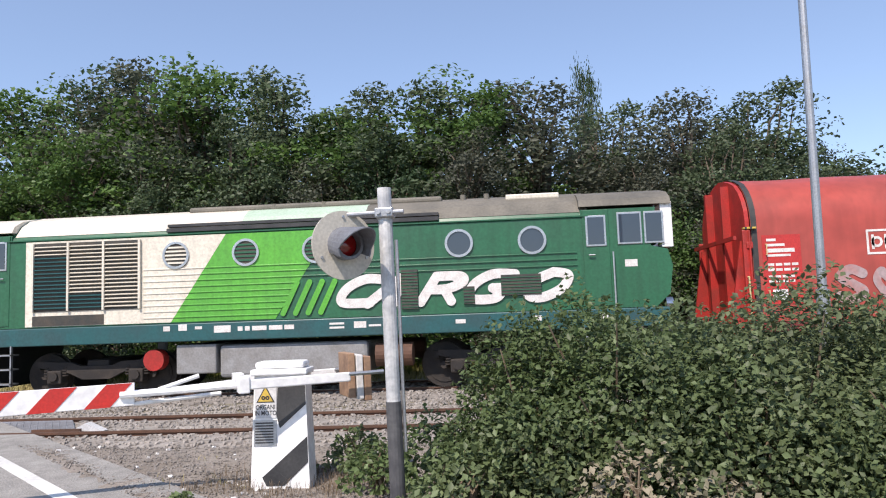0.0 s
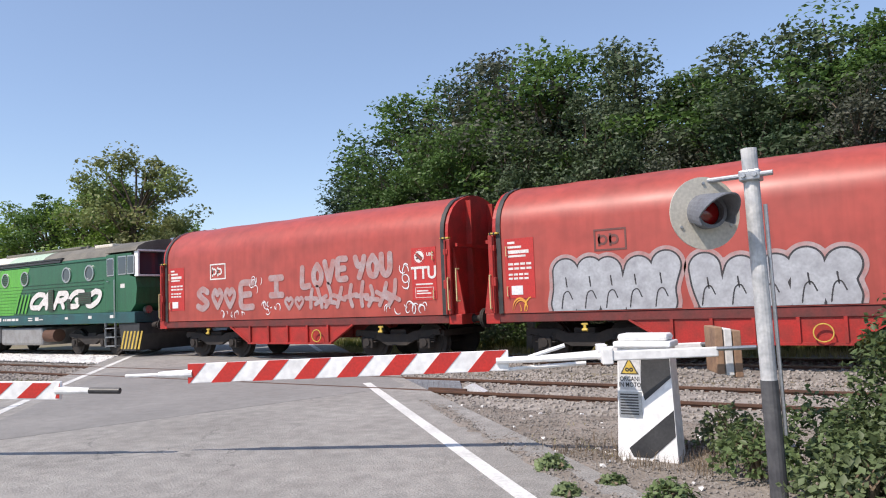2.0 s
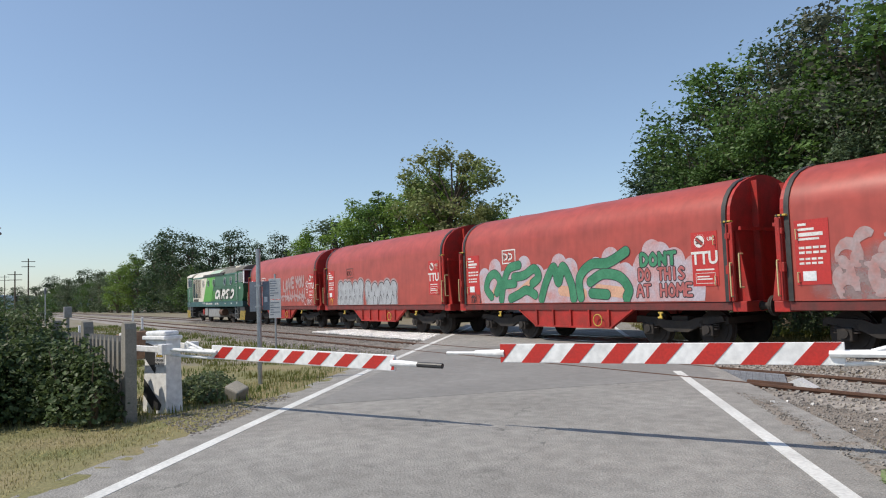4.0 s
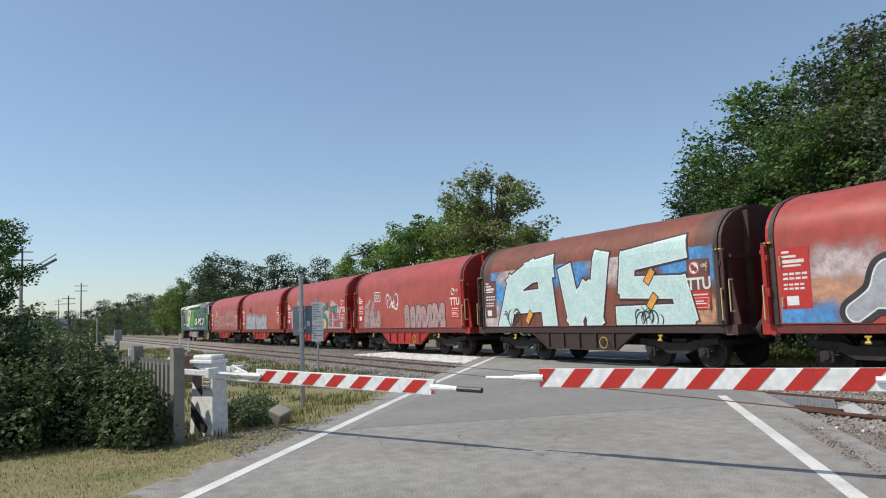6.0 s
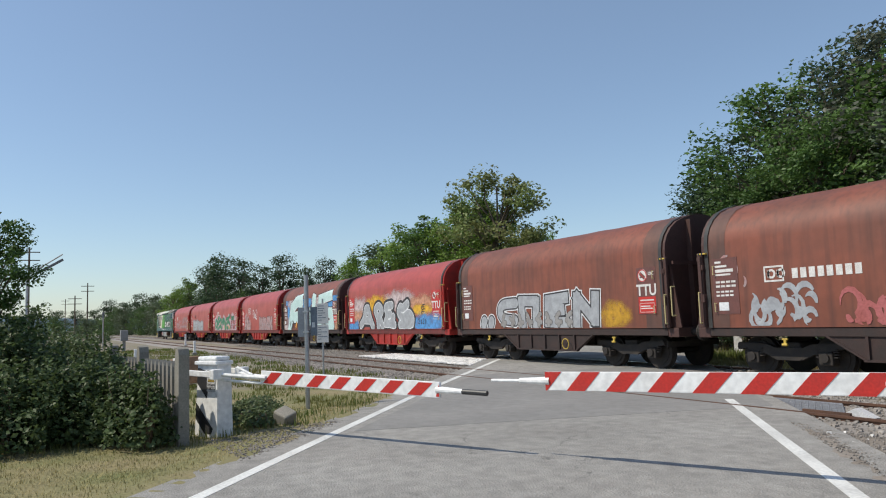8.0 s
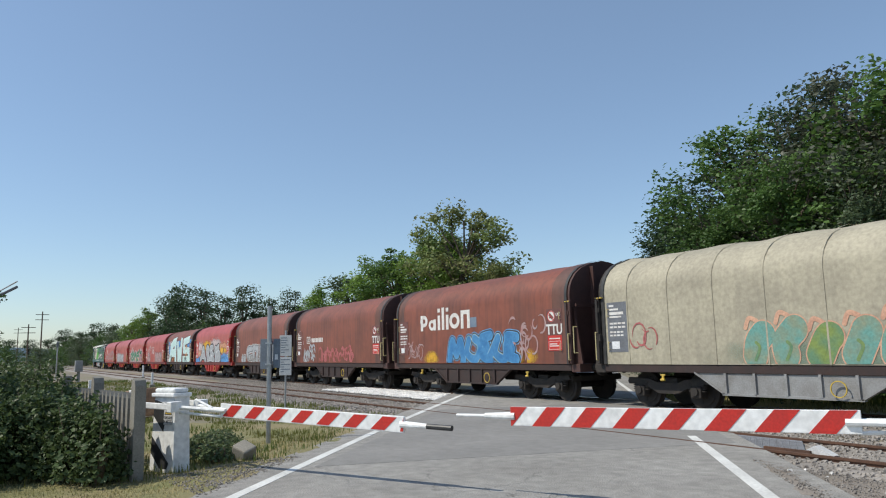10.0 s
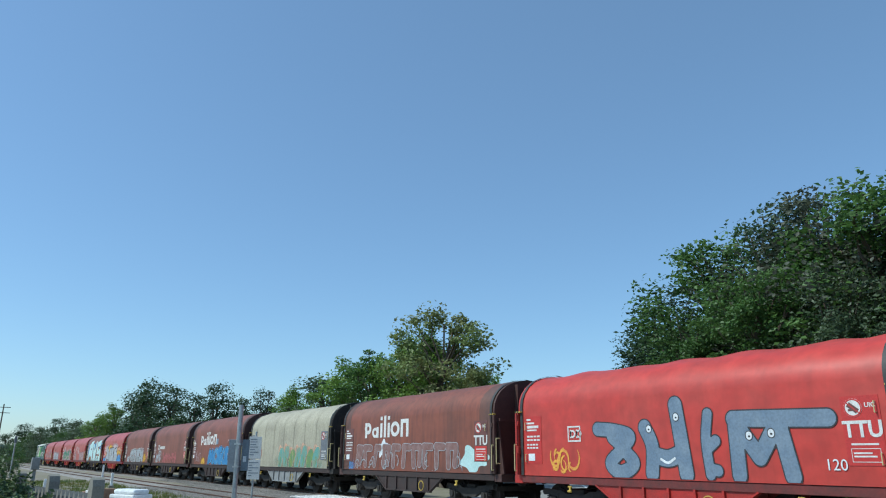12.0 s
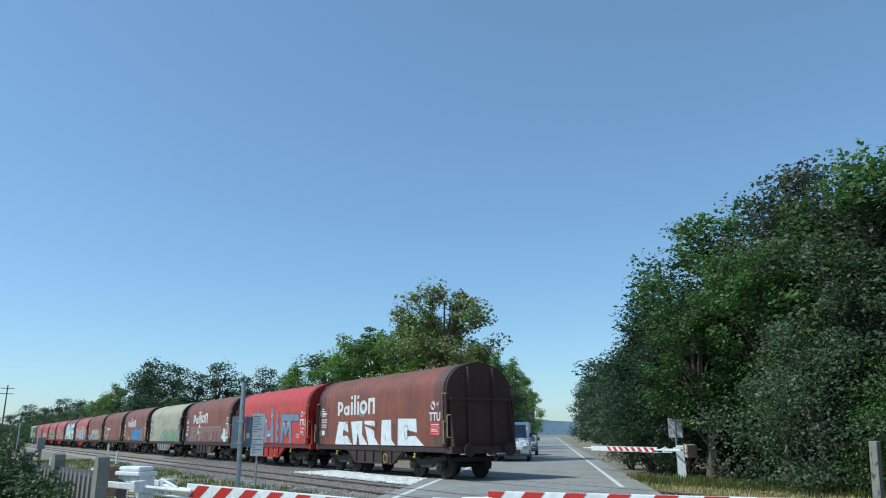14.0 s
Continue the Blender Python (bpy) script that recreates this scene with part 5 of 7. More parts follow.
    logo_frame(w, -3.7, 2.15, MARK_WHITE, 0.5, 0.36)
    part("name_blocks", bars_mesh([(-3.0 + 0.2 * k, -2.86 + 0.2 * k, 2.2, .22) for k in range(8)], MARK_WHITE, SIDE - 0.006), MARK_WHITE, w, "small white block marking")
    tags(w, -4.3, -2.6, 1.3, 1.8, 26, SILVER, 23, 0.05)
    tags(w, -2.2, 2.3, 1.3, 1.8, 40, SPRAY_PINK, 24, 0.05)
    tags(w, -5.0, -4.2, 2.2, 2.6, 10, SPRAY_FAINT, 25, 0.03)
    WAGONS.append(w)

    w = build_wagon(brown + "blue graffiti, white block marking", TARP_BROWN, FRAME_BROWN, MARK_DARK, 9)
    word_blocks(w, -3.35, 2.38, 0.84, MARK_WHITE)
    part("paint_patch", slab(0.15, 0.55, SIDE - 0.006, SIDE - 0.003, 2.40, 2.75), SPRAY_STEEL, w)
    for x in (-2.6, 2.7, 3.3):
        mist(w, x, 1.32, 0.6, 0.32, MIST_GOLD, 1, 0.8)
    body = (
        [[(-1.25, 1.25), (-1.05, 1.92), (-0.78, 1.45), (-0.5, 1.92), (-0.32, 1.25)]],
        [[(0.05, 1.95), (-0.08, 1.5), (0.45, 1.28), (0.75, 1.75), (0.40, 2.0)]],
        [[(1.35, 2.08), (0.85, 1.98), (1.15, 1.70), (0.85, 1.42), (1.35, 1.26)]],
        [[(1.30, 1.35), (1.80, 1.98), (1.62, 1.5), (2.15, 1.28), (2.25, 1.75)]],
        [[(2.80, 1.98), (2.30, 2.0), (2.55, 1.6), (2.25, 1.42), (2.78, 1.28)]])
    letter(w, [p for st in body for p in st], 0.215, SPRAY_BLACK, SPRAY_SKY, 0.022, 3, label="dark contour round the blue letters")
    for k, st in enumerate(body):
        letter(w, st, 0.150, SPRAY_BLUE, SPRAY_MINT if k % 2 else SPRAY_SKY, 0.016, 5 + 0.25 * k, label="deep blue letter with pale edge")
    tags(w, -4.6, -3.3, 1.4, 1.9, 18, SPRAY_FAINT, 28, 0.02, 3)
    tags(w, 2.6, 4.2, 1.4, 2.4, 18, SPRAY_FAINT, 29, 0.03, 3)
    WAGONS.append(w)

    w = build_wagon("covered coil wagon with creased grey-beige canvas and dark frame", TARP_GREY, BOGIE, VISOR, 10, 0.05, TANK_GREY, False)
    mist(w, 1.8, 1.35, 4.0, 0.55, MIST_GREEN, 1, 0.6)
    rr = random.Random(101)
    for k in range(7):
        x = -0.55 + 0.74 * k
        up = 0.10 * math.sin(k * 2.1)
        letter(w, [[(x - 0.1, 1.34), (x - 0.05 + rr.uniform(-.1, .1), 1.62), (x + 0.12, 1.80 + up)]], 0.29, (SPRAY_TEAL, SPRAY_TEAL, SPRAY_MOSS)[k % 3], SPRAY_PEACH, 0.028, 3 + 0.25 * k, label="blurred teal letter with peach edge")
        letter(w, [[(x - 0.3, 1.95 + up), (x - 0.2, 2.16 + up), (x - 0.02, 2.1 + up)]], 0.05, SPRAY_PEACH, layer=2.6, cell=0.024)
        letter(w, [[(x - 0.1, 1.24), (x + 0.02, 1.5), (x - 0.06, 1.62)]], 0.035, SPRAY_MOSS, layer=5.4, cell=0.02)
    tags(w, -4.2, -3.6, 1.75, 1.9, 5, SPRAY_PINK, 36, 0.02, 4)
    for k in range(7):
        part("seam", shell(-4.4 + 1.35 * k, -4.36 + 1.35 * k, 0.012, TARP_GREY, "seam", steps=1), TARP_GREY, w)
    WAGONS.append(w)

    w = build_wagon(brown + "pale scribbles, white block marking", TARP_BROWN, FRAME_BROWN, MARK_DARK, 11)
    word_blocks(w, -3.35, 2.38, 0.84, MARK_WHITE)
    paint(w, -1.9, 1.95, 0.45, 0.25, SPRAY_WHITE, 1, 130, 0.5)
    paint(w, 4.4, 1.6, 0.7, 0.45, SPRAY_MINT, 1, 131, 0.4)
    mist(w, -4.7, 1.35, 0.6, 0.4, MIST_SKY, 1, 0.6)
    rr = random.Random(111)
    for k in range(10):
        x = -3.8 + 0.76 * k
        a = rr.uniform(-.15, .15)
        st = [[(x - 0.2, 1.35), (x - 0.15 + a, 2.0)], [(x - 0.2 + a, 2.0), (x + 0.25, 1.98)], [(x + 0.25, 1.95), (x + 0.1 - a, 1.4)]]
        letter(w, st[:2] if k % 3 else st, 0.12, SPRAY_UMBER, SILVER, 0.022, 3 + 0.25 * k, curved=k % 2 == 0, label="brown letter drawn in silver outline")
    tags(w, -4.3, 3.6, 1.2, 1.6, 24, SILVER, 31, 0.014, 7)
    WAGONS.append(w)

    w = build_wagon("coil wagon with creased bright red tarpaulin, steel-blue letters", TARP_BRIGHT, FRAME_RED, MARK_PANEL, 12, 0.05)
    logo_frame(w, -3.3, 2.05, MARK_WHITE, 0.5, 0.42)
    for k, st in enumerate((
            [[(-2.15, 2.36), (-1.55, 2.30), (-1.05, 2.15), (-1.25, 1.85), (-0.95, 1.5), (-1.4, 1.28), (-1.75, 1.5), (-1.35, 1.85), (-1.65, 2.15)]],
            [[(-0.40, 1.28), (-0.35, 1.9), (-0.55, 2.35)], [(0.60, 1.28), (0.52, 2.0), (0.42, 2.85)], [(-0.35, 1.72), (0.1, 1.62), (0.52, 1.75)]],
            [[(1.25, 1.28), (1.2, 2.0), (1.3, 2.6)], [(1.25, 1.85), (1.45, 2.0)], [(1.25, 1.4), (1.45, 1.36)]],
            [[(1.98, 1.28), (1.98, 2.42)], [(1.95, 2.46), (4.05, 2.40)], [(2.05, 2.3), (2.5, 1.65)], [(2.5, 1.65), (2.95, 2.3)], [(3.2, 1.28), (3.0, 2.4)]])):
        letter(w, st, (0.17, 0.19, 0.12, 0.17)[k], SPRAY_STEEL, SPRAY_BLACK, 0.03, 4 + 0.3 * k, curved=k < 3, label="steel-blue drawn letter with black contour")
    for x, z in ((-0.42, 2.3), (0.42, 2.55), (2.3, 2.08), (2.82, 2.12)):
        letter(w, [[(x, z), (x, z + 0.03)]], 0.07, SPRAY_WHITE, SPRAY_BLACK, 0.02, 7, cell=0.018, label="white painted dot with dark centre")
        letter(w, [[(x, z), (x + 0.01, z)]], 0.022, SPRAY_BLACK, layer=8, cell=0.012)
    letter(w, [[(-0.1, 1.6), (0.1, 1.52), (0.3, 1.62)]], 0.03, SPRAY_WHITE, layer=7, cell=0.018)
    tags(w, -4.2, -2.9, 1.35, 1.7, 12, SPRAY_GOLD, 34, 0.03, 3)
    spray(w, "120", 4.1, 1.5, 0.3, SPRAY_WHITE, None, 1.0, 5, 0.0)
    WAGONS.append(w)

    w = build_wagon(brown + "huge white block letters", TARP_BROWN, FRAME_BROWN, MARK_DARK, 13)
    word_blocks(w, -3.35, 2.38, 0.84, MARK_WHITE)
    y0, y1 = SIDE - 0.010, SIDE - 0.004
    shapes = (
        [(-3.55, 1.15), (-3.25, 2.12), (-2.35, 2.10), (-2.25, 1.65), (-2.75, 1.78), (-2.80, 1.50), (-2.35, 1.52), (-1.85, 1.15)],
        [(-1.75, 1.15), (-2.0, 2.10), (-0.95, 2.12), (-0.95, 1.55), (-0.45, 1.15), (-1.15, 1.15), (-1.35, 1.70), (-1.45, 1.15)],
        [(-0.75, 2.12), (0.15, 2.10), (0.15, 1.88), (-0.75, 1.98)],
        [(-0.70, 1.90), (0.10, 1.72), (0.15, 1.45), (0.55, 1.15), (-0.35, 1.15)],
        [(0.75, 2.12), (1.50, 2.12), (1.55, 1.35), (1.85, 1.15), (0.70, 1.15)],
        [(2.05, 1.15), (2.05, 2.15), (3.40, 2.12), (3.45, 1.62), (2.75, 1.72), (2.75, 1.48), (3.35, 1.50), (3.95, 1.15)],
    )
    for pts in shapes:
        part("graffiti", prism(bmesh.new(), pts, "y", y0, y1), SPRAY_WHITE, w, "huge white block letter")
    tags(w, -3.9, 2.9, 1.22, 1.95, 16, SPRAY_BLACK, 35, 0.012, 6)
    paint(w, -1.0, 2.5, 0.4, 0.2, SPRAY_STEEL, 0.5, 140, 0.2)
    WAGONS.append(w)
    # three of the brown wagons have slightly taller covers
    for w in WAGONS[6:9]:
        for o in w.children:
            if o.name.split(".")[0] in ("cover", "seal", "end_band", "end_wall"):
                o.scale.z, o.location.z = 1.035, 1.13 * (1 - 1.035)


build_wagons()


# ---- the locomotive ----
LY = -1.47
LOCO_PROFILE = [(-1.47, 1.50), (-1.47, 3.30), (-1.42, 3.42), (-1.22, 3.66), (-0.95, 3.82), (-0.5, 3.94), (0, 3.98)]


def side_panel(bm, pts, y=LY, depth=0.012):
    prism(bm, pts, "y", y - depth, y)
    return bm


def loco_half(x0, x1, material, name, zlo, zhi):
    """A length of the body shell between two heights, on the fixed profile."""
    pts = [(y, z) for y, z in LOCO_PROFILE if zlo - 1e-6 <= z <= zhi + 1e-6]
    vs, fs = [], []
    full = pts + [(-y, z) for y, z in pts[::-1] if y != 0] if pts[-1][0] == 0 else pts
    for x in (x0, x1):
        vs += [(x, y, z) for y, z in full]
    n = len(full)
    for j in range(n - 1):
        fs.append((j, j + 1, n + j + 1, n + j))
    return mesh_of(name, vs, fs, material)


def build_locomotive():
    L = thing("diesel_locomotive", "dark green, lime and cream diesel locomotive pulling the train", "locomotive")
    full = [(y, z) for y, z in LOCO_PROFILE] + [(-y, z) for y, z in LOCO_PROFILE[-2::-1]]
    bm = prism(bmesh.new(), full, "x", -6.1, 6.1)
    part("body", bm, LOCO_GREEN, L)
    # livery fields stand a hair proud of the body side
    dz = lambda z: -2.45 + (z - 1.54) * 0.66
    dz2 = lambda z: -0.30 + (z - 1.47) * 0.68
    part("cream_field", side_panel(bmesh.new(), [(-5.62, 1.52), (dz(1.52), 1.52), (dz(3.3), 3.3), (-5.62, 3.3)]), LOCO_CREAM, L, "cream painted field")
    part("lime_field", side_panel(bmesh.new(), [(dz(1.52) + .002, 1.52), (dz2(1.52), 1.52), (dz2(3.3), 3.3), (dz(3.3) + .002, 3.3)], LY, 0.010), LOCO_LIME, L, "lime green painted field")
    for k in range(9):
        z = 1.62 + 0.125 * k
        for m, a, b in ((LOCO_CREAM, -3.05, dz(z)), (LOCO_LIME, dz(z), dz2(z)), (LOCO_GREEN, dz2(z), 5.85)):
            if m is LOCO_GREEN and 1.6 < z < 2.35:
                continue
            part("rib", slab(a, b, LY - 0.026, LY - 0.008, z - 0.012, z + 0.012, 0.004), m, L)
    # roof
    roof = lambda x0, x1, m, lab: part("roof_panel", loco_half(x0, x1, m, "roof_panel", 3.42, 4.2), m, L, lab)
    for x0, x1, m, lab in ((-5.9, -1.0, LOCO_CREAM, "cream roof panel"), (-1.0, 1.6, LOCO_MINT, "pale green roof panel"), (1.6, 6.1, LOCO_ROOF, "sooty roof panel")):
        o = roof(x0, x1, m, lab)
        o.scale = (1, 1.006, 1)
        o.location = (0, 0, 0.006)
    part("roof_hatch", slab(-2.4, 3.15, -0.75, 0.75, 3.86, 4.0, 0.05), LOCO_ROOF, L)
    part("roof_hatch", slab(4.5, 5.6, -1.0, 0.8, 3.8, 3.92, 0.03), LOCO_CREAM, L)
    for x in (-0.5, 0.6, 1.8, 3.6, 4.1):
        part("roof_vent", rod(bmesh.new(), (x, -0.7, 3.85), (x, -0.7, 4.0), 0.06, 10), LOCO_ROOF, L)
    # solid black bars paint the shade inside the open air slots
    part("air_slot", slab(-2.55, 3.12, -1.495, -1.38, 3.385, 3.465), BLACK, L, "long air slot, shade inside it painted as a black bar")
    part("air_slot", slab(-2.55, 3.12, -1.445, -1.30, 3.495, 3.555), BLACK, L, "long air slot, shade inside it painted as a black bar")
    part("gutter", slab(-6.1, 6.1, -1.50, -1.465, 3.325, 3.35), LOCO_GREEN, L)
    # louvred grille of the radiator
    g = part("grille", slab(-5.46, -3.1, LY - 0.03, LY - 0.012, 1.83, 3.26), LOUVRE, L, "louvred radiator grille")
    me = share(box(bmesh.new(), -0.36, 0.36, -0.026, 0.026, -0.006, 0.006, m=Matrix.Rotation(radians(28), 4, "X")), "louvre", LOUVRE_SLAT)
    dark = share(box(bmesh.new(), -0.36, 0.36, -0.026, 0.026, -0.006, 0.006, m=Matrix.Rotation(radians(28), 4, "X")), "louvre", LOCO_TEAL)
    for x in (-5.44, -4.665, -3.895, -3.12):
        part("mullion", slab(x - 0.022, x + 0.022, LY - 0.075, LY - 0.012, 1.83, 3.26), LOCO_CREAM, g)
    for c in range(3):
        for k in range(17):
            low = 1.90 + 0.08 * k < 3.1 - 0.95 * c
            o = part("louvre", dark if low and c < 2 and k < 14 - 6 * c else me, LOUVRE_SLAT, g)
            o.location = (-5.05 + 0.77 * c, LY - 0.045, 1.90 + 0.08 * k)
    g = part("grille", slab(-5.46, -3.9, LY - 0.02, LY - 0.012, 1.53, 1.74), LOUVRE, L)
    # round windows
    for k, x in enumerate((-2.35, -0.87, 0.60, 3.52, 4.98)):
        w = part("round_window", ring(bmesh.new(), (x, 2.90), 0.235, 0.285, LY - 0.04, LY), CHROME, L)
        part("pane", ring(bmesh.new(), (x, 2.90), 0.001, 0.236, LY - 0.018, LY - 0.005), LOUVRE if k < 3 else GLASS_DARK, w)
        if k < 3:
            b = bmesh.new()
            for j in range(5):
                h = 2.90 - 0.16 + 0.08 * j
                r = math.sqrt(max(0.0, 0.235 ** 2 - (h - 2.9) ** 2))
                box(b, x - r, x + r, LY - 0.032, LY - 0.020, h - 0.018, h + 0.018)
            part("louvre", b, LOCO_CREAM if k == 0 else LOCO_GREEN, w)
    # dark intake grilles behind the block marking
    for x0, x1, z0, n in ((2.33, 2.67, 1.62, 12), (3.58, 3.80, 1.68, 5), (4.33, 5.12, 1.82, 6)):
        g = part("grille", slab(x0, x1, LY - 0.048, LY - 0.004, z0, z0 + 0.063 * n + 0.03), LOUVRE, L)
        b = bmesh.new()
        for k in range(n):
            box(b, x0, x1, LY - 0.058, LY - 0.048, z0 + 0.03 + 0.063 * k, z0 + 0.044 + 0.063 * k)
        part("louvre", b, LOCO_GREEN, g)
    # the word on the side in broad slanted strokes, cut by the grilles
    def slanted(strokes, x, w):
        return [[(x + u * w + (v - 0.5) * 0.28, 1.75 + v * 0.50) for u, v in line] for line in strokes]
    for x, w, curved, strokes in ((1.12, 0.78, True, ([(1.0, 0.95), (0.45, 1.0), (0.08, 0.62), (0.15, 0.1), (0.9, 0.05)],)),
                                  (1.78, 0.66, False, ([(0.0, 0.0), (0.62, 1.0)], [(0.62, 1.0), (0.80, 0.0)], [(0.35, 0.35), (0.75, 0.35)])),
                                  (2.82, 0.76, True, ([(0.05, 0.0), (0.12, 1.0)], [(0.12, 1.0), (0.75, 0.98), (0.9, 0.75), (0.6, 0.5), (0.15, 0.48)], [(0.5, 0.48), (0.85, 0.0)])),
                                  (3.72, 0.76, True, ([(1.0, 0.98), (0.4, 1.0), (0.05, 0.6), (0.15, 0.08), (0.8, 0.05), (0.9, 0.45)], [(0.6, 0.45), (0.92, 0.45)])),
                                  (4.88, 0.72, True, ([(0.5, 1.0), (0.08, 0.65), (0.12, 0.12), (0.55, 0.02), (0.95, 0.35), (0.95, 0.85), (0.5, 1.0)],))):
        letter(L, slanted(strokes, x, w), 0.095, MARK_WHITE, layer=22 + 0.35 * x, curved=curved, cell=0.022, label="broad slanted white letter")
    for k, line in enumerate(([(-0.10, 1.62), (0.20, 2.24)], [(0.16, 1.62), (0.46, 2.24)], [(0.42, 1.62), (0.72, 2.24)], [(0.68, 1.62), (0.98, 2.24)])):
        letter(L, [line], 0.055, LOCO_LIME, layer=22 + 0.2 * k, curved=False, cell=0.02, label="slanted lime stroke")
    # sill with its small markings
    part("sill", slab(-7.6, 7.6, -1.485, 1.485, 1.12, 1.49, 0.02), LOCO_TEAL, L, "dark teal sill")
    part("writing", bars_mesh([(-2.62, -2.48, 1.34, .1), (-2.3, -2.12, 1.34, .13), (-1.95, -1.8, 1.36, .06), (-1.55, -1.2, 1.28, .14), (-1.05, -0.95, 1.3, .09), (-0.9, -0.8, 1.3, .09), (-0.75, -0.45, 1.3, .09), (-0.4, -0.12, 1.3, .09), (-0.08, 0.12, 1.3, .09), (0.85, 1.15, 1.36, .04), (0.85, 1.15, 1.28, .04), (1.35, 1.6, 1.28, .13), (1.65, 1.9, 1.3, .04), (3.4, 3.6, 1.3, .08), (4.9, 5.1, 1.3, .1), (6.2, 6.4, 1.3, .1)], MARK_WHITE, -1.489), MARK_WHITE, L, "small white markings")["kind"] = "stuff"
    # cabs at both ends
    for s in (-1, 1):
        x = lambda v: s * v
        cab = part("cab", prism(bmesh.new(), [(x(5.95), 1.5), (x(7.35), 1.5), (x(7.62), 1.75), (x(7.70), 2.3), (x(7.62), 2.62), (x(7.30), 2.70), (x(7.42), 3.46), (x(5.95), 3.46)], "y", -1.46, 1.46), LOCO_GREEN, L)
        part("cab_roof", prism(bmesh.new(), [(-1.50, 3.52), (-1.42, 3.66), (-1.15, 3.80), (-0.6, 3.92), (0, 3.96), (0.6, 3.92), (1.15, 3.80), (1.42, 3.66), (1.50, 3.52)], "x", *sorted((x(5.93), x(7.72)))), LOCO_ROOF if s > 0 else LOCO_CREAM, cab)
        # spectacle-shaped hoods round the windscreens
        hood = bmesh.new()
        for y0, y1 in ((-1.44, -0.03), (0.03, 1.44)):
            X0, X1 = sorted((x(7.52 if s > 0 else 7.28), x(7.74)))
            for a in ((y0, y1, 3.50, 3.56), (y0, y1, 2.66, 2.72), (y0, y0 + 0.06, 2.72, 3.50), (y1 - 0.06, y1, 2.72, 3.50)):
                box(hood, X0, X1, a[0], a[1], a[2], a[3], 0.01)
        part("windscreen_hood", hood, WHITE if s > 0 else LOCO_CREAM, cab, "pale projecting windscreen hoods")
        for y0, y1 in ((-1.38, -0.09), (0.09, 1.38)):
            X0, X1 = sorted((x(7.40), x(7.42)))
            part("windscreen", slab(X0, X1, y0, y1, 2.72, 3.50), GLASS_DARK, cab)
        # side door and windows
        d = part("cab_door", slab(*sorted((x(5.98), x(6.50))), -1.482, -1.46, 1.55, 3.45, 0.01), LOCO_GREEN, cab)
        wins = [(6.04, 6.44, 2.72, 3.34)]
        for a, b_, c, e in wins:
            part("window_frame", slab(*sorted((x(a), x(b_))), -1.500, -1.482, c, e, 0.01), CHROME, d)
            part("pane", slab(*sorted((x(a + .04), x(b_ - .04))), -1.506, -1.490, c + .04, e - .04), GLASS_DARK, d)
        b = bmesh.new()
        rod(b, (x(6.08), -1.53, 2.55), (x(6.2), -1.53, 2.55), 0.015, 8)
        part("door_handle", b, CHROME, d)
        for a, b_ in ((6.66, 7.14), (7.18, 7.56) if s > 0 else (7.18, 7.30)):
            wf = part("side_window", slab(*sorted((x(a), x(b_))), -1.482, -1.455, 2.74, 3.38, 0.01), CHROME, cab)
            part("pane", slab(*sorted((x(a + .035), x(b_ - .035))), -1.488, -1.475, 2.78, 3.34), GLASS_DARK, wf)
        part("paper_label", slab(*sorted((x(6.78), x(7.02))), -1.466, -1.458, 2.30, 2.44), MARK_WHITE, cab)
        for y in (-1.38, 1.38):
            b = bmesh.new()
            rod(b, (x(6.55), y * 1.12, 1.3), (x(6.55), y * 1.12, 2.6), 0.018, 8)
            part("handrail", b, CHROME, L)
        # steps
        st = bmesh.new()
        for z in (0.35, 0.65, 0.95):
            box(st, *sorted((x(5.9), x(6.5))), -1.50, -1.25, z - 0.015, z + 0.015)
        for v in (5.9, 6.48):
            box(st, *sorted((x(v), x(v + 0.03))), -1.50, -1.44, 0.3, 1.14)
        part("steps", st, GALV, L, "steel cab steps")
        # striped snow plough
        pl = part("plough", prism(bmesh.new(), [(x(6.6), 1.1), (x(7.75), 1.1), (x(7.75), 0.75), (x(7.55), 0.2), (x(6.8), 0.2)], "y", -1.42, 1.42), BLACK, L, "black plough with yellow stripes")
        sb = bmesh.new()
        for k in range(6):
            xx = 6.7 + 0.19 * k
            prism(sb, [(x(xx), 0.25), (x(xx + 0.09), 0.25), (x(xx + 0.34 * 0.6 + 0.09), 0.85), (x(xx + 0.34 * 0.6), 0.85)], "y", -1.43, -1.42)
        part("stripe", sb, YELLOW, pl)
        for y in (-0.875, 0.875):
            bf = part("buffer", BUFFER, BOGIE, L)
            bf.matrix_basis = Matrix.Translation((s * 7.68, y, 0)) @ Matrix.Rotation(0 if s > 0 else math.pi, 4, "Z")
        hl = bmesh.new()
        rod(hl, (x(7.6), 0, 3.85), (x(7.8), 0, 3.85), 0.16, 18)
        part("headlight", hl, CHROME, cab)
        for y in (-1.05, 1.05):
            hb = bmesh.new()
            rod(hb, (x(7.6), y, 1.55), (x(7.74), y, 1.55), 0.13, 16)
            part("headlight", hb, CHROME, cab)
        add_bogie(L, s * 4.3, 1.2, 0.46)
    # fuel tank and boxes between the bogies
    part("fuel_tank", slab(-1.5, 1.6, -1.35, 1.35, 0.35, 1.02, 0.08), TANK_GREY, L, "grey fuel tank")
    part("battery_box", slab(-2.4, -1.55, -1.38, 1.38, 0.45, 1.05, 0.03), TANK_GREY, L)
    for y in (-1.2, 1.2):
        part("air_tank", rod(bmesh.new(), (1.75, y, 0.72), (2.5, y, 0.72), 0.24, 20), RUST, L, "rusty air reservoir")
    b = bmesh.new()
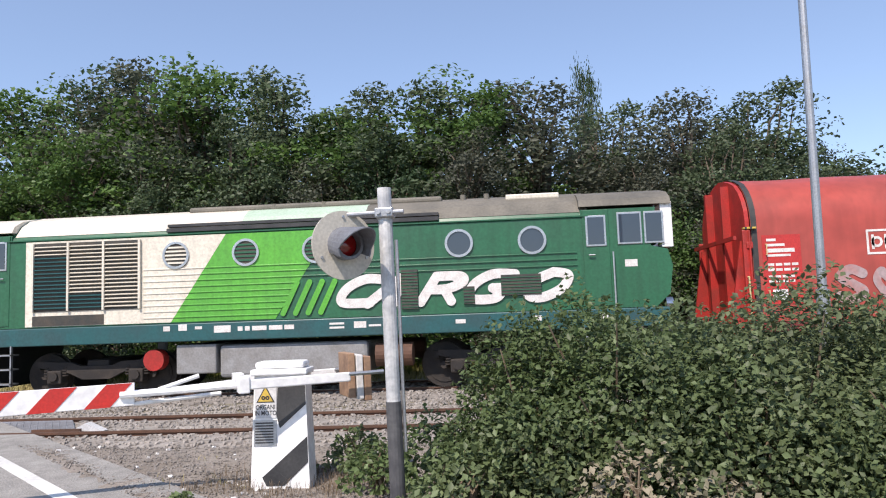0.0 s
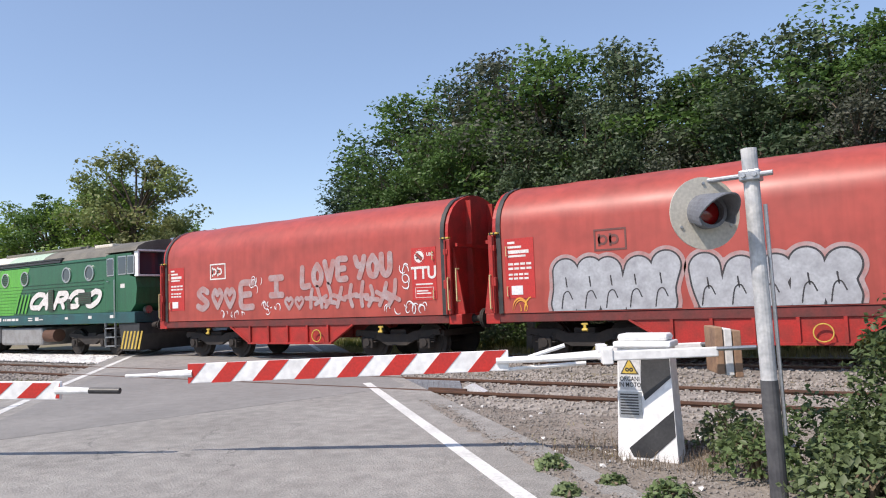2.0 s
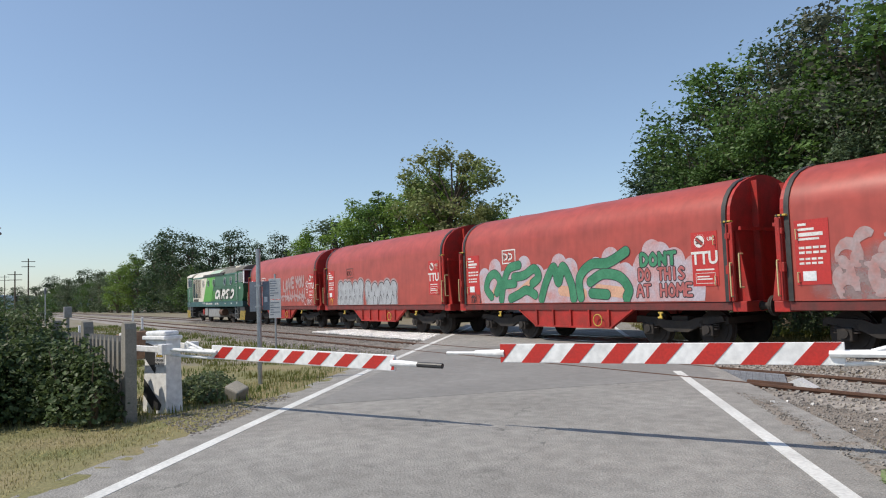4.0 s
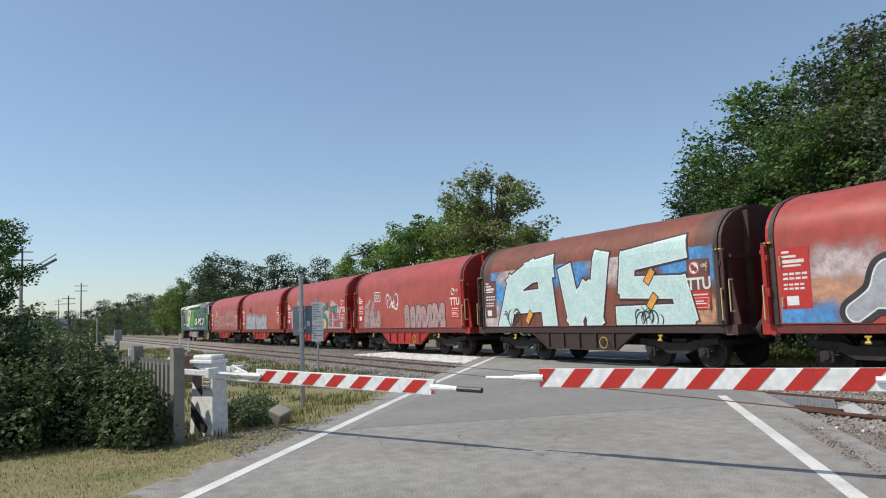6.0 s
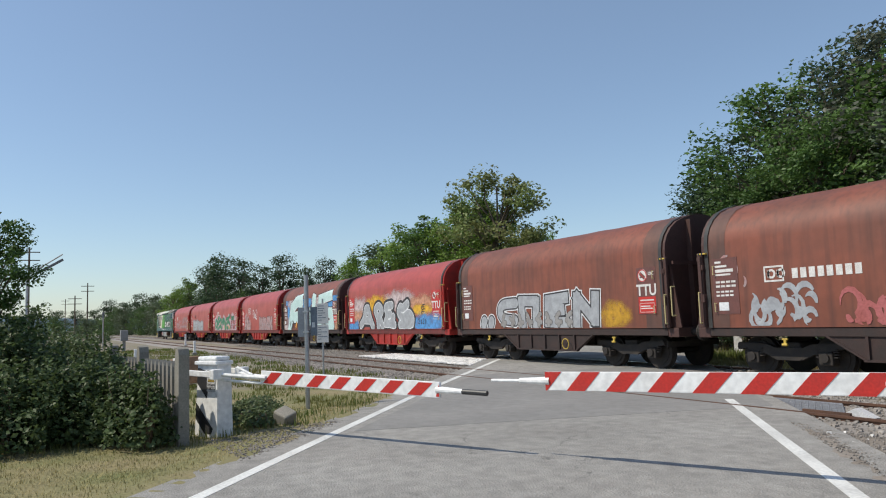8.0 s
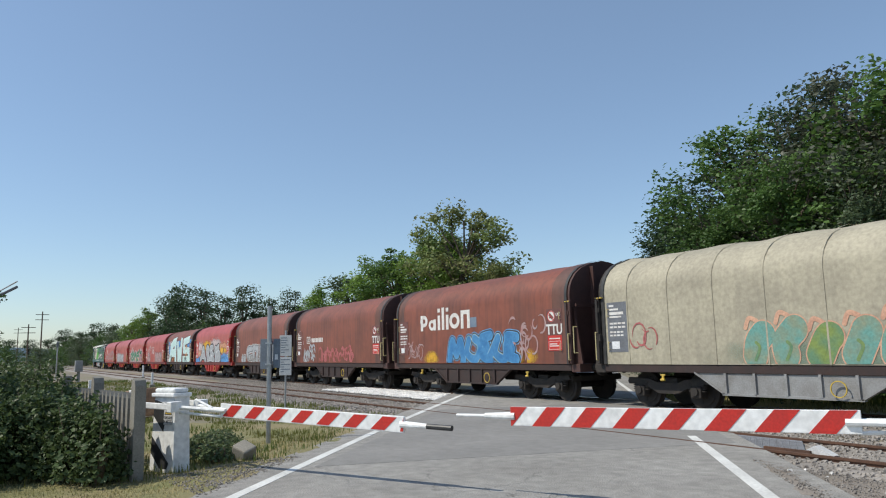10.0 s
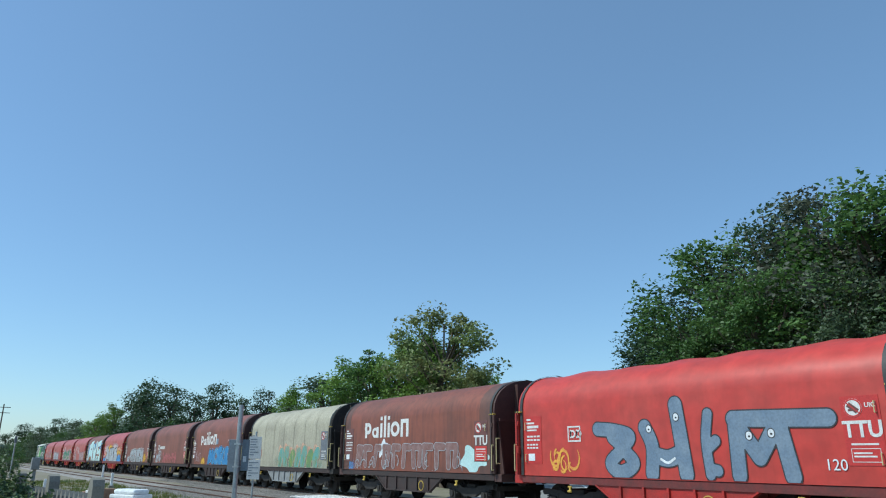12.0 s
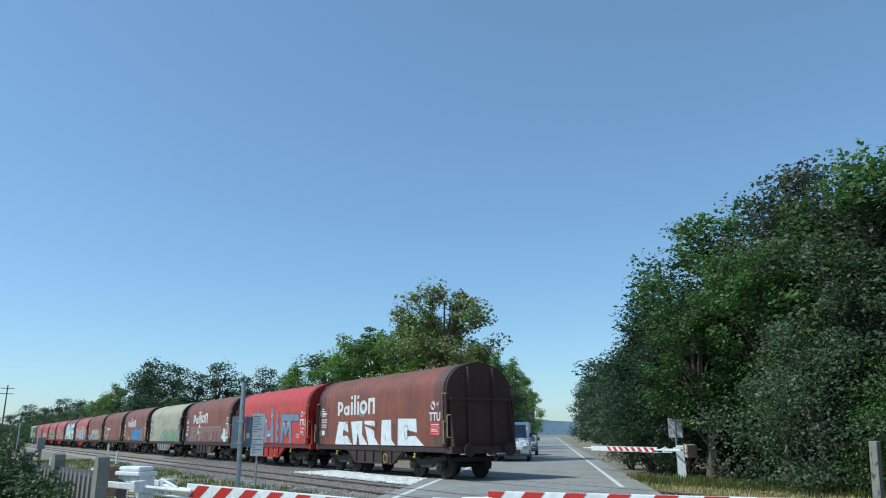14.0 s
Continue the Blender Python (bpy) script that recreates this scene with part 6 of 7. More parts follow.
    rod(b, (-2.9, -1.35, 0.75), (-2.9, -1.1, 0.75), 0.22, 20)
    part("air_tank", b, FRAME_RED, L)
    return L


LOCO = build_locomotive()

# how far the train has come by each second
TRAVEL = [(0.0, 0.0), (1.0, 12.32), (2.0, 24.69), (3.0, 37.15), (4.0, 49.69), (6.5, 81.69), (9.5, 121.10), (12.5, 161.10), (14.0, 181.30)]


def motions():
    """The train draws past; its wheels turn with it."""
    walk(LOCO, [(t, pose(-4.30 - d, T2, 0.01)) for t, d in TRAVEL])
    for k, w in enumerate(WAGONS):
        walk(w, [(t, pose(4.90 + HALF + 12.04 * k - d, T2, 0.01)) for t, d in TRAVEL])
    first = WHEELSETS[0]
    rows = []
    for f in range(0, 421):
        t = f / 30
        d = float(np.interp(t, [a for a, _ in TRAVEL], [b for _, b in TRAVEL]))
        rows.append((t, Matrix.Rotation(-d / 0.46, 4, "Y")))
    walk(first, rows)
    act, slot = first.animation_data.action, first.animation_data.action_slot
    for w in WHEELSETS[1:]:
        w.rotation_mode = "QUATERNION"
        w.animation_data_create()
        w.animation_data.action = act
        w.animation_data.action_slot = slot


# ---- the level crossing ----


def build_machine(at, turn, mirrored, label):
    """Barrier machine: tapered steel box with cap, striped front, warning plate and vent."""
    b = thing("barrier_machine", label, "level crossing barrier", Matrix.Translation(at) @ Matrix.Rotation(radians(turn), 4, "Z"), "barrier machines")
    bm = bmesh.new()
    lo, hi = 0.285, 0.245
    v = [bm.verts.new((sx * w, (sy * w * 0.9 if sy < 0 else w * 0.1), z)) for z, w in ((-0.1, lo), (1.0, hi)) for sx, sy in ((-1, -1), (1, -1), (1, 1), (-1, 1))]
    for f in ((0, 1, 5, 4), (1, 2, 6, 5), (2, 3, 7, 6), (3, 0, 4, 7), (4, 5, 6, 7)):
        bm.faces.new([v[k] for k in f])
    bmesh.ops.recalc_face_normals(bm, faces=bm.faces)
    body = part("body", bm, WHITE, b)
    part("cap", slab(-0.275, 0.275, -0.27, 0.05, 1.0, 1.06, 0.015), WHITE, b)
    part("cap", slab(-0.24, 0.24, -0.24, 0.02, 1.06, 1.13, 0.03), WHITE, b)
    lean = lambda z: -0.2565 + (z + 0.1) * 0.0327 - 0.004
    def plate(name, pts, material, off, parent, lab=""):
        m = bmesh.new()
        front = [m.verts.new((x, lean(z) - off, z)) for x, z in pts]
        back = [m.verts.new((x, lean(z) + 0.01, z)) for x, z in pts]
        m.faces.new(front)
        for i in range(len(pts)):
            j = (i + 1) % len(pts)
            m.faces.new((front[i], back[i], back[j], front[j]))
        bmesh.ops.recalc_face_normals(m, faces=m.faces)
        return part(name, m, material, parent, lab)
    for pts in ([(-0.02, 0.90), (0.20, 0.95), (0.242, 0.95), (0.252, 0.72), (0.0, 0.50), (-0.03, 0.62)], [(-0.17, 0.05), (0.262, 0.42), (0.268, 0.18), (0.04, -0.03), (-0.13, -0.03)]):
        plate("stripe", pts if not mirrored else [(-x, z) for x, z in pts][::-1], BLACK, 0.001, body, "black diagonal stripe")
    sx = -0.135 if not mirrored else 0.11
    p = plate("warning_plate", [(sx - 0.105, 0.60), (sx + 0.105, 0.60), (sx + 0.105, 0.93), (sx - 0.105, 0.93)], SIGN_WHITE, 0.004, body, "white warning plate with a yellow triangle")
    plate("triangle_rim", [(sx - 0.09, 0.745), (sx + 0.09, 0.745), (sx, 0.905)], BLACK, 0.006, p)
    plate("triangle", [(sx - 0.072, 0.755), (sx + 0.072, 0.755), (sx, 0.885)], YELLOW, 0.008, p)
    g = bmesh.new()
    for dx in (-0.02, 0.02):
        ring(g, (sx + dx, 0.79), 0.008, 0.02, lean(0.79) - 0.011, lean(0.79) - 0.009, 10)
    part("gears", g, BLACK, p)
    for words, z in (("ORGANI", 0.70), ("IN MOTO", 0.645)):
        o = part("lettering", lettering(words, 0.062, BLACK, 0.001, 0.0008, squeeze=0.8), BLACK, p)
        o.matrix_basis = Matrix.Translation((sx, lean(z) - 0.006, z))
    if not mirrored:
        vt = plate("vent", [(-0.25, 0.34), (-0.03, 0.34), (-0.03, 0.58), (-0.25, 0.58)], GALV, 0.004, body, "louvred vent")
        for k in range(8):
            plate("louvre", [(-0.235, 0.365 + 0.026 * k), (-0.06, 0.365 + 0.026 * k), (-0.06, 0.378 + 0.026 * k), (-0.235, 0.378 + 0.026 * k)], BLACK, 0.006, vt)
    return b


def build_arm(host, at, far, root, tip, end, lean=1, h=0.10, dark_end=False):
    """Lowered arm: striped board, end rod, yoke tubes at its root and a counterweight behind the pivot. Distances run from the pivot."""
    at, far = Vector(at), Vector(far)
    d = (far - at).normalized()
    rot = Matrix((d, Vector((0, 0, 1)).cross(d), d.cross(Vector((0, 0, 1)).cross(d)))).transposed().to_4x4()
    a = new("pivot")
    a.matrix_basis = Matrix.Translation(at) @ rot
    # local: x along the arm, y sideways, z up
    board = part("board", slab(root, tip, -0.02, 0.02, -h, h, 0.006), WHITE, a)
    for side in (-1, 1):
        for k in range(-1, 8):
            lo, hi = 0.25 + 0.44 * k, 0.46 + 0.44 * k
            if lean < 0:
                lo, hi, slant = tip - hi, tip - lo, -0.18
            else:
                lo, hi, slant = root + lo - 0.2, root + hi - 0.2, 0.18
            x = [min(max(u, root + 0.004), tip - 0.004) for u in (lo, hi, hi + slant, lo + slant)]
            if max(x) - min(x) < 0.03:
                continue
            y = side * 0.0225
            g = h if lean < 0 else h * 0.84
            corners = list(zip(x, (-g, -g, g, g)))
            pts = [p for i, p in enumerate(corners) if p not in corners[:i]]
            if len(pts) > 2:
                part("stripe", prism(bmesh.new(), pts, "y", y - 0.0018, y + 0.0018), BAR_RED, board)
    bm = bmesh.new()
    rod(bm, (tip - 0.05, 0, 0.0), (tip + 0.32, 0, 0.0), 0.045, 10, 0.03)
    rod(bm, (tip + 0.25, 0, 0.0), (end, 0, 0.0), 0.018, 8)
    part("end_rod", bm, WHITE, a)
    if dark_end:
        part("end_sleeve", rod(bmesh.new(), (end - 0.32, 0, 0.0), (end + 0.02, 0, 0.0), 0.032, 10), BLACK, a, "worn black sleeve")
    for s in (-1, 1):
        bm = bmesh.new()
        rod(bm, (0.30, s * 0.20, 0.02), (root - 0.28, s * 0.06, 0.0), 0.028, 8)
        rod(bm, (root - 0.30, s * 0.06, 0.0), (root + 0.12, s * 0.03, 0.0), 0.03, 8)
        part("tube", bm, WHITE, a)
        part("yoke", slab(-0.62, 0.42, s * 0.30 - 0.015, s * 0.30 + 0.015, -0.02, 0.07, 0.012), WHITE, a)
        part("bracket", slab(0.32, 0.42, *sorted((s * 0.14, s * 0.33)), -0.05, 0.10, 0.01), WHITE, a)
    bm = bmesh.new()
    rod(bm, (root - 0.75, -0.12, -0.07), (root + 0.02, 0, -0.09), 0.02, 8)
    rod(bm, (root - 0.55, 0, 0.12), (root - 0.2, 0, 0.02), 0.02, 8)
    part("brace", bm, WHITE, a)
    for k, (x, m) in enumerate(((-0.66, WOOD), (-0.74, PALE_STONE), (-0.82, WOOD))):
        part("counterweight", slab(x - 0.035, x + 0.035, -0.20, 0.20, -0.19 - 0.02 * k, 0.24 - 0.02 * k, 0.008), m, a, "brown counterweight slab")
    bm = bmesh.new()
    for s in (-0.30, 0.30):
        rod(bm, (-0.95, s, 0.05), (-0.6, s, 0.05), 0.02, 8)
    part("bolt", bm, GALV, a)
    to_host = host.matrix_basis.inverted() @ a.matrix_basis
    for c in list(a.children):
        c.parent = host
        c.matrix_basis = to_host @ c.matrix_basis
    bpy.data.objects.remove(a)


R_BOX, L_BOX = Vector((-2.15, 6.86, 0)), Vector((-11.42, 2.35, 0))
_m = build_machine(R_BOX + Vector((0, 0.12, 0)), 2, False, "barrier machine, black diagonal stripes, long lowered striped arm")
build_arm(_m, (-2.15, 6.80, 0.93), (-6.27, 4.76, 0.874), 1.29, 4.59, 5.28, -1)
_m = build_machine(L_BOX, 24, True, "weathered white barrier machine beside a concrete fence, arm lowered")
build_arm(_m, (-11.37, 2.25, 0.86), (-7.52, 4.14, 0.735), 1.10, 4.28, 4.92, 1, 0.095, True)


def build_signal():
    s = thing("crossing_signal", "grey post with a round red stop light, paint peeling", "signal", Matrix.Translation((-0.87, 5.73, 0)) @ Matrix.Rotation(radians(-1.0), 4, "Y"))
    bm = bmesh.new()
    rod(bm, (0, 0, 0.85), (0, 0, 2.58), 0.058, 16)
    part("post", bm, SIGNAL_GREY, s)
    bm = bmesh.new()
    rod(bm, (0, 0, -0.15), (0, 0, 0.85), 0.063, 16)
    part("post_foot", bm, TAR, s, "black tarred foot")
    bm = bmesh.new()
    rod(bm, (0.078, 0.02, 0.45), (0.078, 0.02, 2.15), 0.015, 8)
    part("conduit", bm, GALV, s)
    bm = bmesh.new()
    rod(bm, (-0.36, -0.06, 2.37), (0.16, -0.06, 2.37), 0.02, 10)
    part("crossarm", bm, GALV, s)
    bm = bmesh.new()
    box(bm, -0.075, 0.075, -0.085, 0.075, 2.33, 2.41, 0.01)
    for x in (-0.04, 0.04):
        rod(bm, (x, -0.11, 2.37), (x, -0.07, 2.37), 0.018, 6)
    part("clamp", bm, GALV, s)
    head = part("back_plate", bmesh.new(), PLATE_BLUE, s, "round beige back plate")
    face = Matrix.Translation((-0.33, -0.10, 2.12)) @ Matrix.Rotation(radians(40), 4, "Z")
    bm = bmesh.new()
    rod(bm, (0, 0.0, 0), (0, 0.015, 0), 0.28, 40)
    bm.to_mesh(head.data)
    bm.free()
    head.matrix_basis = face
    bm = bmesh.new()
    ring(bm, (0, 0), 0.10, 0.125, -0.10, 0.0, 28)
    part("lamp_ring", bm, VISOR, head)
    bm = bmesh.new()
    bmesh.ops.create_uvsphere(bm, u_segments=24, v_segments=12, radius=0.105, matrix=Matrix.Translation((0, -0.01, 0)) @ Matrix.Diagonal((1, 0.45, 1, 1)))
    part("lens", bm, LENS_RED, head, "dark red lens", True)
    # half-tube visor
    vs, fs = [], []
    n = 18
    for i in range(n + 1):
        a = radians(-25 + 230 * i / n)
        for r, y0 in ((0.138, 0.0), (0.148, 0.0)):
            reach = -0.40 + 0.22 * (1 - math.sin(max(0, min(math.pi, a))))
            vs += [(r * math.cos(a), y0, r * math.sin(a)), (r * math.cos(a), reach, r * math.sin(a) - 0.05)]
    for i in range(n):
        p, q = 4 * i, 4 * i + 4
        fs += [(p, p + 1, q + 1, q), (p + 2, q + 2, q + 3, p + 3), (p + 1, p + 3, q + 3, q + 1)]
    part("visor", mesh_of("visor", vs, fs, VISOR), VISOR, head, "grey sheet-metal visor")
    for dx, dz in ((-0.2, -0.1), (0.2, -0.1), (0, 0.23)):
        bm = bmesh.new()
        rod(bm, (dx, -0.012, dz), (dx, 0.0, dz), 0.012, 8)
        part("bolt", bm, GALV, head)


build_signal()


def build_lamp_post():
    p = thing("lamp_post", "tall slim galvanised lamp post behind the bushes", "lamp post", Matrix.Translation((3.45, 7.98, 0)) @ Matrix.Rotation(radians(0.6), 4, "Y"))
    bm = bmesh.new()
    rod(bm, (0, 0, 1.62), (0, 0, 7.6), 0.048, 14, 0.036)
    part("shaft", bm, GALV, p)
    bm = bmesh.new()
    rod(bm, (0, 0, -0.2), (0, 0, 1.65), 0.07, 14)
    part("foot", bm, GALV, p)


build_lamp_post()


def build_sign_post():
    p = thing("sign_post", "galvanised post with grey sheet-metal plates seen from behind", "sign", Matrix.Translation((-13.49, 4.44, 0)))
    bm = bmesh.new()
    rod(bm, (0, 0, -0.2), (0, 0, 2.53), 0.045, 12)
    part("post", bm, GALV, p)
    m = Matrix.Rotation(radians(52), 4, "Z")
    bm = box(bmesh.new(), -0.20, 0.04, 0.05, 0.07, 1.32, 1.90, 0.004, m)
    part("plate", bm, PANEL_GREY, p, "dark grey plate")
    bm = box(bmesh.new(), 0.06, 0.20, 0.04, 0.06, 1.34, 1.90, 0.004, m)
    part("plate", bm, PANEL_GREY, p, "dark grey plate")
    part("paper_label", box(bmesh.new(), 0.10, 0.16, 0.03, 0.036, 1.5, 1.6, 0, m), SPRAY_WHITE, p)
    for z in (1.4, 1.8):
        part("clip", box(bmesh.new(), -0.06, 0.06, -0.055, 0.06, z, z + 0.03, 0, m), GALV, p)


build_sign_post()


def build_notice():
    p = thing("notice_board", "pale notice board of two panels with lines of small print", "notice board", Matrix.Translation((-21.85, 7.71, 0)) @ Matrix.Rotation(radians(58), 4, "Z"))
    bm = bmesh.new()
    rod(bm, (0, 0.04, -0.2), (0, 0.04, 2.35), 0.03, 10)
    part("post", bm, GALV, p)
    for z0, z1 in ((0.95, 1.52), (1.55, 2.20)):
        board = part("panel", slab(-0.19, 0.19, -0.01, 0.01, z0, z1, 0.004), SIGN_WHITE, p)
        bm = bmesh.new()
        z = z1 - 0.08
        while z > z0 + 0.06:
            box(bm, -0.15, 0.05 + 0.1 * math.sin(z * 40), -0.013, -0.010, z - 0.015, z + 0.01)
            z -= 0.075
        part("writing", bm, PANEL_GREY, board)


build_notice()


def build_fence():
    f = thing("concrete_fence", "old grey concrete picket fence half hidden in a hedge", "fence")
    a, b = Vector((-10.72, 1.68, 0)), Vector((-22.0, 0.2, 0))
    d = (b - a).normalized()
    ang = math.atan2(d.y, d.x)
    post = share(prism(bmesh.new(), [(-0.09, -0.2), (0.09, -0.2), (0.09, 1.2), (0.06, 1.28), (0, 1.31), (-0.06, 1.28), (-0.09, 1.2)], "y", -0.075, 0.075), "post", CONCRETE)
    picket = share(prism(bmesh.new(), [(-0.05, 0.0), (0.05, 0.0), (0.05, 1.02), (0.0, 1.10), (-0.05, 1.02)], "y", -0.03, 0.03), "picket", CONCRETE)
    n = 0
    while n * 2.2 < (b - a).length:
        o = part("post", post, CONCRETE, f)
        o.matrix_basis = Matrix.Translation(a + d * 2.2 * n) @ Matrix.Rotation(ang, 4, "Z")
        for k in range(1, 10):
            o = part("picket", picket, CONCRETE, f)
            o.matrix_basis = Matrix.Translation(a + d * (2.2 * n + 0.22 * k)) @ Matrix.Rotation(ang, 4, "Z")
        for z in (0.25, 0.8):
            part("rail", box(bmesh.new(), 0.08, 2.12, -0.05, -0.031, z, z + 0.09, 0, Matrix.Translation(a + d * 2.2 * n) @ Matrix.Rotation(ang, 4, "Z")), CONCRETE, f)
        n += 1


build_fence()


def build_block():
    bm = bmesh.new()
    box(bm, -0.15, 0.15, -0.13, 0.13, -0.13, 0.11, 0.03, Matrix.Translation((-11.35, 3.35, 0.10)) @ Euler((0.3, 0.35, 0.5)).to_matrix().to_4x4())
    for v in bm.verts:
        v.co += Vector((noise.noise(v.co * 6), noise.noise(v.co * 6 + Vector((5, 0, 0))), 0)) * 0.03
    tagged(part("concrete_block", bm, CONCRETE), "tilted broken concrete block on the grass verge", "concrete block")


build_block()


def build_grating():
    g = thing("steel_grating", "dark steel anti-trespass grating between road and track", "grating")
    o = Vector((-8.75, 10.25, -0.03))
    u, v = Vector((1, 0, 0)), Vector((-0.55, 0.83, 0))
    for k in range(21):
        p = o + u * 0.12 * k
        part("bar", rod(bmesh.new(), p, p + v * 1.35, 0.010, 4), VISOR, g)
    for k in range(12):
        p = o + v * 0.122 * k
        part("bar", rod(bmesh.new(), p, p + u * 2.4, 0.010, 4), VISOR, g)
    for p, q in ((o, o + u * 2.4), (o + v * 1.35, o + v * 1.35 + u * 2.4)):
        part("edge_angle", rod(bmesh.new(), p, q, 0.02, 4), VISOR, g)
    w = thing("ramp_plate", "bent pale steel plate at the rail's end", "steel plate", Matrix.Translation((-6.5, 10.35, -0.03)))
    part("plate", prism(bmesh.new(), [(0.05, 0), (0.55, 0.0), (0.28, 0.12)], "y", -0.08, 0.08), SIGN_WHITE, w)
    part("angle", slab(-0.5, 0.25, -0.16, -0.11, -0.02, 0.05), RUST, w)


build_grating()


def far_posts():
    for x, y, h, lab in ((-44.0, 7.6, 0.75, "short white marker post by the track"), (-62.0, 10.0, 1.0, "short white marker post by the track"), (-30.0, 3.0, 0.8, "short white marker post by the track")):
        p = thing("marker_post", lab, "marker post", Matrix.Translation((x, y, 0)), "marker posts")
        part("post", slab(-0.06, 0.06, -0.06, 0.06, -0.1, h, 0.01), WHITE, p)
        part("foot", slab(-0.14, 0.14, -0.14, 0.14, -0.1, 0.08, 0.02), CONCRETE, p)
    p = thing("relay_cabinet", "small grey trackside relay cabinet on a stand", "relay cabinet", Matrix.Translation((-58.0, 5.0, 0)))
    part("cabinet", slab(-0.3, 0.3, -0.25, 0.25, 0.7, 1.5, 0.03), TANK_GREY, p)
    part("stand", slab(-0.1, 0.1, -0.1, 0.1, -0.1, 0.7), TANK_GREY, p)
    p = thing("track_signal", "slim grey dwarf signal post by the track", "signal", Matrix.Translation((-68.0, 4.2, 0)))
    bm = bmesh.new()
    rod(bm, (0, 0, -0.1), (0, 0, 2.9), 0.05, 8)
    part("post", bm, GALV, p)
    part("head", slab(-0.12, 0.12, -0.08, 0.08, 2.6, 3.1, 0.02), VISOR, p)
    for az, r, h in ((-87.5, 95, 7.2), (-88.3, 92, 5.6), (-88.9, 150, 7.5), (-91.2, 60, 7.8)):
        a = radians(az)
        p = thing("utility_pole", "weathered utility pole with short cross-arms", "utility pole", Matrix.Translation((r * math.sin(a), r * math.cos(a), 0)), "utility poles")
        bm = bmesh.new()
        rod(bm, (0, 0, -0.2), (0, 0, h), 0.10, 8, 0.06)
        part("pole", bm, BARK, p)
        for z in (h - 0.4, h - 1.0):
            part("crossarm", slab(-0.04, 0.04, -0.7, 0.7, z, z + 0.07), BARK, p)
    a = radians(-91.3)
    p = thing("street_lamp", "street lamp with a long flat lantern on a bent arm", "street lamp", Matrix.Translation((36 * math.sin(a), 36 * math.cos(a), 0)))
    bm = bmesh.new()
    rod(bm, (0, 0, -0.2), (0, 0, 4.1), 0.07, 10, 0.05)
    part("pole", bm, GALV, p)
    bm = bmesh.new()
    rod(bm, (0, 0, 4.08), (0.3, 1.35, 5.0), 0.03, 8)
    part("arm", bm, GALV, p)
    bm = box(bmesh.new(), -0.1, 0.1, 0.2, 1.5, -0.06, 0.05, 0.03, Matrix.Translation((0.05, 0.1, 4.0)) @ Matrix.Rotation(radians(32), 4, "X"))
    part("lantern", bm, VISOR, p)


far_posts()


def build_vehicle(at, turn, kind, label):
    """A van or a car facing +x in its own space."""
    v = thing("van" if kind == "van" else "car", label, "van" if kind == "van" else "car", Matrix.Translation(at) @ Matrix.Rotation(turn, 4, "Z"))
    if kind == "van":
        outline = [(-2.6, 0.35), (2.5, 0.35), (2.6, 0.75), (2.45, 1.10), (1.75, 1.30), (1.05, 2.15), (0.8, 2.28), (-2.5, 2.32), (-2.65, 2.0)]
        half, glass = 0.95, [(1.72, 1.34), (1.10, 2.10)]
    else:
        outline = [(-2.0, 0.32), (2.0, 0.32), (2.1, 0.62), (1.95, 0.85), (1.05, 0.98), (0.35, 1.44), (-1.1, 1.48), (-1.9, 1.05), (-2.1, 0.7)]
        half, glass = 0.86, [(1.0, 1.02), (0.40, 1.40)]
    bm = prism(bmesh.new(), outline, "y", -half, half)
    bmesh.ops.bevel(bm, geom=list(bm.edges), offset=0.06, segments=2, affect="EDGES")
    part("body", bm, VAN_WHITE if kind == "van" else TANK_GREY, v)
    (xa, za), (xb, zb) = glass
    bm = bmesh.new()
    n = Vector((zb - za, 0, xa - xb)).normalized() * 0.012
    q = [bm.verts.new(Vector(p) + n) for p in ((xa, -half + .12, za), (xa, half - .12, za), (xb, half - .2, zb), (xb, -half + .2, zb))]
    bm.faces.new(q)
    r = bmesh.ops.extrude_face_region(bm, geom=bm.faces[:])
    for e in r["geom"]:
        if isinstance(e, bmesh.types.BMVert):
            e.co -= n * 1.5
    bmesh.ops.recalc_face_normals(bm, faces=bm.faces)
    part("windscreen", bm, GLASS_DARK, v)
    for s in (-1, 1):
        part("headlight", slab(outline[2][0] - 0.2, outline[2][0] + 0.01, s * (half - 0.22) - 0.14, s * (half - 0.22) + 0.14, 0.72, 0.90, 0.03), CHROME, v)
        part("mirror", slab(xa - 0.45, xa - 0.3, *sorted((s * (half + 0.02), s * (half + 0.2))), za + 0.05, za + 0.28, 0.02), BLACK, v)
        for x in (-1.6, 1.55 if kind == "van" else 1.3):
            w = bmesh.new()
            rod(w, (x, s * (half - 0.16), 0.33), (x, s * (half + 0.02), 0.33), 0.33, 20)
            t = part("wheel", w, TYRE, v)
            w = bmesh.new()
            rod(w, (x, s * (half + 0.01), 0.33), (x, s * (half + 0.03), 0.33), 0.19, 14)
            part("rim", w, CHROME, t)
    part("grille", slab(outline[2][0] - 0.06, outline[2][0] + 0.015, -0.45, 0.45, 0.45, 0.68, 0.02), BLACK, v)
    part("bumper", slab(outline[2][0] - 0.12, outline[2][0] + 0.05, -half + .04, half - .04, 0.30, 0.44, 0.03), BLACK, v)


_back = math.atan2(-ROAD_D.y, -ROAD_D.x)
build_vehicle(on_road(46.0, -2.3), _back, "van", "white delivery van waiting beyond the crossing")
build_vehicle(on_road(58.0, -2.0), _back, "car", "grey car waiting behind the white van")


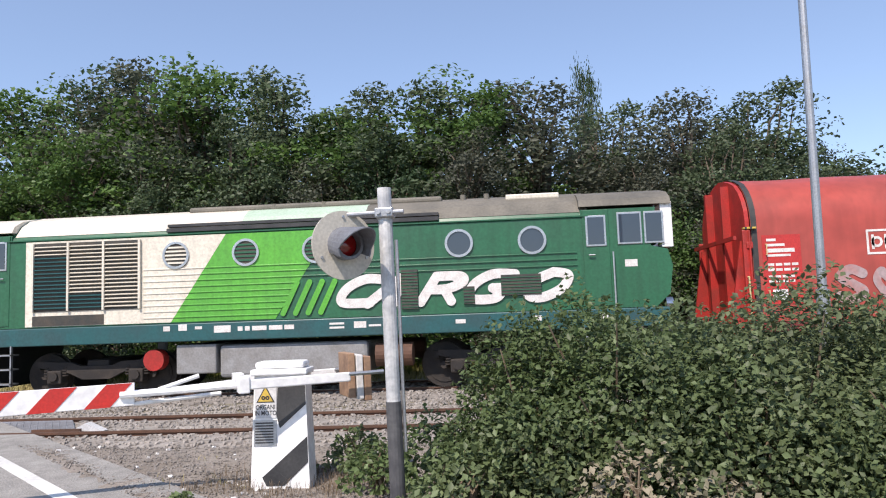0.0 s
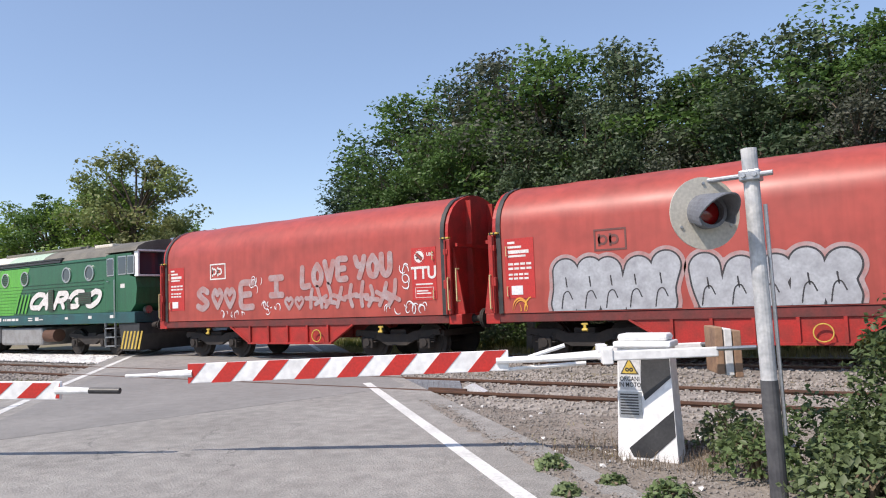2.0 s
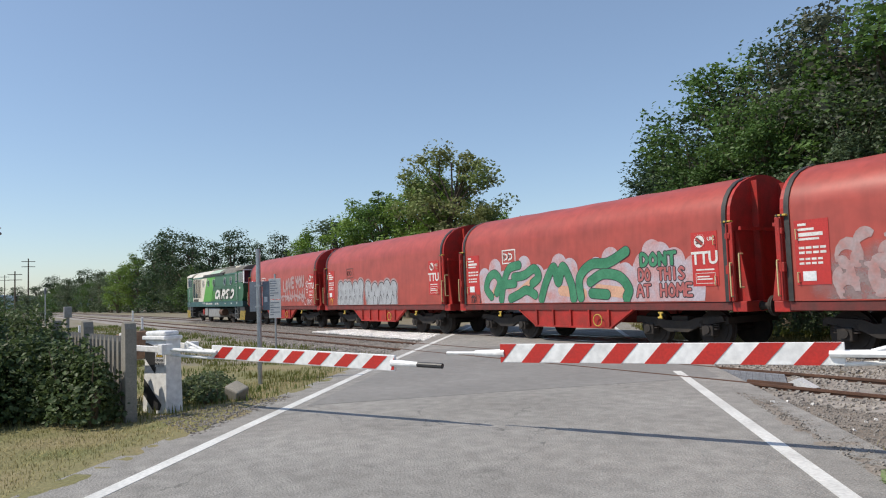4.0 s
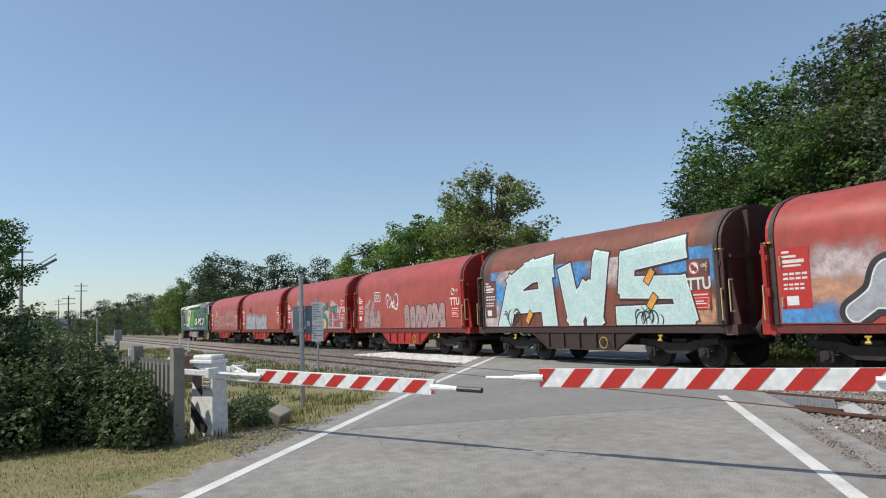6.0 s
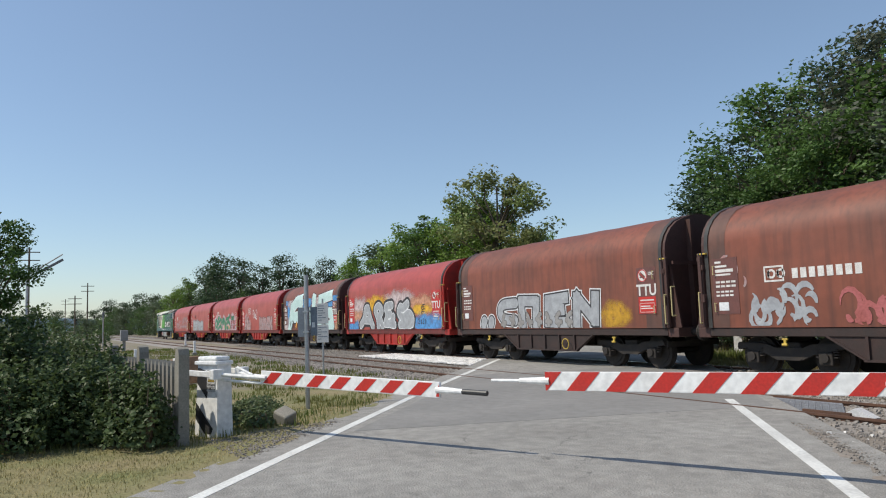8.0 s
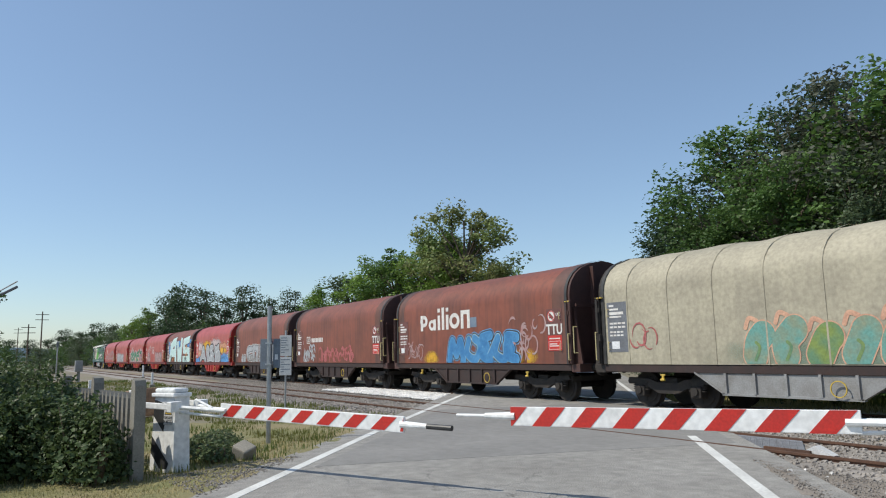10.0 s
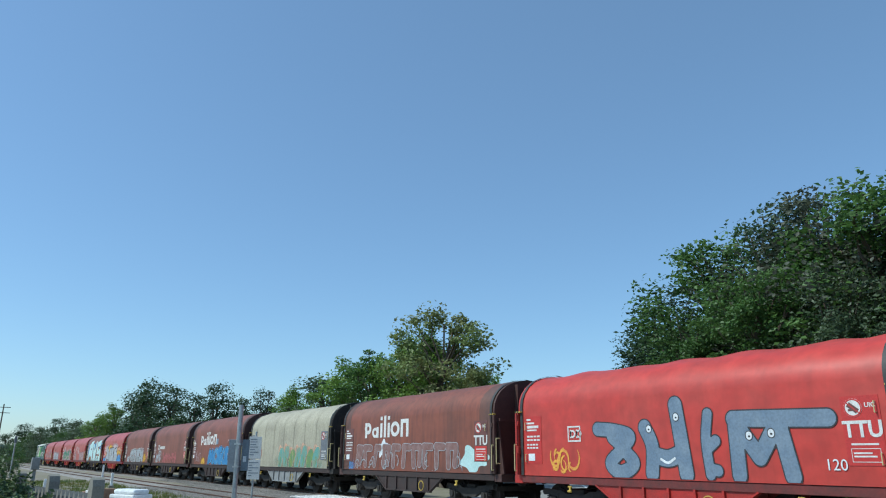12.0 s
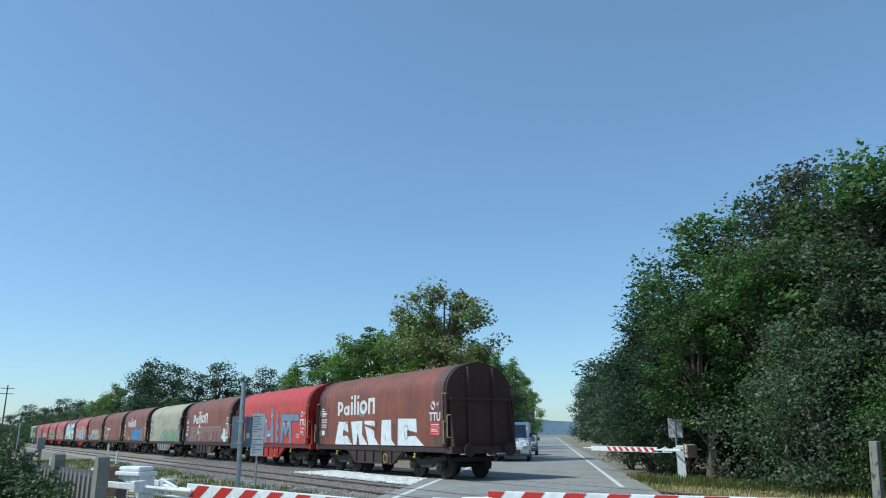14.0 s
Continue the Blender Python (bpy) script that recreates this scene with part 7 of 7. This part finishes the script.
def far_barrier():
    """The barrier on the far side of the tracks."""
    at = Vector((-17.6, 21.9, 0))
    b = build_machine(at, 130, False, "white barrier machine on the far side of the tracks")
    build_arm(b, (-17.6, 21.9, 0.95), (-24.2, 23.6, 0.95), 1.2, 6.0, 6.7)
    s = thing("crossing_light", "far signal post with a small white board", "signal", Matrix.Translation((-18.0, 22.4, 0)))
    bm = bmesh.new()
    rod(bm, (0, 0, -0.1), (0, 0, 2.7), 0.05, 10)
    part("post", bm, GALV, s)
    part("board", box(bmesh.new(), -0.25, 0.25, -0.03, 0.03, 1.4, 2.1, 0.01, Matrix.Rotation(radians(40), 4, "Z")), SIGN_WHITE, s)
    p = thing("fence_post", "leaning concrete post by the far trees", "post", Matrix.Translation((-9.3, 18.9, 0)) @ Matrix.Rotation(radians(4), 4, "Y"))
    part("post", slab(-0.1, 0.1, -0.1, 0.1, -0.2, 1.35, 0.02), CONCRETE, p)


far_barrier()


# ---- plants ----
def leaf_mesh(name, centres, size, material, seed, droop=0.3, longish=1.6, up=0.35, outward=None):
    """Folded rhombic leaves, two triangles each, at the given places."""
    r = np.random.default_rng(seed)
    n = len(centres)
    d = r.normal(size=(n, 3))
    d[:, 2] = d[:, 2] * 0.6 - droop
    d /= np.linalg.norm(d, axis=1, keepdims=True)
    nrm = r.normal(size=(n, 3)) * 0.8
    nrm[:, 2] += up * 2
    if outward is not None:
        nrm = nrm * 0.8 + outward * 1.5
    side = np.cross(d, nrm)
    side /= np.linalg.norm(side, axis=1, keepdims=True) + 1e-9
    nn = np.cross(side, d)
    s = size * (0.6 + 0.8 * r.random((n, 1)))
    a = centres - d * s * 0.5
    b = centres + d * s * 0.5
    w = s / longish * 0.5
    l_ = centres + side * w + nn * w * 0.35
    r_ = centres - side * w + nn * w * 0.35
    v = np.stack([a, l_, b, r_], 1).reshape(-1, 3)
    k = 4 * np.arange(n)[:, None]
    f = np.concatenate([k + np.array([[0, 2, 1]]), k + np.array([[0, 3, 2]])], 1).reshape(-1, 3)
    me = bpy.data.meshes.new(name)
    me.vertices.add(len(v))
    me.vertices.foreach_set("co", v.astype(np.float32).ravel())
    me.loops.add(f.size)
    me.loops.foreach_set("vertex_index", f.astype(np.int32).ravel())
    me.polygons.add(len(f))
    me.polygons.foreach_set("loop_start", np.arange(0, f.size, 3, dtype=np.int32))
    me.update(calc_edges=True)
    me.materials.append(material)
    return me


def limb(vs, fs, pts, radii, seg=6):
    base = len(vs)
    for p, r in zip(pts, radii):
        for k in range(seg):
            a = 2 * math.pi * k / seg
            vs.append((p[0] + r * math.cos(a), p[1] + r * math.sin(a), p[2] + 0.3 * r * math.sin(a + 1)))
    for i in range(len(pts) - 1):
        for k in range(seg):
            a, b = base + i * seg + k, base + i * seg + (k + 1) % seg
            fs.append((a, b, b + seg, a + seg))


def build_tree(kind, label, material, height, spread, seed, leaves, leaf, clump, low=0.25, count=46):
    """Tapered trunk, forking limbs, and a crown of leaf clumps with gaps between them."""
    r = random.Random(seed)
    t = thing(kind, label, "tree")
    vs, fs = [], []
    trunk = [Vector((0.25 * math.sin(seed + i), 0.25 * math.cos(seed * 2 + i), height * 0.8 * i / 6 - (0.3 if i == 0 else 0))) for i in range(7)]
    trunk[0].x = trunk[0].y = 0
    limb(vs, fs, trunk, [0.02 * height * (1 - i / 7.5) + 0.02 for i in range(7)], 8)
    tips = []
    for k in range(count):
        u = low + (1 - low) * (k + r.random()) / count
        a = r.random() * 6.283
        env = math.sin(math.pi * min(1.0, (u - low) / (1 - low) * 0.80 + 0.16)) ** 0.7
        reach = spread * env * (0.45 + 0.65 * r.random())
        i = min(5, int(u * 6.5))
        root = trunk[max(0, i - 1)].lerp(trunk[i], r.random())
        tip = Vector((math.cos(a) * reach, math.sin(a) * reach, height * u + r.uniform(-0.05, 0.05) * height))
        mid = root.lerp(tip, 0.55) + Vector((r.uniform(-.3, .3), r.uniform(-.3, .3), 0.10 * height * r.random()))
        limb(vs, fs, [root, mid, tip], [0.007 * height, 0.004 * height, 0.012], 5)
        tips += [tip, root.lerp(mid, 0.9) if r.random() < 0.5 else mid.lerp(tip, 0.6)]
    part("trunk", mesh_of("trunk", vs, fs, BARK, True), BARK, t)
    g = np.random.default_rng(seed)
    per = leaves // len(tips)
    pts, out = [], []
    for p in tips:
        c = clump * (0.6 + 0.8 * g.random())
        q = g.normal(size=(per, 3))
        q /= np.linalg.norm(q, axis=1, keepdims=True)
        out.append(q.copy())
        q *= (g.random((per, 1)) ** 0.40) * c * np.array([1.15, 1.15, 0.75])
        pts.append(q + np.array(p))
    pts, out = np.concatenate(pts), np.concatenate(out)
    keep = pts[:, 2] > 0.15
    part("crown", leaf_mesh("crown", pts[keep], leaf, material, seed + 1, outward=out[keep]), material, t)
    return t


def plant(proto, x, y, h, turn, wide=1.0, height=10.0):
    o = copy_thing(proto, Matrix.Translation((x, y, -0.1)) @ Matrix.Rotation(turn, 4, "Z"))
    k = h / height
    o.scale = (k * wide, k * wide, k)
    return o


def build_woods():
    protos = [
        build_tree("oak", "dull green oak in the dense trackside wood", LEAF_OAK, 10, 3.0, 11, 14000, 0.165, 0.8, 0.2, 60),
        build_tree("robinia", "airy fresh green robinia in the trackside wood", LEAF_ROBINIA, 10, 2.7, 22, 12000, 0.155, 0.58, 0.3, 54),
        build_tree("elm", "dark green elm in the dense trackside wood", LEAF_DARK, 10, 2.8, 33, 14000, 0.16, 0.8, 0.12, 64),
        build_tree("plum_tree", "grey-green wild plum tree in the trackside wood", LEAF_PLUM, 10, 3.2, 44, 14000, 0.15, 0.8, 0.1, 64),
        build_tree("robinia", "tall open robinia rising above the wood", LEAF_ROBINIA, 10, 2.4, 55, 10000, 0.16, 0.5, 0.4, 44),
        build_tree("thicket", "dense dull bushy thicket at the foot of the wood", LEAF_OAK, 10, 5.5, 66, 12000, 0.24, 1.4, 0.02, 56),
        build_tree("thicket", "dense fresh green thicket at the foot of the wood", LEAF_ROBINIA, 10, 5.5, 77, 12000, 0.24, 1.4, 0.02, 56),
        build_tree("elm", "dark green elm far down the line", LEAF_DARK, 10, 2.9, 88, 5000, 0.27, 0.95, 0.05, 44),
        build_tree("oak", "dull green oak far down the line", LEAF_OAK, 10, 3.1, 99, 5000, 0.27, 0.95, 0.05, 44),
        build_tree("robinia", "yellow-green robinia beyond the crossing, sunlight put into its leaf colour", LEAF_SUNLIT, 10, 2.9, 111, 8000, 0.21, 0.75, 0.12, 48),
        build_tree("locust_tree", "tall olive-green locust tree beyond the crossing", LEAF_OLIVE, 10, 3.1, 121, 9000, 0.19, 0.62, 0.30, 46),
    ]
    r = random.Random(5)
    oak, rob, elm, plum, tall, th1, th2, elm_far, oak_far, rob_far, olive = protos
    # the wood behind the train: heights follow its skyline
    sky = [(-25, 6.0), (-22.3, 7.4), (-20.5, 8.4), (-18.5, 10.4), (-14, 11.2), (-11.8, 11.6), (-9.3, 10.4), (-7.3, 11.0), (-4.9, 8.9), (-3.0, 9.6), (-1.6, 9.9), (0.2, 8.8), (2.7, 8.6), (3.6, 9.0), (5.7, 8.2), (7.1, 9.4), (9.4, 8.2), (10.6, 7.0), (14, 6.6), (24, 6.6), (30, 6.6)]
    def top(x):
        return float(np.interp(x, [a for a, _ in sky], [b for _, b in sky]))
    x = -20.8
    k = 0
    order = [elm, rob, elm, plum, rob, oak, tall, oak, rob, plum, oak, plum, oak, plum, rob, oak]
    while x < 30:
        plant(order[k % len(order)], x, 26.0 + r.uniform(-1.0, 1.0), top(x) * r.uniform(0.96, 1.08), r.random() * 6.28, r.uniform(1.1, 1.45))
        k += 1
        x += 2.5
    x, k = -16.5, 0
    while x < 30:
        plant(order[(3 * k + 1) % len(order)], x, 22.8 + r.uniform(-0.8, 0.8), top(x) * r.uniform(0.6, 0.75), r.random() * 6.28, r.uniform(1.0, 1.25))
        k += 1
        x += 2.6
    x, k = -11.5, 0
    while x < 32:
        plant((th1, th2, plum)[k % 3], x, 20.6 + r.uniform(-0.5, 0.5), r.uniform(3.4, 4.8), r.random() * 6.28, 1.0 if k % 3 < 2 else 1.6)
        k += 1
        x += 2.3
    x, k = -19.0, 0
    while x < 34:
        plant((oak_far, elm_far)[k % 2], x, 30.5 + r.uniform(-1, 1), top(x) * 0.9, r.random() * 6.28, 1.5)
        k += 1
        x += 4.0
    for x, y, h in ((-24.6, 27.2, 4.6), (-23.0, 26.6, 6.2), (-21.6, 26.0, 7.0), (-20.2, 24.6, 6.2), (-18.4, 23.4, 5.6)):
        plant(elm, x, y, h, x, 1.15)
    # two dark spires behind the wood
    for x, h in ((3.75, 11.1), (4.18, 10.9)):
        plant(elm_far, x, 29.5, h, x, 0.22)
    for az, rr, h in ((-52.4, 80, 10.4), (-51.3, 95, 11.2), (-50.3, 140, 13.0), (-49.4, 190, 13.0)):
        plant(rob_far, rr * math.sin(radians(az)), rr * math.cos(radians(az)), h, az, 0.9)
    # right side of the road beyond the crossing
    for s, w, h, p in ((40, 8.0, 6.0, elm_far), (46, 7.0, 6.5, elm_far), (53, 7.0, 6.0, rob_far), (61, 7.0, 6.8, elm_far), (70, 7.0, 6.5, oak_far), (82, 7.5, 9.0, elm_far), (96, 7.5, 10.5, oak_far), (115, 8, 12, elm_far), (140, 8, 12.5, oak_far), (175, 8, 12.5, elm_far), (36, 10.5, 7.0, th1), (43, 11, 7.5, th2), (52, 11, 7.5, th1)):
        q = on_road(s, w)
        plant(p, q.x, q.y, h, r.random() * 6.28, 1.1)
    # left side of the road beyond the crossing
    for az, rr, h, p, wd in ((-53.4, 47, 7.6, rob_far, 0.95), (-56.3, 46, 11.4, olive, 1.1), (-54.0, 45, 7.4, olive, 0.9), (-56.6, 48, 10.0, rob_far, 1.0), (-58.4, 50, 10.0, rob_far, 1.1), (-60.0, 52, 10.2, rob_far, 1.1), (-61.8, 55, 9.4, tall, 1.4), (-63.5, 58, 9.3, rob_far, 1.3), (-65.5, 62, 8.5, oak_far, 1.4), (-67.5, 72, 8.2, rob_far, 1.4), (-57.5, 53, 8.2, elm_far, 1.2), (-60.5, 57, 7.2, elm_far, 1.3), (-52.3, 52, 6.2, elm_far, 1.0), (-51.2, 66, 6.0, elm_far, 1.0), (-68.5, 78, 7.4, oak_far, 1.2),
                             (-50.9, 90, 7.0, oak_far, 1.0), (-50.4, 120, 8.0, elm_far, 1.0),
                             (-70.3, 84, 8.6, elm_far, 0.9), (-72.0, 92, 8.2, elm_far, 1.2), (-73.7, 95, 10.0, elm_far, 1.1), (-75.3, 105, 9.6, elm_far, 1.2), (-76.8, 118, 11.6, elm_far, 1.2), (-78.2, 126, 12.8, elm_far, 1.2), (-79.3, 135, 12.0, elm_far, 1.2), (-80.5, 142, 10.6, rob_far, 1.3), (-81.8, 150, 9.0, rob_far, 1.4), (-83.0, 170, 9.0, oak_far, 1.2), (-84.0, 190, 9.6, elm_far, 1.2), (-85.0, 210, 8.8, oak_far, 1.3), (-86.0, 230, 9.6, elm_far, 1.3), (-87.0, 250, 8.0, oak_far, 1.5), (-88.2, 230, 7.0, elm_far, 1.6), (-89.5, 210, 7.0, oak_far, 1.6), (-91, 190, 7.0, elm_far, 1.6)):
        a = radians(az)
        plant(p, rr * math.sin(a), rr * math.cos(a), h, r.random() * 6.28, wd)
    for k, (az, rr, h) in enumerate(((-64.5, 62, 4.4), (-66, 66, 4.6), (-67.5, 70, 4.8), (-69, 80, 5.2), (-70.2, 84, 5.4), (-71.4, 88, 5.6), (-72.6, 94, 5.8), (-73.8, 98, 6.2), (-75, 108, 6.6), (-76.2, 116, 7), (-77.4, 122, 7.6), (-78.6, 136, 8), (-79.8, 148, 8), (-81, 155, 7.6), (-82.2, 165, 7.5), (-83.4, 185, 7.5), (-84.6, 205, 7.5), (-85.6, 225, 7.5), (-87.5, 80, 2.9), (-89.5, 75, 2.8), (-91.5, 70, 2.8), (-86.6, 100, 3.0))):
        a = radians(az)
        plant((th1, th2)[k % 2], rr * math.sin(a), rr * math.cos(a), h, k, 1.1)
    # a robinia leaning in beside the hedge
    plant(tall, -13.4, -1.0, 3.75, 2.0, 0.95)
    for p in protos:
        p.matrix_basis = Matrix.Translation((p.location.x, p.location.y, 0))
    spots = [(33, 27), (36, 24), (34, 30), (38, 28), (40, 25), (37, 22), (42, 29), (43, 26), (45, 23), (46, 28), (48, 25)]
    for p, (x, y) in zip(protos, spots):
        p.matrix_basis = Matrix.Translation((x, y, -0.1))
        p.scale = (0.6, 0.6, 0.6)


build_woods()


def build_shrub(name, label, category, material, boxes, n, size, seed, lump=0.25, twigs=0):
    """A shrub of small leaves massed near the surface of overlapping domes: (x, y, z, rx, ry, rz) each."""
    t = thing(name, label, category)
    g = np.random.default_rng(seed)
    vol = np.array([b[3] * b[4] + b[4] * b[5] + b[3] * b[5] for b in boxes])
    pts, out = [], []
    for b, share_ in zip(boxes, vol / vol.sum()):
        m = int(n * share_)
        q = g.normal(size=(m, 3))
        q[:, 2] = np.abs(q[:, 2])
        q /= np.linalg.norm(q, axis=1, keepdims=True)
        wob = np.array([1 + lump * noise.noise(tuple(v * 2.3 + np.array(b[:3]))) + 0.5 * lump * noise.noise(tuple(v * 6 + np.array(b[:3]))) for v in q])
        rad = wob * (1 - 0.28 * g.random(m) ** 1.6)
        out.append(q.copy())
        pts.append(q * rad[:, None] * np.array(b[3:]) + np.array(b[:3]))
    pts, out = np.concatenate(pts), np.concatenate(out)
    keep = pts[:, 2] > -0.08
    part("foliage", leaf_mesh("foliage", pts[keep], size, material, seed + 1, 0.25, 1.5, 0.4, out[keep] * 0.7), material, t)
    vs, fs = [], []
    r = random.Random(seed)
    for b in boxes:
        for _ in range(10):
            a, u = r.random() * 6.28, 0.5 + 0.45 * r.random()
            tip = Vector((b[0] + math.cos(a) * b[3] * 0.75 * r.random(), b[1] + math.sin(a) * b[4] * 0.75 * r.random(), b[2] + b[5] * u))
            root = Vector((b[0] + 0.2 * (tip.x - b[0]), b[1] + 0.2 * (tip.y - b[1]), -0.1))
            limb(vs, fs, [root, root.lerp(tip, 0.5) + Vector((r.uniform(-.1, .1), r.uniform(-.1, .1), 0.05)), tip], [0.02, 0.014, 0.006], 5)
    tagged(part("stems", mesh_of("stems", vs, fs, TWIG), TWIG, t), kind="stuff")
    return t


build_shrub("bramble_bush", "big leafy green bush overgrowing the verge", "bush", LEAF_BUSH,
            [(0.95, 6.2, 0, 1.30, 1.3, 1.56), (2.3, 6.1, 0, 1.5, 1.4, 1.54), (3.8, 6.0, 0, 1.6, 1.5, 1.54), (5.4, 5.8, 0, 1.7, 1.6, 1.54), (0.25, 6.3, 0, 0.85, 0.85, 1.36), (1.6, 5.3, 0, 1.0, 0.7, 1.1), (3.2, 5.0, 0, 1.2, 0.8, 1.12), (4.8, 4.7, 0, 1.2, 0.9, 1.1), (1.6, 7.6, 0, 1.6, 1.1, 1.38), (4.2, 7.6, 0, 1.8, 1.1, 1.40)], 150000, 0.054, 3, 0.30)
build_shrub("dry_brush", "patch of dead brown leaves at the bush's foot", "bush", LEAF_DRY, [(0.85, 4.85, 0, 0.5, 0.35, 0.60), (1.35, 4.6, 0, 0.4, 0.3, 0.48)], 1500, 0.05, 53, 0.4)
build_shrub("weeds", "low leafy weeds round the foot of the signal", "weeds", LEAF_BUSH,
            [(-0.55, 6.6, 0, 0.55, 0.5, 0.62), (-1.15, 6.5, 0, 0.35, 0.35, 0.38), (-0.3, 5.7, 0, 0.5, 0.45, 0.5), (-1.5, 7.3, 0, 0.35, 0.3, 0.4)], 4200, 0.06, 13, 0.35)
build_shrub("hedge", "dark overgrown hedge against the concrete fence", "hedge", LEAF_HEDGE,
            [(-10.78, 1.22, 0, 0.42, 0.36, 0.86), (-11.25, 1.05, 0, 0.62, 0.45, 1.02), (-11.9, 0.85, 0, 0.8, 0.6, 1.08), (-12.4, 0.3, 0, 1.0, 0.9, 1.2), (-13.2, -0.5, 0, 1.1, 1.0, 1.75), (-11.9, -0.5, 0, 0.9, 0.9, 1.15), (-13.6, -1.6, 0, 1.3, 1.2, 2.1), (-12.3, -1.6, 0, 1.1, 1.1, 1.35), (-14.8, -0.6, 0, 1.2, 0.9, 1.9), (-15.5, -2.2, 0, 1.6, 1.6, 2.5), (-13.0, 0.95, 0, 0.8, 0.4, 1.18), (-14.2, 0.80, 0, 1.0, 0.45, 1.30), (-16.0, 0.55, 0, 1.3, 0.5, 1.42), (-18.5, 0.3, 0, 1.5, 0.5, 1.4)], 88000, 0.075, 23, 0.4)
build_shrub("shrub", "small green shrub behind the barrier machine", "bush", LEAF_BUSH, [(-12.1, 2.95, 0, 0.6, 0.45, 0.34), (-12.9, 3.3, 0, 0.7, 0.5, 0.30), (-11.6, 3.0, 0, 0.35, 0.3, 0.2)], 3200, 0.06, 33, 0.3)
for k, (x, y, s) in enumerate(((-2.75, 5.9, 0.17), (-2.1, 5.65, 0.12), (-2.3, 5.2, 0.13), (-1.55, 5.35, 0.2))):
    build_shrub("weed", "small green weed on the dry verge", "weeds", LEAF_BUSH, [(x, y, -0.07, s, s, s * 1.1)], 500, 0.05, 40 + k)


def grass(name, label, material, spots, h, seed, lean=0.4, wide=0.008):
    """Blades as thin bent strips, in one object."""
    g = np.random.default_rng(seed)
    n = len(spots)
    a = g.random(n) * 6.283
    d = np.stack([np.cos(a), np.sin(a), np.zeros(n)], -1)
    s = np.stack([-np.sin(a), np.cos(a), np.zeros(n)], -1)
    hh = h * (0.4 + 0.9 * g.random((n, 1)))
    ln = lean * g.random((n, 1)) * hh
    up = np.array([0, 0, 1.0])
    v = np.stack([spots - s * wide, spots + s * wide, spots + up * hh * 0.6 + d * ln * 0.4 + s * wide * 0.7, spots + up * hh * 0.6 + d * ln * 0.4 - s * wide * 0.7, spots + up * hh + d * ln * 1.3], 1).reshape(-1, 3)
    k = 5 * np.arange(n)[:, None]
    f = np.concatenate([k + np.array([[0, 1, 2]]), k + np.array([[0, 2, 3]]), k + np.array([[3, 2, 4]])], 1).reshape(-1, 3)
    return tagged(new(name, mesh_of(name, v.tolist(), f.tolist(), material)), label, "grass", kind="stuff")


def tufts(n, seed, x0, x1, y0, y1, keep, spread=0.12, per=9, margin=0.75):
    g = np.random.default_rng(seed)
    c = np.stack([x0 + (x1 - x0) * g.random(n), y0 + (y1 - y0) * g.random(n)], -1)
    c = c[off_road(c[:, 0], c[:, 1], margin)]
    c = c[[keep(x, y) for x, y in c]]
    p = np.repeat(c, per, 0) + g.normal(size=(len(c) * per, 2)) * spread
    p = p[off_road(p[:, 0], p[:, 1], margin - 0.15)]
    z = verge_z(p[:, 0], p[:, 1]) - 0.01
    near = (p[:, 1] < T1 - 1.75) & (np.abs(p[:, 0]) < 14)
    return np.concatenate([p, np.where(near, z, -0.12)[:, None]], 1)


patchy = lambda x, y: noise.noise((x * 0.6, y * 0.6, 4)) > -0.15
left_of = lambda x, y: x * ROAD_N.x + y * ROAD_N.y < LEFT
grass("grass", "yellowed dry grass on the road's left verge", GRASS_DRY, tufts(11000, 1, -16, -4, -4, 6, left_of, 0.22, 8, 0.85), 0.05, 2, 1.2, 0.0035)
grass("grass", "green grass among the dry verge", GRASS_GREEN, tufts(1500, 3, -22, -10.4, -2.5, 8, lambda x, y: left_of(x, y) and patchy(x, y)), 0.13, 4)
grass("grass", "short green grass between road and tracks", GRASS_GREEN, tufts(2600, 5, -60, -14, 2, 9, lambda x, y: left_of(x, y) and patchy(x, y)), 0.14, 6, wide=0.014)
grass("grass", "dead brown grass stalks on the stony verge", GRASS_DRY, tufts(420, 7, -9, 5, 4.6, 8.6, lambda x, y: noise.noise((x * 0.7, y * 0.7, 4)) > 0.05, 0.09, 10), 0.065, 8, 0.9, 0.004)
grass("grass", "withered stalks round the barrier machine", TWIG, tufts(120, 9, -3.0, -1.2, 6.3, 7.5, lambda x, y: True, 0.08, 10, 0.3), 0.12, 10, 0.8, 0.003)
grass("grass", "dry grass at the foot of the wood", GRASS_DRY, tufts(2500, 11, -22, 12, 17.8, 20.5, lambda x, y: True), 0.14, 12, wide=0.012)
grass("grass", "tall weeds at the foot of the wood", GRASS_GREEN, tufts(2500, 13, -26, 12, 19.0, 21.5, lambda x, y: True), 0.30, 14, wide=0.014)


motions()
